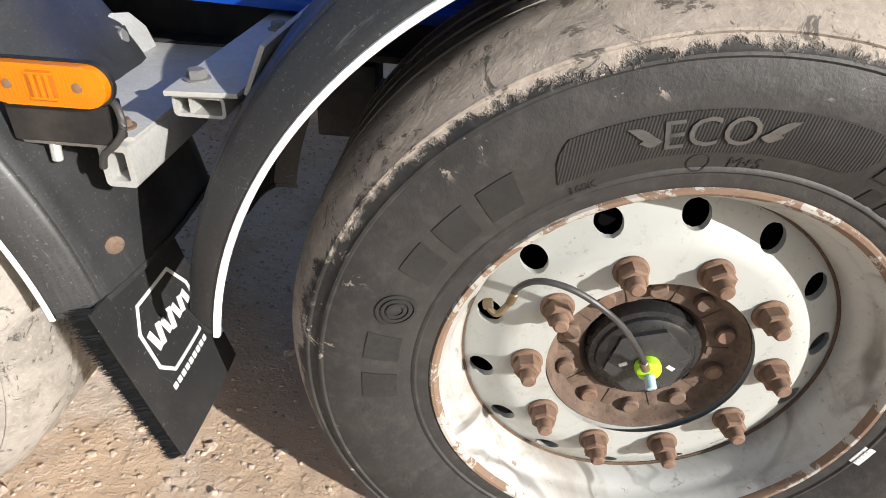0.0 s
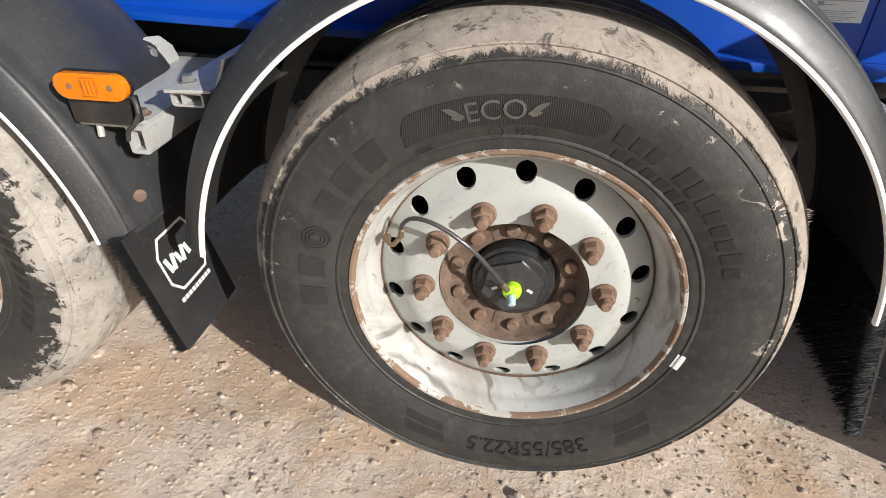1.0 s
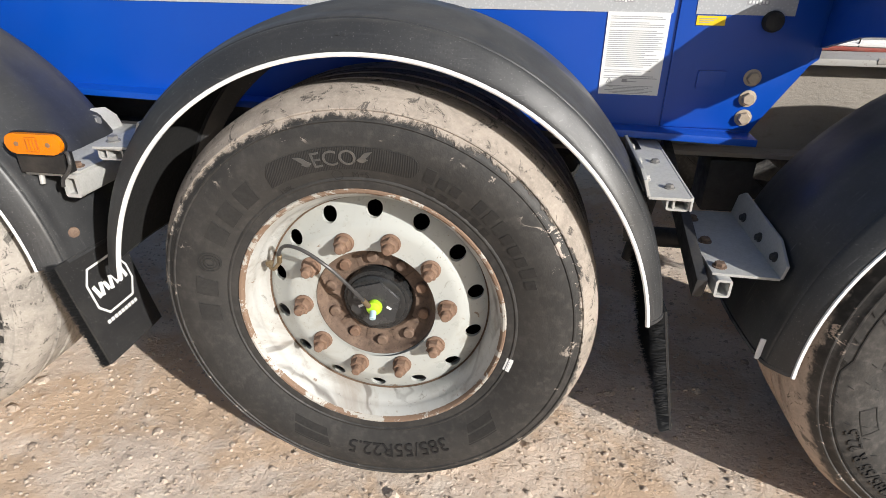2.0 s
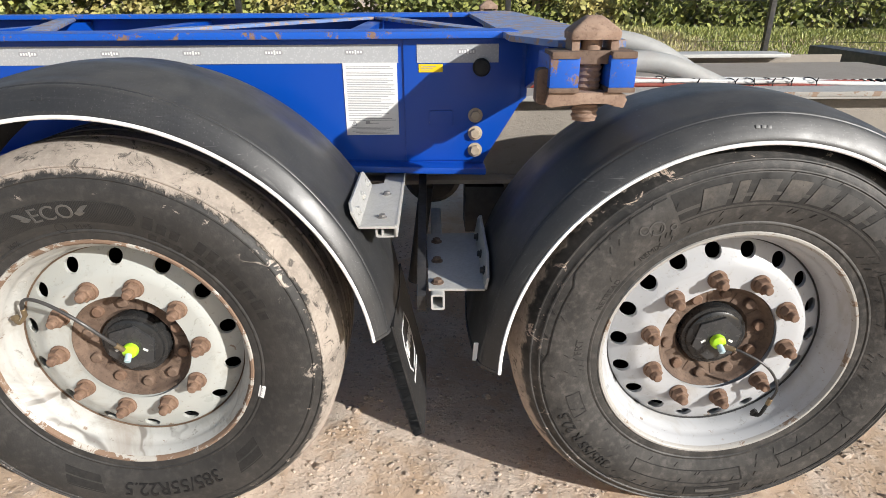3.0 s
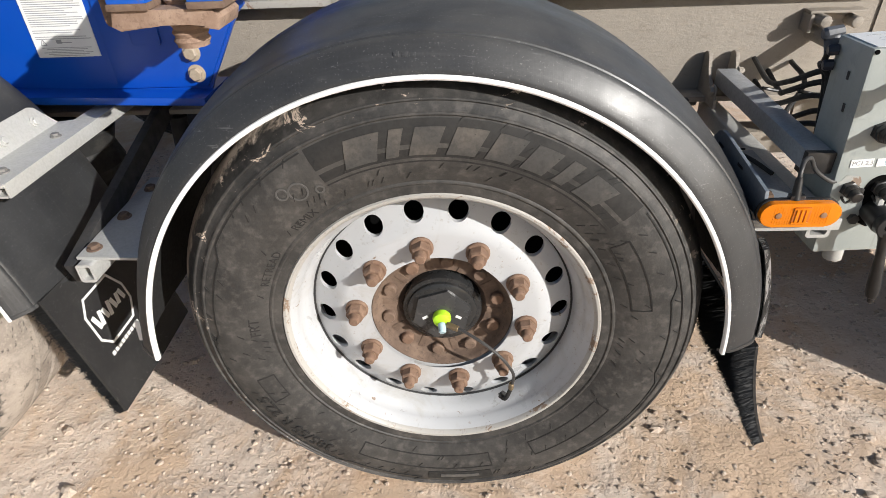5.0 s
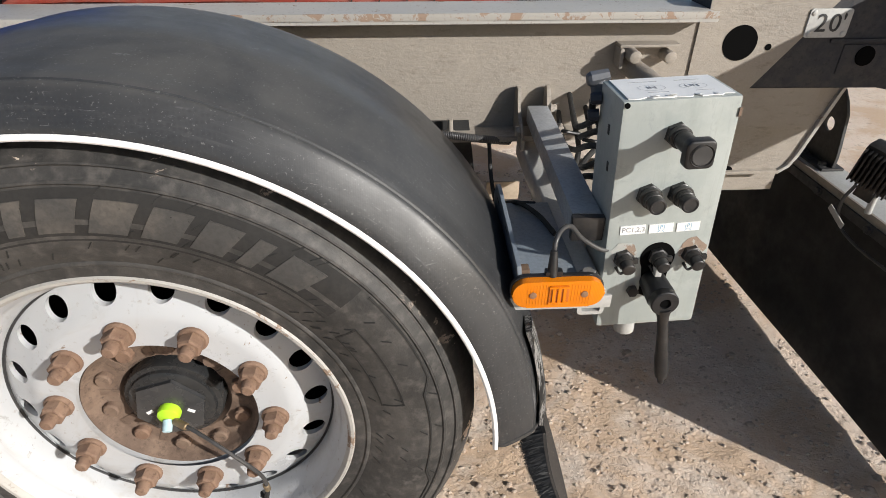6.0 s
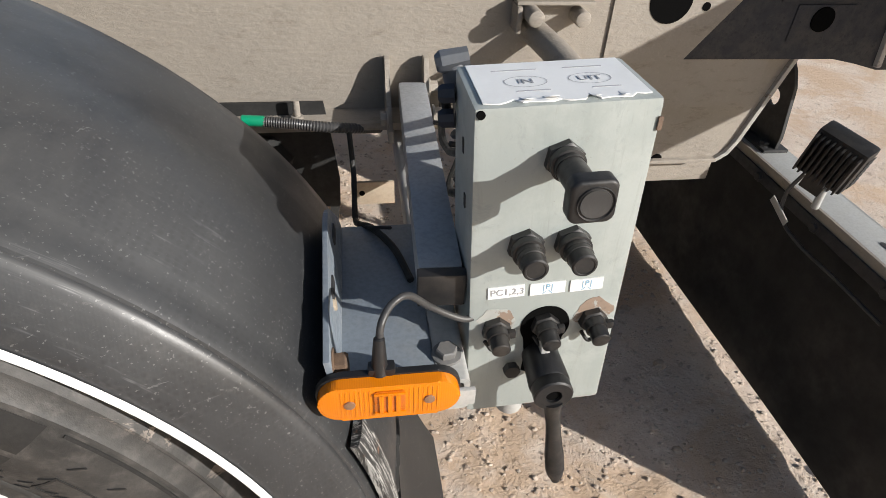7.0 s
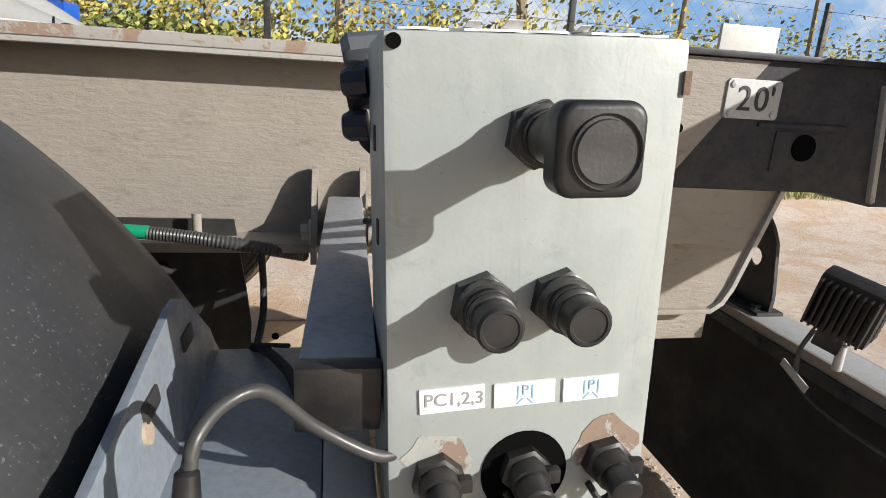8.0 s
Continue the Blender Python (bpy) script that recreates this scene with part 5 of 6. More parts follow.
def hole_ring(name, x, z, r, y):
    """A cut-out in the web, drawn as a black disc for the shade in it."""
    part(name, add_rod(bmesh.new(), [((x, y - 0.0006, z), r), ((x, y + 0.004, z), r)], 32), SHADE_BLACK, grey, "round opening in the beam, its shade drawn as a black disc")


hole_ring("round_opening", 2.502, 0.906, 0.037, 0.5950)
hole_ring("small_opening", 2.566, 0.897, 0.007, 0.5950)
hole_ring("small_opening", 2.578, 0.590, 0.012, 0.632)
# clamp and pipe on the web, behind the box
for x, y, z in ((2.260, 0.535, 0.894), (2.345, 0.562, 0.885)):
    part("clamp_pin", add_rod(bmesh.new(), [((x, 0.600, z), 0.0130), ((x, y + 0.004, z), 0.0130), ((x, y + 0.001, z), 0.0120), ((x, y, z), 0.0100)], 20), GREY, grey, "round pin end in chassis grey")
part("clamp_plate", span((2.236, 0.566, 0.906), (2.362, 0.601, 0.912), 0.002), GREY, grey)
part("clamp_side", span((2.236, 0.560, 0.865), (2.244, 0.610, 0.905), 0.002), GREY, grey)
part("pipe", tube([(2.27, 0.60, 0.862), (2.29, 0.50, 0.852), (2.31, 0.40, 0.835)], 0.021, 18), GREY, grey)
part("pipe_sleeve", tube([(2.308, 0.41, 0.837), (2.325, 0.30, 0.81)], 0.0225, 18, 4), RUST, grey, "rusty pipe sleeve")

# dark front bolster with its number plate
dark = thing("front_bolster", "dark navy cross bolster with riveted number plate", "chassis bolster", (2.9, 1.2, 0.8))
part("side_box", plate([(2.425, 0.808), (2.845, 0.808), (2.944, 0.783), (3.6, 0.777), (3.6, 1.003), (2.425, 1.003)], 0.598, 0.70, bev=0.003), BOLSTER_SHADE, dark, "dusty navy side of the bolster, darkened as in shadow")
# Added paler sheet; its slanting edge paints the shadow line across the side.
part("sunlit_plate", plate([(2.405, 0.806), (2.55, 0.806), (2.70, 1.001), (2.4205, 1.001), (2.4205, 0.963), (2.405, 0.963)], 0.5955, 0.598), GREY, dark, "dusty grey sheet painted as the sunlit part of the side")
part("cross_beam", span((2.93, 0.705, 0.80), (3.06, 2.40, 0.955), 0.005), NAVY, dark)
part("outrigger", span((3.03, 0.06, 0.93), (3.17, 0.595, 1.150), 0.005), NAVY, dark, "dark arm reaching out to the corner lock")
part("outrigger_gusset", plate([(0.36, 0.935), (0.594, 0.80), (0.594, 1.00), (0.36, 1.0)], 3.09, 3.10, Matrix(((0, 1, 0, 0), (1, 0, 0, 0), (0, 0, 1, 0), (0, 0, 0, 1)))), NAVY, dark)
part("weld_rib", box((2.925, 0.594, 0.885), (0.010, 0.012, 0.19), (0, -8, 0), 0.003), GREY_EDGE, dark, "weld bead down the side")
part("long_weld", span((2.70, 0.594, 0.9045), (2.86, 0.599, 0.9125), 0.002), BOLSTER_SHADE, dark)
part("top_lip", span((2.425, 0.585, 1.003), (3.6, 0.70, 1.012), 0.002), NAVY, dark)
# Black disc painted for the shade in the hole.
part("pocket", add_rod(bmesh.new(), [((2.788, 0.5925, 0.876), 0.021), ((2.788, 0.599, 0.876), 0.021)], 24), SHADE_BLACK, dark, "round hole, its shade drawn as a black disc")
part("pad_plate", span((2.735, 0.5955, 0.838), (2.845, 0.599, 0.900), 0.002), BOLSTER_SHADE, dark)
num = part("number_plate", plate(rounded(0.092, 0.058, 0.006, 4, 2.680, 0.945), 0.592, 0.598, bev=0.001), GALV, dark, "small silver plate with the number 20")
for t, dx in (("2", -0.016), ("0", 0.0135), ("'", 0.0315)):
    part("digit", sign_words(t, 0.052, Matrix.Translation((2.680 + dx, 0.5913, 0.944)) @ pose(0, 0, 0, 90, 0, 0), 0.0006), INK, num)
for dx in (-0.037, 0.037):
    for dz in (-0.021, 0.021):
        part("rivet", add_rod(bmesh.new(), [((2.680 + dx, 0.5925, 0.945 + dz), 0.0058), ((2.680 + dx, 0.590, 0.945 + dz), 0.005), ((2.680 + dx, 0.589, 0.945 + dz), 0.002)], 12), GALV, num)
part("far_plate", span((3.70, 2.18, 1.02), (3.98, 2.20, 1.25), 0.003), GALV, dark)

# flap, bar and lamp at the front
flapbar = thing("rear_bar", "grey angle bar across the chassis", "angle bar", (2.96, 0.6, 0.45))
part("angle", span((2.94, 0.10, 0.488), (3.03, 1.05, 0.498), 0.002), GALV, flapbar)
part("upright", span((3.022, 0.10, 0.44), (3.03, 1.05, 0.498), 0.002), GALV, flapbar)
part("lip", span((2.936, 0.10, 0.462), (2.945, 1.05, 0.498), 0.002), GREY, flapbar)


def holed_plate(outline, hole, r, x0, x1):
    """A plate across x from an outline of (y, z), with a round hole through it."""
    bm, n = bmesh.new(), 48
    loops = []
    for x in (x0, x1):
        rim, edge = [], []
        for i in range(n):
            a = 2 * math.pi * i / n
            d = Vector((math.cos(a), math.sin(a)))
            far = 0.3
            for p, q in zip(outline, outline[1:] + outline[:1]):
                e = Vector((q[0] - p[0], q[1] - p[1]))
                w = Vector((p[0] - hole[0], p[1] - hole[1]))
                den = d.x * e.y - d.y * e.x
                if abs(den) > 1e-9:
                    t, u = (w.x * e.y - w.y * e.x) / den, (w.x * d.y - w.y * d.x) / den
                    if t > 0 and -1e-6 <= u <= 1 + 1e-6:
                        far = min(far, t)
            rim.append(bm.verts.new((x, hole[0] + r * d.x, hole[1] + r * d.y)))
            edge.append(bm.verts.new((x, hole[0] + far * d.x, hole[1] + far * d.y)))
        loops.append((rim, edge))
    (ra, ea), (rb, eb) = loops
    for i in range(n):
        j = (i + 1) % n
        for quad in ((ra[i], ra[j], ea[j], ea[i]), (rb[i], rb[j], eb[j], eb[i]), (ra[i], ra[j], rb[j], rb[i]), (ea[i], ea[j], eb[j], eb[i])):
            bm.faces.new(quad)
    return bm


part("stay", holed_plate([(0.808, 0.47), (0.803, 0.54), (0.824, 0.654), (0.844, 0.686), (0.875, 0.716), (0.93, 0.775), (1.00, 0.775), (1.02, 0.62), (0.98, 0.47)], (0.878, 0.611), 0.020, 2.986, 2.994), DARK, flapbar, "dark stay plate with a round hole")
part("stay_foot", span((2.955, 0.80, 0.497), (3.02, 0.97, 0.506), 0.002), DARK, flapbar)
for y in (0.83, 0.92):
    bolt(flapbar, (2.972, y, 0.506), (0, 0, 1), 0.020, 0.009, DARK, y * 5)
for y in (0.20, 0.42, 0.66):
    # Dark plate on the bar, painted as the shade in a slot.
    part("bar_slot", plate(rounded(0.012, 0.034, 0.0055, 4, 2.985, y), 0, 0.001, Matrix(((1, 0, 0, 0), (0, 0, 1, 0), (0, 1, 0, 0.4983), (0, 0, 0, 1)))), DARK, flapbar)
bf = thing("broad_mud_flap", "broad black rubber mud flap reaching almost to the ground", "mud flap", (2.95, 0.7, 0.02))
bm = bmesh.new()
rows = []
for d in (0.0, 0.006):
    rows.append([[bm.verts.new((2.938 + d + 0.012 * math.sin(2.2 * j / 10 + 1.2 * i / 10) - 0.02 * i / 10, 0.02 + 1.55 * j / 20, 0.485 - 0.47 * i / 10)) for j in range(21)] for i in range(11)])
for g in rows:
    for i in range(10):
        for j in range(20):
            bm.faces.new((g[i][j], g[i][j + 1], g[i + 1][j + 1], g[i + 1][j]))
edge = [(0, j) for j in range(21)] + [(i, 20) for i in range(1, 11)] + [(10, j) for j in range(19, -1, -1)] + [(i, 0) for i in range(9, 0, -1)]
for (a, b), (c, e) in zip(edge, edge[1:] + edge[:1]):
    bm.faces.new((rows[0][a][b], rows[0][c][e], rows[1][c][e], rows[1][a][b]))
part("sheet", bm, FLAP_DUSTY, bf)
part("clamp_strip", span((2.930, 0.03, 0.452), (2.936, 1.05, 0.478), 0.002), DARK, bf, "dark steel clamping strip")
for i in range(5):
    bolt(bf, (2.930, 0.12 + 0.21 * i, 0.465), (-1, 0, 0), 0.018, 0.008, DARK, i * 0.7)

lampm = pose(2.925, 0.57, 0.615, 12, -8, 28)
lamp = thing("work_lamp", "square black work lamp with cooling fins", "work lamp", m=lampm)
part("housing", box((0, 0, 0), (0.050, 0.105, 0.105), bev=0.010, m=lampm), BLACK, lamp)
for i in range(9):
    part("cooling_fin", box((-0.033, -0.044 + 0.011 * i, 0.0), (0.022, 0.004, 0.088), bev=0.001, m=lampm), BLACK, lamp)
for i in range(7):
    part("side_slot", box((0.006, -0.0535, -0.036 + 0.011 * i), (0.030, 0.002, 0.0055), bev=0.0005, m=lampm), DARK, lamp)
part("lens", box((0.027, 0, 0), (0.006, 0.090, 0.090), bev=0.003, m=lampm), CLEAR_BLUE, lamp)
part("foot", box((-0.005, 0.0, -0.066), (0.030, 0.045, 0.040), bev=0.004, m=lampm), BLACK, lamp)
part("mount_bolt", rod((2.93, 0.565, 0.497), (2.93, 0.565, 0.545), 0.008), GALV, lamp)
part("cable", tube([(2.900, 0.60, 0.560), (2.885, 0.605, 0.510), (2.895, 0.595, 0.450), (2.905, 0.53, 0.425), (2.915, 0.42, 0.420), (2.92, 0.30, 0.415)], 0.0042, 8), HOSE, lamp)
part("cable_tag", box((2.882, 0.600, 0.470), (0.003, 0.070, 0.016), (20, 0, 0), 0.0005), GALV, lamp, "pale plastic cable tag")

# ---- brackets between the wheels ----
bk = thing("mudguard_bracket", "galvanised bracket with bolted angle plate", "bracket", (-0.57, 0.3, 0.77), group="mudguard brackets")


def hollow(parent, x0, x1, z0, z1, y0, y1, t=0.005, mat=None, name="square_tube", slit=False):
    """A square tube along y, open at the front."""
    o = rounded(x1 - x0, z1 - z0, 0.006, 3, (x0 + x1) / 2, (z0 + z1) / 2)
    i = rounded(x1 - x0 - 2 * t, z1 - z0 - 2 * t, 0.003, 3, (x0 + x1) / 2, (z0 + z1) / 2)
    rings = [[(x, y1, z) for x, z in o], [(x, y0, z) for x, z in o], [(x, y0, z) for x, z in i], [(x, y1 - 0.01, z) for x, z in i]]
    part(name, add_rings(bmesh.new(), rings, cap=False), mat or GALV, parent)
    if slit:
        part("partition", span(((x0 * 2 + x1) / 3 - 0.002, y0 + 0.002, z0 + t), ((x0 * 2 + x1) / 3 + 0.002, y1, z1 - t), 0), mat or GALV, parent)


hollow(bk, -0.612, -0.552, 0.783, 0.809, 0.046, 0.60, 0.004, slit=True)
part("angle_plate", plate([(-0.614, 0.034), (-0.535, 0.042), (-0.525, 0.62), (-0.614, 0.62)], 0, 0.006, Matrix(((1, 0, 0, 0), (0, 0, 1, 0), (0, 1, 0, 0.810), (0, 0, 0, 1))) , 0.001), GALV, bk)
part("flange", box((-0.516, 0.33, 0.840), (0.006, 0.56, 0.062), (0, 24, 0), 0.002), GALV, bk)
bolt(bk, (-0.594, 0.080, 0.816), (0, 0, 1), 0.020, 0.010, STEEL_GREY)
bolt(bk, (-0.572, 0.330, 0.816), (0, 0, 1), 0.020, 0.010, STEEL_GREY, 0.7)
for y in (0.16, 0.30):
    bolt(bk, (-0.522, y, 0.842), (-1, 0, 0.4), 0.014, 0.006, DARK, 0.7)

bk = thing("lamp_bracket", "galvanised bracket carrying the amber marker lamp", "bracket", (-0.70, 0.2, 0.69), group="mudguard brackets")
hollow(bk, -0.698, -0.660, 0.698, 0.751, 0.022, 0.60, 0.008)
part("angle_plate", plate([(-0.835, 0.022), (-0.660, 0.036), (-0.660, 0.42), (-0.835, 0.42)], 0, 0.006, Matrix(((1, 0, 0, 0), (0, 0, 1, 0), (0, 1, 0, 0.751), (0, 0, 0, 1))), 0.001), GALV, bk)
part("flange", plate([(0.028, 0.0), (0.40, 0.0), (0.395, 0.034), (0.365, 0.062), (0.320, 0.070), (0.275, 0.062), (0.028, 0.016)], -0.003, 0.003,
     pose(-0.806, 0, 0.755, 0, -14, 0) @ Matrix(((0, 1, 0, 0), (1, 0, 0, 0), (0, 0, 1, 0), (0, 0, 0, 1))), 0.001), GALV, bk)
# A dark block stands for the shade inside the slot.
part("slot", box((-0.812, 0.312, 0.796), (0.010, 0.040, 0.017), (0, -14, 0), 0.004), DARK, bk)
bolt(bk, (-0.809, 0.307, 0.793), (1, 0, 0.2), 0.020, 0.008, STEEL_GREY)
bolt(bk, (-0.687, 0.062, 0.757), (0, 0, 1), 0.021, 0.008, RUST, label="rusty bolt head")
bolt(bk, (-0.782, 0.110, 0.768), (0.6, -0.3, 0.8), 0.020, 0.010, RUST)
part("front_lip", box((-0.766, 0.026, 0.752), (0.150, 0.006, 0.012), bev=0.002), GALV, bk)
part("clip", rod((-0.752, 0.030, 0.750), (-0.752, 0.026, 0.724), 0.006, 10), GALV, bk)

bk = thing("mudguard_bracket", "pale galvanised bracket bolted to the mudguard", "bracket", (0.60, 0.3, 0.74), group="mudguard brackets")
part("angle_plate", plate([(0.556, 0.030), (0.637, 0.030), (0.637, 0.56), (0.590, 0.56), (0.590, 0.345), (0.556, 0.335)], 0, 0.006, Matrix(((1, 0, 0, 0), (0, 0, 1, 0), (0, 1, 0, 0.775), (0, 0, 0, 1))), 0.001), GALV, bk)
part("flange", plate([(0.032, 0.0), (0.335, 0.0), (0.300, 0.050), (0.285, 0.056), (0.050, 0.056), (0.026, 0.040)], -0.003, 0.003,
     pose(0.557, 0, 0.778, 0, -20, 0) @ Matrix(((0, 1, 0, 0), (1, 0, 0, 0), (0, 0, 1, 0), (0, 0, 0, 1))), 0.001), GALV, bk)
hollow(bk, 0.592, 0.637, 0.751, 0.776, 0.038, 0.60, 0.004, slit=True)
part("tube_side", span((0.636, 0.034, 0.753), (0.641, 0.60, 0.782), 0.002), GALV, bk)
for y, t in ((0.070, 0.2), (0.175, 0.8), (0.275, 0.5)):
    bolt(bk, (0.552, y, 0.804), (1, 0, 0.40), 0.014, 0.006, GALV, t)
for y in (0.085, 0.25):
    bolt(bk, (0.604, y, 0.781), (0, 0, 1), 0.014, 0.006, STEEL_GREY, y * 7)
part("rod_end", rod((0.628, 0.53, 0.786), (0.655, 0.55, 0.786), 0.008), RUST, bk)

bk = thing("mudguard_bracket", "galvanised step bracket with rusty bolts", "bracket", (0.77, 0.2, 0.58), group="mudguard brackets")
part("angle_plate", plate([(0.707, 0.035), (0.836, 0.030), (0.836, 0.37), (0.700, 0.37)], 0, 0.006, Matrix(((1, 0, 0, 0), (0, 0, 1, 0), (0, 1, 0, 0.618), (0, 0, 0, 1))), 0.001), GALV, bk)
part("flange", plate([(0.030, 0.0), (0.37, 0.0), (0.37, 0.050), (0.34, 0.068), (0.10, 0.058), (0.030, 0.030)], -0.003, 0.003,
     pose(0.838, 0, 0.622, 0, 10, 0) @ Matrix(((0, 1, 0, 0), (1, 0, 0, 0), (0, 0, 1, 0), (0, 0, 0, 1))), 0.001), GALV, bk)
hollow(bk, 0.712, 0.744, 0.578, 0.618, 0.016, 0.60, 0.005)
for y in (0.065, 0.185, 0.31):
    bolt(bk, (0.728, y, 0.624), (0, 0, 1), 0.019, 0.008, RUST, y * 9)
for y in (0.085, 0.18, 0.29):
    bolt(bk, (0.838, y, 0.645), (-1, 0, 0.1), 0.014, 0.007, DARK, y * 9)
part("side_strap", box((0.690, 0.30, 0.66), (0.022, 0.55, 0.05), (16, 0, 0), 0.003), DARK, bk)

# shelf bracket beside the box
bk = thing("lamp_bracket", "galvanised shelf bracket with holes, tinted bluish for shade", "bracket", (2.0, 0.2, 0.66), group="mudguard brackets")
# Shelf and flange take the shaded zinc, the tube and lip the plain one.
part("shelf", plate([(1.952, 0.006), (2.050, 0.006), (2.050, 0.290), (1.952, 0.290)], 0, 0.005, Matrix(((1, 0, 0, 0), (0, 0, 1, 0), (0, 1, 0, 0.696), (0, 0, 0, 1))), 0.001), GALV_SHADE, bk)
fm = pose(1.953, 0, 0.698, 0, -7, 0) @ Matrix(((0, 1, 0, 0), (1, 0, 0, 0), (0, 0, 1, 0), (0, 0, 0, 1)))
part("flange", plate([(0.006, 0.0), (0.290, 0.0), (0.275, 0.030), (0.222, 0.078), (0.205, 0.085), (0.185, 0.085), (0.006, 0.060)], -0.003, 0.003, fm, 0.001), GALV_SHADE, bk)
for y, z in ((0.205, 0.752), (0.112, 0.752)):
    # Shade of the slot, drawn as a dark block through the flange.
    part("slot_hole", box((1.9475, y, z), (0.0085, 0.030, 0.013), (0, -7, 0), 0.004), DARK, bk)
part("rust_patch", add_rod(bmesh.new(), [((1.9475, 0.098, 0.742), 0.008), ((1.9525, 0.098, 0.743), 0.007)], 11), TAN_STEEL, bk, "rust-stained patch round the slot")
bolt(bk, (1.950, 0.022, 0.735), (1, 0, 0.1), 0.022, 0.012, DARK_RUST)
hollow(bk, 2.042, 2.082, 0.655, 0.701, 0.022, 0.60, 0.006)
bolt(bk, (2.062, 0.055, 0.702), (0, 0, 1), 0.020, 0.008, STEEL_GREY, 0.1)
part("front_lip", box((2.01, 0.010, 0.690), (0.150, 0.005, 0.022), bev=0.002), GALV, bk)


# ---- marker lamps ----
def build_marker(at, label, turn=0.0):
    m = pose(*at, 0, 0, turn)
    w = thing("marker_lamp", label, "marker lamp", m=m, group="marker lamps")
    part("base", plate(rounded(0.133, 0.048, 0.0225, 8), 0.004, 0.011, m, 0.002), BLACK, w, "black rubber base")
    lens = part("lens", plate(rounded(0.129, 0.044, 0.0215, 8), -0.008, 0.006, m, 0.004), AMBER, w, "ribbed amber lens")
    part("bulb_window", plate(rounded(0.028, 0.032, 0.003, 3), -0.0095, -0.0075, m, 0.0006), AMBER_DARK, lens)
    for x0 in (-0.0075, 0.0, 0.0075):
        part("window_rib", box((x0, -0.0100, 0.0), (0.0042, 0.0020, 0.026), bev=0.0005, m=m), AMBER, lens)
    for z0 in (-0.013, 0.013):
        part("window_rib", box((0, -0.0100, z0), (0.028, 0.0020, 0.003), bev=0.0005, m=m), AMBER, lens)
    for s2 in (-1, 1):
        for k2 in range(7):
            part("lens_rib", box((s2 * (0.018 + 0.0042 * k2), -0.0082, 0), (0.0013, 0.0004, 0.034), bev=0.0001, m=m), AMBER, lens)
    for s in (-1, 1):
        part("screw", add_rod(bmesh.new(), [(m @ Vector((s * 0.036, -0.0075, 0)), 0.0055), (m @ Vector((s * 0.036, -0.0095, 0)), 0.005), (m @ Vector((s * 0.036, -0.0102, 0)), 0.002)], 14), AMBER_SCREW, lens)
    return w


m0 = build_marker((-0.717, 0.000, 0.827), "oval amber marker lamp on a galvanised bracket", 1)
part("foot", box((-0.722, 0.022, 0.780), (0.112, 0.030, 0.046), bev=0.003), BLACK, m0, "black mounting foot")
part("cable", tube([(-0.668, 0.016, 0.808), (-0.654, 0.008, 0.804), (-0.648, 0.000, 0.783), (-0.662, 0.002, 0.763), (-0.682, 0.008, 0.746), (-0.690, 0.012, 0.728)], 0.0042, 10), HOSE, m0)
m1 = build_marker((2.000, -0.006, 0.722), "oval amber marker lamp below the control box", 0)
part("plug", rod((1.992, 0.002, 0.742), (1.993, 0.011, 0.780), 0.0080, 16, 0.0052), BLACK, m1)
part("plug_foot", box((1.994, 0.004, 0.746), (0.025, 0.013, 0.012), bev=0.004), BLACK, m1)
part("cable", tube([(1.993, 0.011, 0.776), (1.996, 0.018, 0.791), (2.006, 0.033, 0.798), (2.022, 0.045, 0.796), (2.045, 0.058, 0.767), (2.076, 0.062, 0.745), (2.092, 0.066, 0.742)], 0.0036, 16), HOSE, m1)

# ---- box arm ----
arm = thing("box_arm", "dusty grey square tube arm with black end cap", "support arm", (2.055, 0.3, 0.76))
L = 0.475
part("tube", box((2.0655, 0.325, 0.7720), (0.045, L, 0.037), (-0.4, 0, -2.0), 0.006), ARM_ZINC, arm)
part("end_cap", box((2.0573, 0.081, 0.7720), (0.048, 0.014, 0.039), (-0.4, 0, -2.0), 0.003), BLACK, arm)
for x in (2.034, 2.097):
    o = [(0.488, 0.716), (0.602, 0.716), (0.602, 0.812), (0.594, 0.8215), (0.584, 0.8250), (0.573, 0.8225), (0.566, 0.814), (0.558, 0.792), (0.545, 0.771), (0.526, 0.755), (0.500, 0.742), (0.490, 0.736)]
    part("ear", plate(o, x - 0.004, x + 0.004, Matrix(((0, 1, 0, 0), (1, 0, 0, 0), (0, 0, 1, 0), (0, 0, 0, 1))), 0.0015), GREY, arm)
bolt(arm, (2.030, 0.50, 0.755), (-1, 0, 0), 0.020, 0.010, GREY)
bolt(arm, (2.101, 0.50, 0.757), (1, 0, 0), 0.024, 0.014, GREY)
bolt(arm, (2.101, 0.560, 0.780), (1, 0, 0), 0.018, 0.012, GREY)

# ---- control box ----
BM = pose(2.1680, 0.0585, 0.602, -1.2, -2.5, 0)
cb = thing("control_box", "grey steel control box with valves and printed labels", "control box", m=BM)
W, Hh, D = 0.156, 0.368, 0.098


def bp(name, bm, mat, label="", parent=None):
    bmesh.ops.transform(bm, matrix=BM, verts=bm.verts)
    return part(name, bm, mat, parent or cb, label)


body = bp("body", box((0, D / 2, Hh / 2), (W, D, Hh), bev=0.006), STEEL_BOX)
bp("corner_hole", add_rod(bmesh.new(), [((-W / 2 + 0.0055, -0.0012, Hh - 0.0055), 0.0036), ((-W / 2 + 0.0055, 0.004, Hh - 0.0055), 0.0036)], 16), SHADE_BLACK, parent=body)
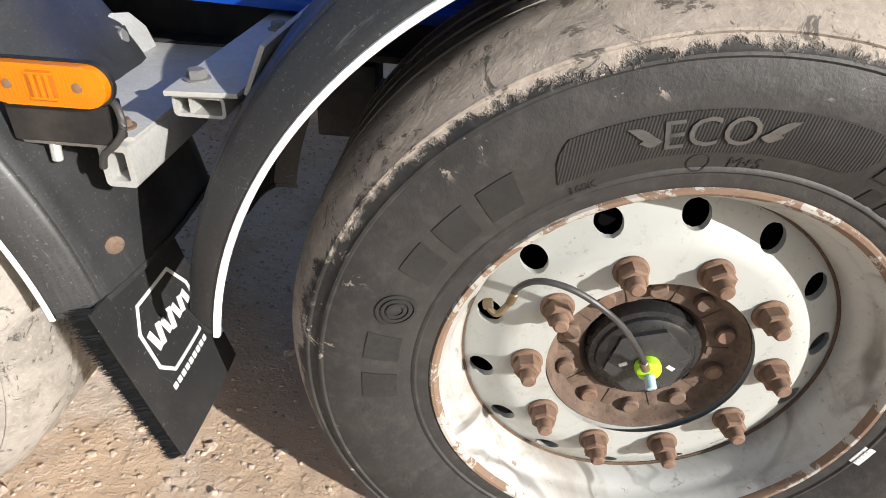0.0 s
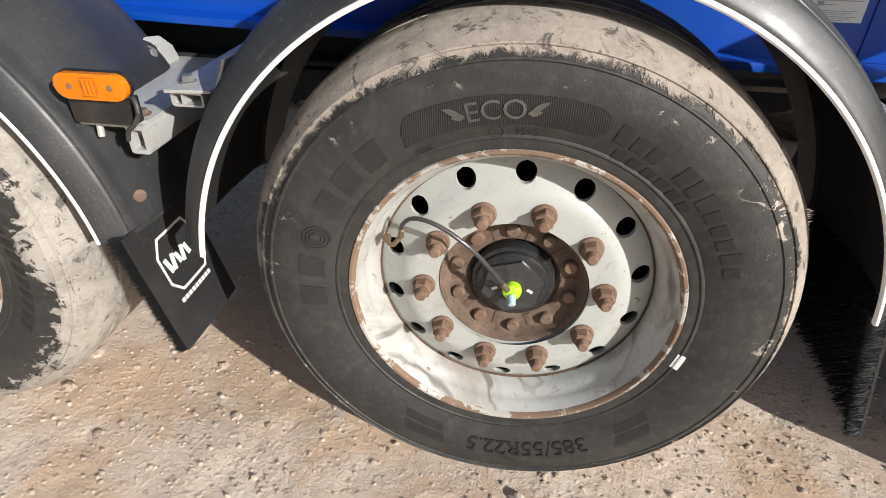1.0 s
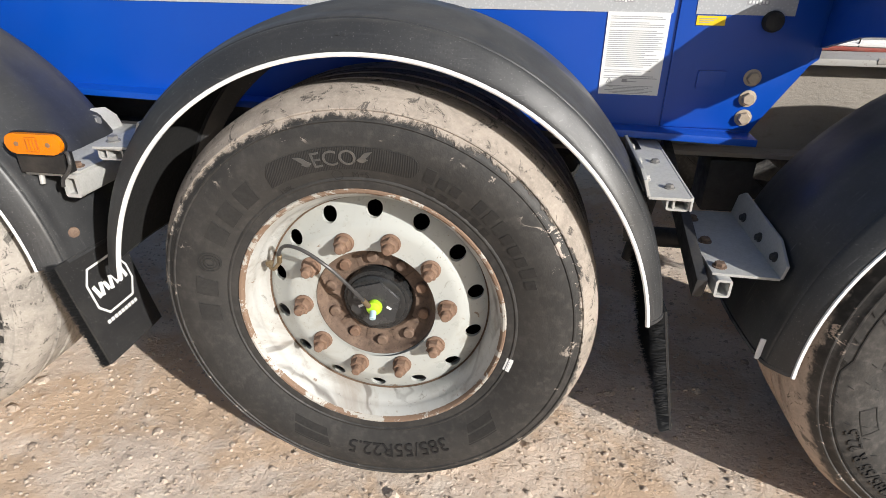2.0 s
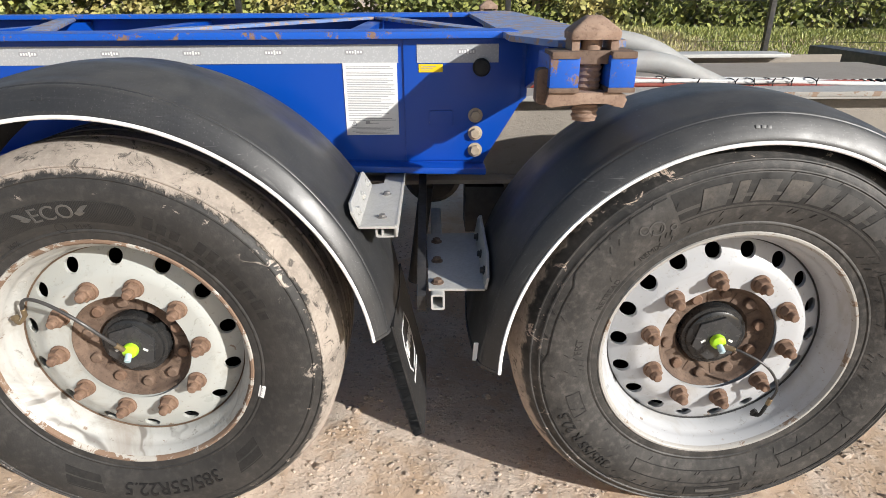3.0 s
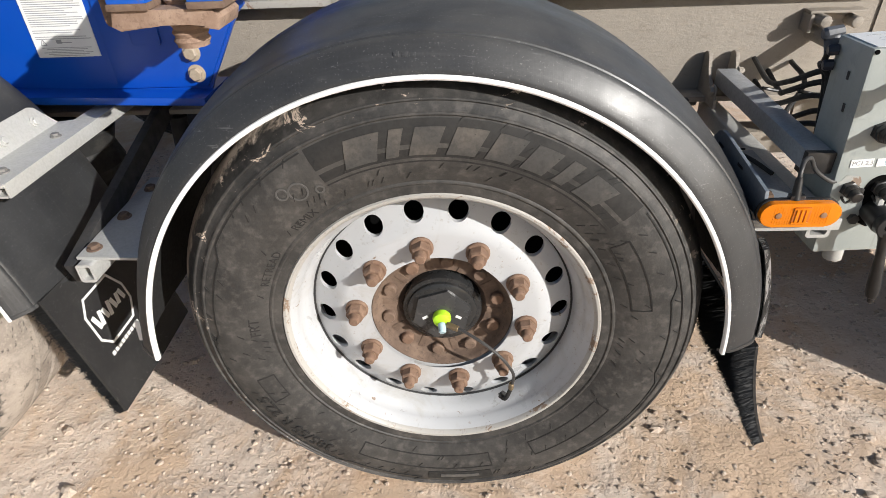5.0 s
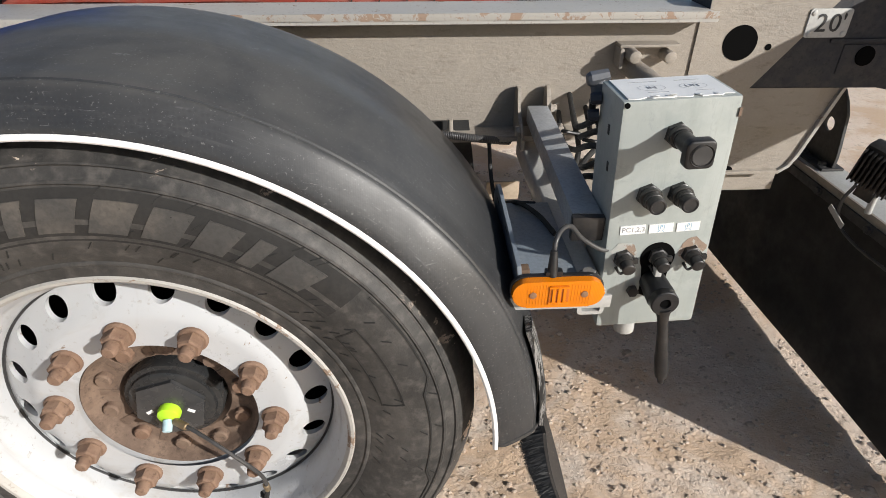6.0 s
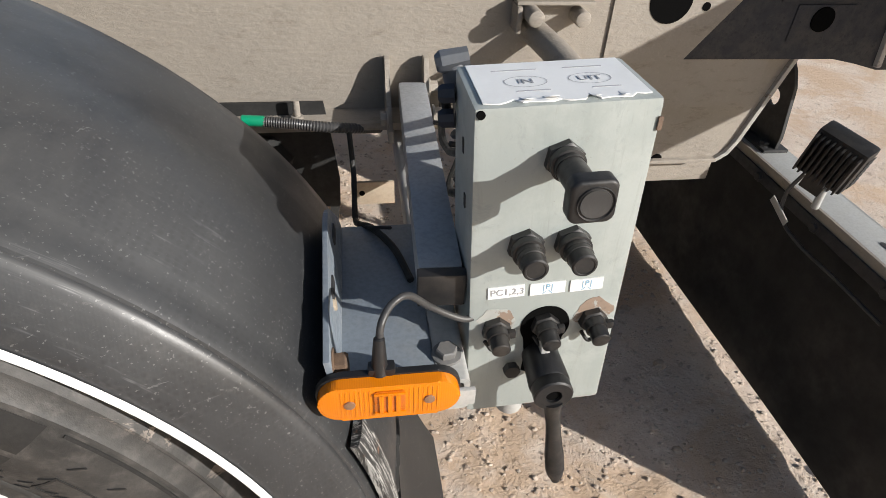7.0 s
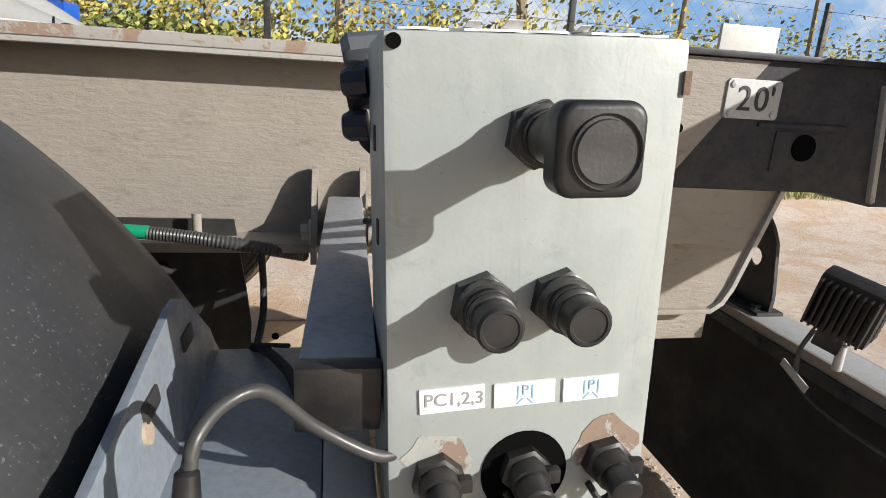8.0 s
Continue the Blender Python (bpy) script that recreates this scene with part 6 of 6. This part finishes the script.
for i, z in enumerate((0.315, 0.265, 0.185)):
    # Small dark block painted for the shade in each side hole.
    bp("side_hole", box((-W / 2 - 0.0004, 0.045 - 0.012 * i, z), (0.0015, 0.006, 0.014), bev=0.0005), DARK, parent=body)
bp("corner_notch", box((W / 2 - 0.001, -0.0008, Hh - 0.022), (0.004, 0.002, 0.012), bev=0.0005), RUST, parent=body)

rag = random.Random(12)
edge = [(-W / 2 + 0.008 + (W - 0.016) * i / 22, 0.004 + rag.choice((0.0, 0.002, 0.005, 0.010)) * rag.random()) for i in range(23)]
top = bp("top_label", plate(edge + [(W / 2 - 0.008, 0.092), (-W / 2 + 0.008, 0.092)], 0, 0.0012, Matrix(((1, 0, 0, 0), (0, 0, 1, 0), (0, 1, 0, Hh + 0.0002), (0, 0, 0, 1)))), PAPER, "worn white label on the lid")
for t, x in (("IN", -0.026), ("UIT", 0.030)):
    bp("label_word", sign_words(t, 0.014, Matrix.Translation((x, 0.046, Hh + 0.0018)), 0.0002), INK_GREY, parent=top)
    ring = [[(x + (0.018 + d) * math.cos(a), 0.046 + (0.0115 + d) * math.sin(a), Hh + 0.0017) for a in [2 * math.pi * i / 28 for i in range(28)]] for d in (0, 0.0007)]
    bp("label_ring", add_rings(bmesh.new(), ring, cap=False), INK_GREY, parent=top)
for x, w2 in ((-0.030, 0.040), (0.032, 0.035)):
    bp("label_bar", box((x, 0.073, Hh + 0.0016), (w2, 0.0016, 0.0004), bev=0), INK_GREY, parent=top)
    bp("label_bar", box((x + 0.006, 0.026, Hh + 0.0016), (w2 * 0.7, 0.0014, 0.0004), bev=0), INK_GREY, parent=top)
for i, (x, w2, up) in enumerate(((-0.034, 0.010, 0.003), (-0.014, 0.013, 0.004), (0.022, 0.008, 0.0025), (0.046, 0.006, 0.002))):
    rows = []
    for k in range(5):
        t = k / 4
        y, z = 0.013 - 0.010 * t, Hh + 0.0014 + up * t * t
        rows.append([(x - w2 / 2 * (1 - 0.5 * t), y, z), (x + w2 / 2 * (1 - 0.3 * t), y, z), (x + w2 / 2 * (1 - 0.3 * t), y + 0.0005, z + 0.0004), (x - w2 / 2 * (1 - 0.5 * t), y + 0.0005, z + 0.0004)])
    bp("torn_curl", add_rings(bmesh.new(), rows), PAPER, parent=top)


def gland(u, w, name, label):
    """A hexagonal gland on the front, with a stepped plug."""
    bm = bmesh.new()
    hex_nut(bm, (u, 0.001, w), (0, -1, 0), 0.0300, 0.010, 0.35)
    add_rod(bm, [((u, -0.009, w), 0.0152), ((u, -0.016, w), 0.0152), ((u, -0.0165, w), 0.0132), ((u, -0.022, w), 0.0132)], 24)
    g = bp(name, bm, BLACK, label)
    return g


g = gland(-0.0015, 0.3205, "knob_gland", "black gland with a square push button")
bp("stem", add_rod(bmesh.new(), [((-0.0015, -0.02, 0.3205), 0.0125), ((0.0005, -0.061, 0.3190), 0.0125)], 20), BLACK, parent=g)
bp("square_button", cushion(0.0372, 0.0378, 0.0080, -0.071, -0.057, 0.0005, 0.3195, 0.0035), BLACK, parent=g)
disc = bp("button_disc", lathe([(0.0001, 0.0), (0.0122, 0.0), (0.0130, 0.0014), (0.0138, 0.0014), (0.0146, -0.0004), (0.0150, 0.002)], 32), HOSE, parent=g)
disc.location = (0.0018, -0.0720, 0.3190)
for u in (-0.0275, 0.0165):
    g = gland(u, 0.2335, "plug_gland", "black hexagon gland with round plug")
    bp("plug", add_rod(bmesh.new(), [((u, -0.021, 0.2335), 0.0128), ((u, -0.027, 0.2335), 0.0128), ((u, -0.0275, 0.2335), 0.0118), ((u, -0.039, 0.2335), 0.0118), ((u, -0.0405, 0.2335), 0.0105), ((u, -0.0405, 0.2335), 0.0090), ((u, -0.0398, 0.2335), 0.0085)], 24), BLACK, parent=g)
for i, (u0, u1) in enumerate(((-0.0600, -0.0235), (-0.0180, 0.0175), (0.0225, 0.0560))):
    w0 = 0.1775
    lb = bp("printed_label", box(((u0 + u1) / 2, -0.0006, w0), (u1 - u0, 0.0012, 0.0145), (0, -1.5, 0), 0), PAPER, "small white printed label")
    if i == 0:
        bp("label_word", sign_words("PC1,2,3", 0.0108, Matrix.Translation(((u0 + u1) / 2 + 0.001, -0.0014, w0)) @ pose(0, 0, 0, 90, 0, 0), 0.0002), INK_FADED, parent=lb)
    else:
        bp("label_word", sign_words("P", 0.0085, Matrix.Translation(((u0 + u1) / 2, -0.0014, w0 + 0.0022)) @ pose(0, 0, 0, 90, 0, 0), 0.0002), INK_BLUE, parent=lb)
        bm = bmesh.new()
        c = (u0 + u1) / 2
        for s in (-1, 1):
            add_box(bm, (c + s * 0.0042, -0.0013, w0 + 0.001), (0.0008, 0.0003, 0.0085), bev=0)
            add_box(bm, (c + s * 0.003, -0.0013, w0 - 0.0045), (0.0050, 0.0003, 0.0008), (0, 45 * s, 0), 0)
        bp("label_drawing", bm, INK_BLUE, parent=lb)
for i, u in enumerate((-0.050, 0.001, 0.052)):
    if i != 1:
        blot = [(u + (0.017 + 0.006 * rag.random()) * math.cos(2 * math.pi * q / 18), 0.137 + (0.016 + 0.007 * rag.random()) * math.sin(2 * math.pi * q / 18)) for q in range(18)]
        bp("corroded_patch", plate(blot, -0.0004, 0.001), BOX_RUST, parent=body)
    bm = bmesh.new()
    hex_nut(bm, (u, 0.0, 0.130), (0, -1, 0), 0.026, 0.009, 0.3 + i)
    add_rod(bm, [((u, -0.008, 0.130), 0.0115), ((u, -0.017, 0.129), 0.0115), ((u, -0.0172, 0.129), 0.0095), ((u, -0.030, 0.127), 0.0095), ((u, -0.031, 0.127), 0.008)], 20)
    v = bp("test_valve", bm, BLACK, "black capped test connection")
    bp("cap_lug", box((u + 0.014, -0.012, 0.131), (0.008, 0.006, 0.009), bev=0.002), BLACK, parent=v)
    bp("cap_strap", tube([(u + 0.008, -0.012, 0.122), (u - 0.004, -0.010, 0.108), (u - 0.012, -0.006, 0.118)], 0.0022, 6, 5), RUBBER, parent=v)
key = [(0.026 * math.cos(radians(a)) + 0.002, 0.126 + 0.027 * math.sin(radians(a))) for a in range(-40, 221, 12)] + [(-0.017, 0.085), (-0.019, 0.062), (0.0, 0.052), (0.021, 0.060), (0.020, 0.085)]
# The opening's shade is a black plate laid on the front.
bp("keyhole", plate(key, -0.0010, 0.002), SHADE_BLACK, "keyhole opening, its shade drawn as a black plate")
lev = bp("valve_lever", add_rod(bmesh.new(), [((0.000, 0.0, 0.086), 0.0195), ((0.000, -0.040, 0.082), 0.0215), ((0.000, -0.0425, 0.082), 0.020)], 28), BLACK, "black valve lever hanging down")
bp("clevis", box((0.0, -0.012, 0.108), (0.010, 0.014, 0.020), bev=0.003), GALV, parent=lev)
bp("lever_bolt", add_rod(bmesh.new(), [((-0.032, -0.006, 0.074), 0.009), ((-0.032, -0.014, 0.074), 0.009)], 6), BLACK, parent=lev)
HT = Matrix.Translation((0, 0, 0.082)) @ Matrix.Rotation(radians(-7.5), 4, "Y") @ Matrix.Translation((0, 0, -0.082))
bm = add_rod(bmesh.new(), [((0, -0.041, 0.082), 0.0185), ((0, -0.044, 0.082), 0.0205), ((0, -0.056, 0.082), 0.0205), ((0, -0.0575, 0.082), 0.0190), ((0, -0.0575, 0.082), 0.0085), ((0, -0.052, 0.082), 0.0080)], 28)
add_rod(bm, [((0, -0.049, 0.070), 0.0125), ((0, -0.049, 0.052), 0.0088), ((0, -0.049, 0.030), 0.0078), ((0, -0.049, 0.005), 0.0085), ((0, -0.049, -0.030), 0.0108), ((0, -0.049, -0.058), 0.0112), ((0, -0.049, -0.070), 0.0095), ((0, -0.049, -0.074), 0.0055), ((0, -0.049, -0.083), 0.0055), ((0, -0.049, -0.086), 0.003)], 18)
bmesh.ops.transform(bm, matrix=HT, verts=bm.verts)
bp("handle", bm, BLACK, parent=lev)
bp("handle_socket", add_rod(bmesh.new(), [((0, -0.0545, 0.082), 0.0080), ((0, -0.050, 0.082), 0.0080)], 16), SHADE_BLACK, parent=lev)
bp("outlet_pipe", rod((-0.020, 0.030, 0.004), (-0.020, 0.030, -0.034), 0.0165), GALV, "short pipe below the box")
for k in range(2):
    bp("side_fitting", add_rod(bmesh.new(), [((-0.079, 0.090 + 0.004 * k, 0.345 - 0.026 * k), 0.0095), ((-0.090, 0.093 + 0.004 * k, 0.344 - 0.026 * k), 0.0095), ((-0.094, 0.093 + 0.004 * k, 0.344 - 0.026 * k), 0.007)], 8), NAVY, "dark air fitting beside the box")
    bp("air_pipe", tube([(-0.088, 0.100 + 0.006 * k, 0.340 - 0.026 * k), (-0.080, 0.118 + 0.01 * k, 0.310), (-0.060, 0.124 + 0.01 * k, 0.27), (-0.045, 0.125 + 0.01 * k, 0.10), (-0.04, 0.15, -0.04)], 0.0050, 8), RUBBER)
bp("back_fitting", add_rod(bmesh.new(), [((-0.070, 0.118, 0.330), 0.013), ((-0.074, 0.124, 0.362), 0.014), ((-0.075, 0.125, 0.368), 0.010)], 10), SLATE, "slate blue air valve")
bp("back_fitting", add_rod(bmesh.new(), [((-0.062, 0.120, 0.368), 0.010), ((-0.088, 0.120, 0.364), 0.0115), ((-0.093, 0.120, 0.363), 0.008)], 8), SLATE)

hb = thing("air_hose_bundle", "black air hoses running from the control box to the beam", "air hoses", (2.12, 0.35, 0.80))
for k, (x0, z0, x1, z1) in enumerate(((2.098, 0.905, 2.150, 0.800), (2.104, 0.880, 2.190, 0.770), (2.098, 0.850, 2.130, 0.760), (2.110, 0.830, 2.240, 0.790), (2.100, 0.800, 2.165, 0.745))):
    y0 = 0.172 + 0.012 * (k % 3)
    part("air_hose", tube([(x0 + 0.02, y0 - 0.012, z0), (x0, y0 + 0.05, z0 - 0.02), (x0 + 0.006, y0 + 0.16, z0 - 0.075), (x1 - 0.02, 0.46 + 0.02 * (k % 2), z1 - 0.012), (x1, 0.597, z1)], 0.0056, 9), RUBBER, hb)
for k, y in enumerate((0.26, 0.40)):
    part("hose_tie", rod((2.088, y, 0.835 - 0.04 * k), (2.128, y + 0.005, 0.825 - 0.04 * k), 0.0035, 8), BLACK, hb)

# loose leads under the chassis
ld = thing("hose_run", "black corrugated hose with green sleeve under the beam", "hose", (1.95, 0.55, 0.68))
part("green_sleeve", rod((1.806, 0.516, 0.750), (1.842, 0.515, 0.748), 0.0085), TEAL, ld, "bright green sleeve")
part("spiral_hose", tube([(1.838, 0.515, 0.748), (1.88, 0.513, 0.744), (1.925, 0.512, 0.738), (1.98, 0.54, 0.720), (2.02, 0.58, 0.700)], 0.0078, 10, 22, ripple=0.0012), HOSE, ld)
part("cable", tube([(1.968, 0.53, 0.725), (1.972, 0.50, 0.655), (1.972, 0.40, 0.640), (1.980, 0.31, 0.690), (1.995, 0.275, 0.708), (2.020, 0.23, 0.708), (2.036, 0.17, 0.706)], 0.0045, 8), RUBBER, ld)
part("cable_tie", rod((1.985, 0.270, 0.714), (2.020, 0.262, 0.716), 0.0022, 8), RUBBER, ld)

# conduits and cables on top of the grey chassis
cd = thing("conduits", "thick grey conduits sweeping out of the bolster", "conduit", (1.4, 0.9, 0.95))
part("conduit", tube([(1.06, 0.80, 0.975), (1.16, 0.80, 1.000), (1.26, 0.80, 1.024), (1.37, 0.80, 1.040), (1.46, 0.80, 1.034), (1.54, 0.80, 1.010), (1.64, 0.80, 0.968), (1.76, 0.80, 0.918)], 0.034, 18), HOSE_GREY, cd)
part("conduit", tube([(1.088, 0.90, 1.084), (1.198, 0.90, 1.097), (1.290, 0.90, 1.099), (1.381, 0.90, 1.092), (1.478, 0.90, 1.061), (1.590, 0.90, 0.999), (1.68, 0.90, 0.94)], 0.034, 18), HOSE_GREY, cd)
cb2 = thing("cable_loom", "red, white and black cables tied in a loom", "cable loom", (1.6, 0.75, 0.94))
weave = random.Random(31)
for i, mt in enumerate((WIRE_RED, RUBBER, WIRE_RED, WIRE_WHITE, RUBBER, WIRE_WHITE, WIRE_WHITE, WIRE_WHITE, WIRE_RED, WIRE_WHITE, WIRE_WHITE, WIRE_WHITE)):
    layer = i // 6
    line = []
    for x, y, z in ((0.95, 0.722, 0.957), (1.10, 0.722, 0.959), (1.25, 0.724, 0.960), (1.40, 0.727, 0.957), (1.55, 0.730, 0.954), (1.72, 0.733, 0.951), (1.82, 0.734, 0.951), (1.9, 0.736, 0.950), (2.06, 0.750, 0.944), (2.25, 0.79, 0.934)):
        line.append((x, y + 0.0125 * (i % 6) + 0.006 * layer + weave.uniform(-0.004, 0.004), z + 0.018 + 0.0115 * layer + weave.uniform(-0.003, 0.003)))
    part("cable", tube(line, 0.0066, 8), mt, cb2)
for x in (1.10, 1.18, 1.32, 1.45, 1.56, 1.68, 1.74, 1.80, 1.86, 1.94):
    zc = 0.985 if x < 1.5 else 0.977
    ring = [(x + 0.004 * math.sin(a), 0.765 + 0.043 * math.cos(a), zc - 0.0025 + 0.0150 * math.sin(a)) for a in (math.tau * k / 16 for k in range(17))]
    bm = add_tube(bmesh.new(), [Vector(p) for p in ring], 0.0017, 6)
    part("tie", add_rod(bm, [((x, 0.724, zc + 0.007), 0.0022), ((x + weave.uniform(-0.006, 0.006), 0.718, zc + 0.019), 0.0014)], 6), BLACK, cb2)
coil = [(1.99 + 0.0028 * i, 0.80 + 0.022 * math.cos(i * 0.62), 0.955 + 0.022 * math.sin(i * 0.62)) for i in range(330)]
sp = thing("coiled_lead", "black coiled lead lying along the chassis", "coiled lead", (2.5, 0.80, 0.92))
part("coil", tube(coil, 0.0042, 7, smooth=False), RUBBER, sp)
part("core", tube([(1.95, 0.80, 0.955), (3.0, 0.80, 0.955)], 0.006, 8), RUBBER, sp)
tray = thing("cable_tray", "grey sheet tray between the chassis beams", "tray", (1.8, 1.2, 0.9))
part("sheet", span((0.9, 0.702, 0.929), (2.75, 1.70, 0.936), 0), GREY, tray)


# ---- rubber flap behind the second mudguard ----
fl = thing("splash_flap", "black rubber splash flap with a torn fringe", "mud flap", (1.87, 0.58, 0.52))
part("sheet", plate([(1.72, 0.75), (1.928, 0.75), (1.940, 0.66), (1.946, 0.60), (1.943, 0.545), (1.72, 0.545)], 0.578, 0.584), RUBBER, fl)
rag = random.Random(5)
for i in range(9):
    x = 1.745 + 0.0235 * i
    part("fringe", plate([(x - 0.009, 0.545), (x + 0.009, 0.545), (x + 0.004 + rag.uniform(-0.012, 0.0), 0.545 - rag.uniform(0.05, 0.085)), (x - 0.006 + rag.uniform(-0.012, 0.0), 0.545 - rag.uniform(0.05, 0.08))], 0.579, 0.583), RUBBER, fl)

# ---- axles in the shade ----
def build_axle(x):
    w = thing("axle", "dirty dark axle with air springs in the shade", "axle", (x, 1.2, 0.478), group="axles")
    part("beam", rod((x, 0.22, 0.478), (x, 2.18, 0.478), 0.073, 24), DARK, w)
    for y in (0.62, 1.78):
        part("trailing_arm", plate([(x - 0.52, 0.70), (x - 0.42, 0.62), (x - 0.05, 0.56), (x + 0.40, 0.53), (x + 0.42, 0.48), (x - 0.05, 0.50), (x - 0.5, 0.60)], y - 0.04, y + 0.04), DARK, w)
        spring = part("air_spring", lathe([(0.001, -0.09), (0.11, -0.09), (0.135, -0.05), (0.12, 0.0), (0.138, 0.05), (0.11, 0.09), (0.001, 0.09)], 32), RUBBER, w, local=True)
        spring.matrix_basis = PLACED[w].inverted() @ pose(x + 0.34, y, 0.60, 90, 0, 0)
        part("hanger", span((x - 0.58, y - 0.06, 0.55), (x - 0.46, y + 0.06, 0.70), 0.006), DARK, w)
    part("brake_drum", add_rod(bmesh.new(), [((x, 0.16, 0.478), 0.20), ((x, 0.30, 0.478), 0.20), ((x, 0.31, 0.478), 0.12)], 40), DARK, w)
    part("brake_chamber", rod((x + 0.16, 0.42, 0.50), (x + 0.16, 0.60, 0.50), 0.085, 24), DARK, w)


for x in (-1.352, 0.0, 1.400):
    build_axle(x)
st = thing("damper_rod", "dark damper rod hanging behind the bracket", "damper", (0.72, 0.62, 0.3))
part("rod", rod((0.700, 0.58, 0.70), (0.655, 0.60, 0.36), 0.022, 16), DARK, st)
part("foot", rod((0.69, 0.60, 0.44), (0.80, 0.60, 0.44), 0.03, 16), DARK, st)
tk = thing("air_tank", "dark air tank under the chassis", "air tank", (0.72, 1.3, 0.5))
part("shell", rod((0.72, 0.95, 0.62), (0.72, 1.65, 0.62), 0.11, 28, bev=0.02), DARK, tk)


# ---- fence, hedge and bank ----
fence = thing("fence", "dark wire mesh fence on slim posts", "fence", (2.5, 5.4, 0.5))
for i in range(-3, 6):
    x = 1.525 + 2.78 * i
    part("post", box((x, 5.4, bank(x, 5.4) + 0.70), (0.055, 0.055, 1.5), bev=0.006), POST, fence)
for z in (0.22, 0.62, 1.02, 1.36):
    part("line_wire", tube([(-7 + 2.1 * k, 5.37, bank(-7 + 2.1 * k, 5.4) + z) for k in range(13)], 0.0022, 4, smooth=False), POST, fence)
vs, fs = [], []
for s in (-1, 1):
    x = -7.0
    while x < 17:
        for k in range(16):
            xa, xb = x + s * 0.085 * k, x + s * 0.085 * (k + 1)
            za, zb = bank(xa, 5.4) + 0.02 + 0.085 * k, bank(xb, 5.4) + 0.02 + 0.085 * (k + 1)
            b = len(vs)
            vs += [(xa - 0.0013, 5.38, za), (xa + 0.0013, 5.38, za), (xb + 0.0013, 5.38, zb), (xb - 0.0013, 5.38, zb)]
            fs.append((b, b + 1, b + 2, b + 3))
        x += 0.17
me = bpy.data.meshes.new("mesh_wire")
me.from_pydata([(a, b - PLACED[fence].translation.y, c - PLACED[fence].translation.z) for a, b, c in [(a - PLACED[fence].translation.x, b, c) for a, b, c in vs]], [], fs)
me.materials.append(POST)
wire = new("mesh_wire", me)
wire.parent = fence
tagged(wire, "thin diamond wire mesh", kind="stuff")


def build_leaves(name, count, seed, label, material, place, size, category):
    rnd = random.Random(seed)
    vs, fs = [], []
    for _ in range(count):
        c, up = place(rnd)
        a = Vector((rnd.gauss(0, 1), rnd.gauss(0, 1), rnd.gauss(0, 1))).normalized()
        b = a.orthogonal().normalized()
        if up:
            a, b = Vector((rnd.gauss(0, 0.35), rnd.gauss(0, 0.35), 1)).normalized(), Vector((rnd.uniform(-1, 1), rnd.uniform(-1, 1), 0)).normalized()
        s = rnd.uniform(*size)
        w = s * (0.09 if up else 0.42)
        k = len(vs)
        vs += [c - b * w * 0.4, c + a * s * 0.5 - b * w, c + a * s, c + a * s * 0.5 + b * w]
        fs.append((k, k + 1, k + 2, k + 3))
    me = bpy.data.meshes.new(name)
    me.from_pydata([tuple(v) for v in vs], [], fs)
    me.materials.append(material)
    return tagged(new(name, me), label, category, kind="stuff")


def in_hedge(rnd):
    while True:
        x, y = rnd.uniform(-7, 17), rnd.uniform(7.0, 8.6)
        top = 0.52 + 0.14 * noise.noise(Vector((x * 0.9, 0.3, 0))) + 0.16 * noise.noise(Vector((x * 3.1, 1.3, 2)))
        z = rnd.uniform(-0.05, max(top, 0.3))
        if noise.noise(Vector((x * 2.6, y * 2.6, z * 2.6))) > -0.22:
            return Vector((x, y, bank(x, y) + z)), False


def in_grass(rnd):
    x, y = rnd.uniform(-6, 16), rnd.uniform(4.2, 7.0)
    return Vector((x, y, bank(x, y) - 0.01)), True


build_leaves("hedge", 60000, 21, "dense green and yellowing hedge behind the fence", LEAF, in_hedge, (0.05, 0.11), "hedge")
build_leaves("grass", 170000, 22, "rough sunlit grass on the bank", GRASS, in_grass, (0.03, 0.085), "grass")
bm = bmesh.new()
rnd = random.Random(31)
for k in range(11):
    x, y = -6 + 2.1 * k + rnd.uniform(-0.4, 0.4), rnd.uniform(7.3, 8.2)
    z = bank(x, y)
    r = rnd.uniform(0.03, 0.075)
    add_tube(bm, [(x, y, z - 0.1), (x + rnd.uniform(-0.1, 0.1), y, z + 0.9), (x + rnd.uniform(-0.2, 0.2), y, z + 1.9 + rnd.random())], r, 7, 3)
tagged(new("hedge_stems", finish(bm, "hedge_stems", BARK)), "pale upright stems in the hedge", "stems", kind="stuff")


def in_sprays(rnd):
    k = rnd.randrange(22)
    x = -6 + 1.05 * k + rnd.gauss(0, 0.28)
    return Vector((x, rnd.uniform(7.2, 8.4), bank(x, 7.5) + 0.45 + abs(rnd.gauss(0, 0.42)))), False


build_leaves("hedge_sprays", 16000, 23, "thin yellowing sprays above the hedge", LEAF_DRY, in_sprays, (0.05, 0.10), "hedge")
bm = bmesh.new()
rows = []
for i in range(25):
    a = radians(20 + 140 * i / 24)
    rows.append([bm.verts.new((260 * math.cos(a), 260 * math.sin(a), z)) for z in (-4.0, 70.0)])
for p, q in zip(rows, rows[1:]):
    bm.faces.new((p[0], q[0], q[1], p[1]))
far_sky = new("backdrop", finish(bm, "backdrop", SKY_FAR))
tagged(far_sky, "bright hazy blue sky with thin cloud", "sky", kind="structure")
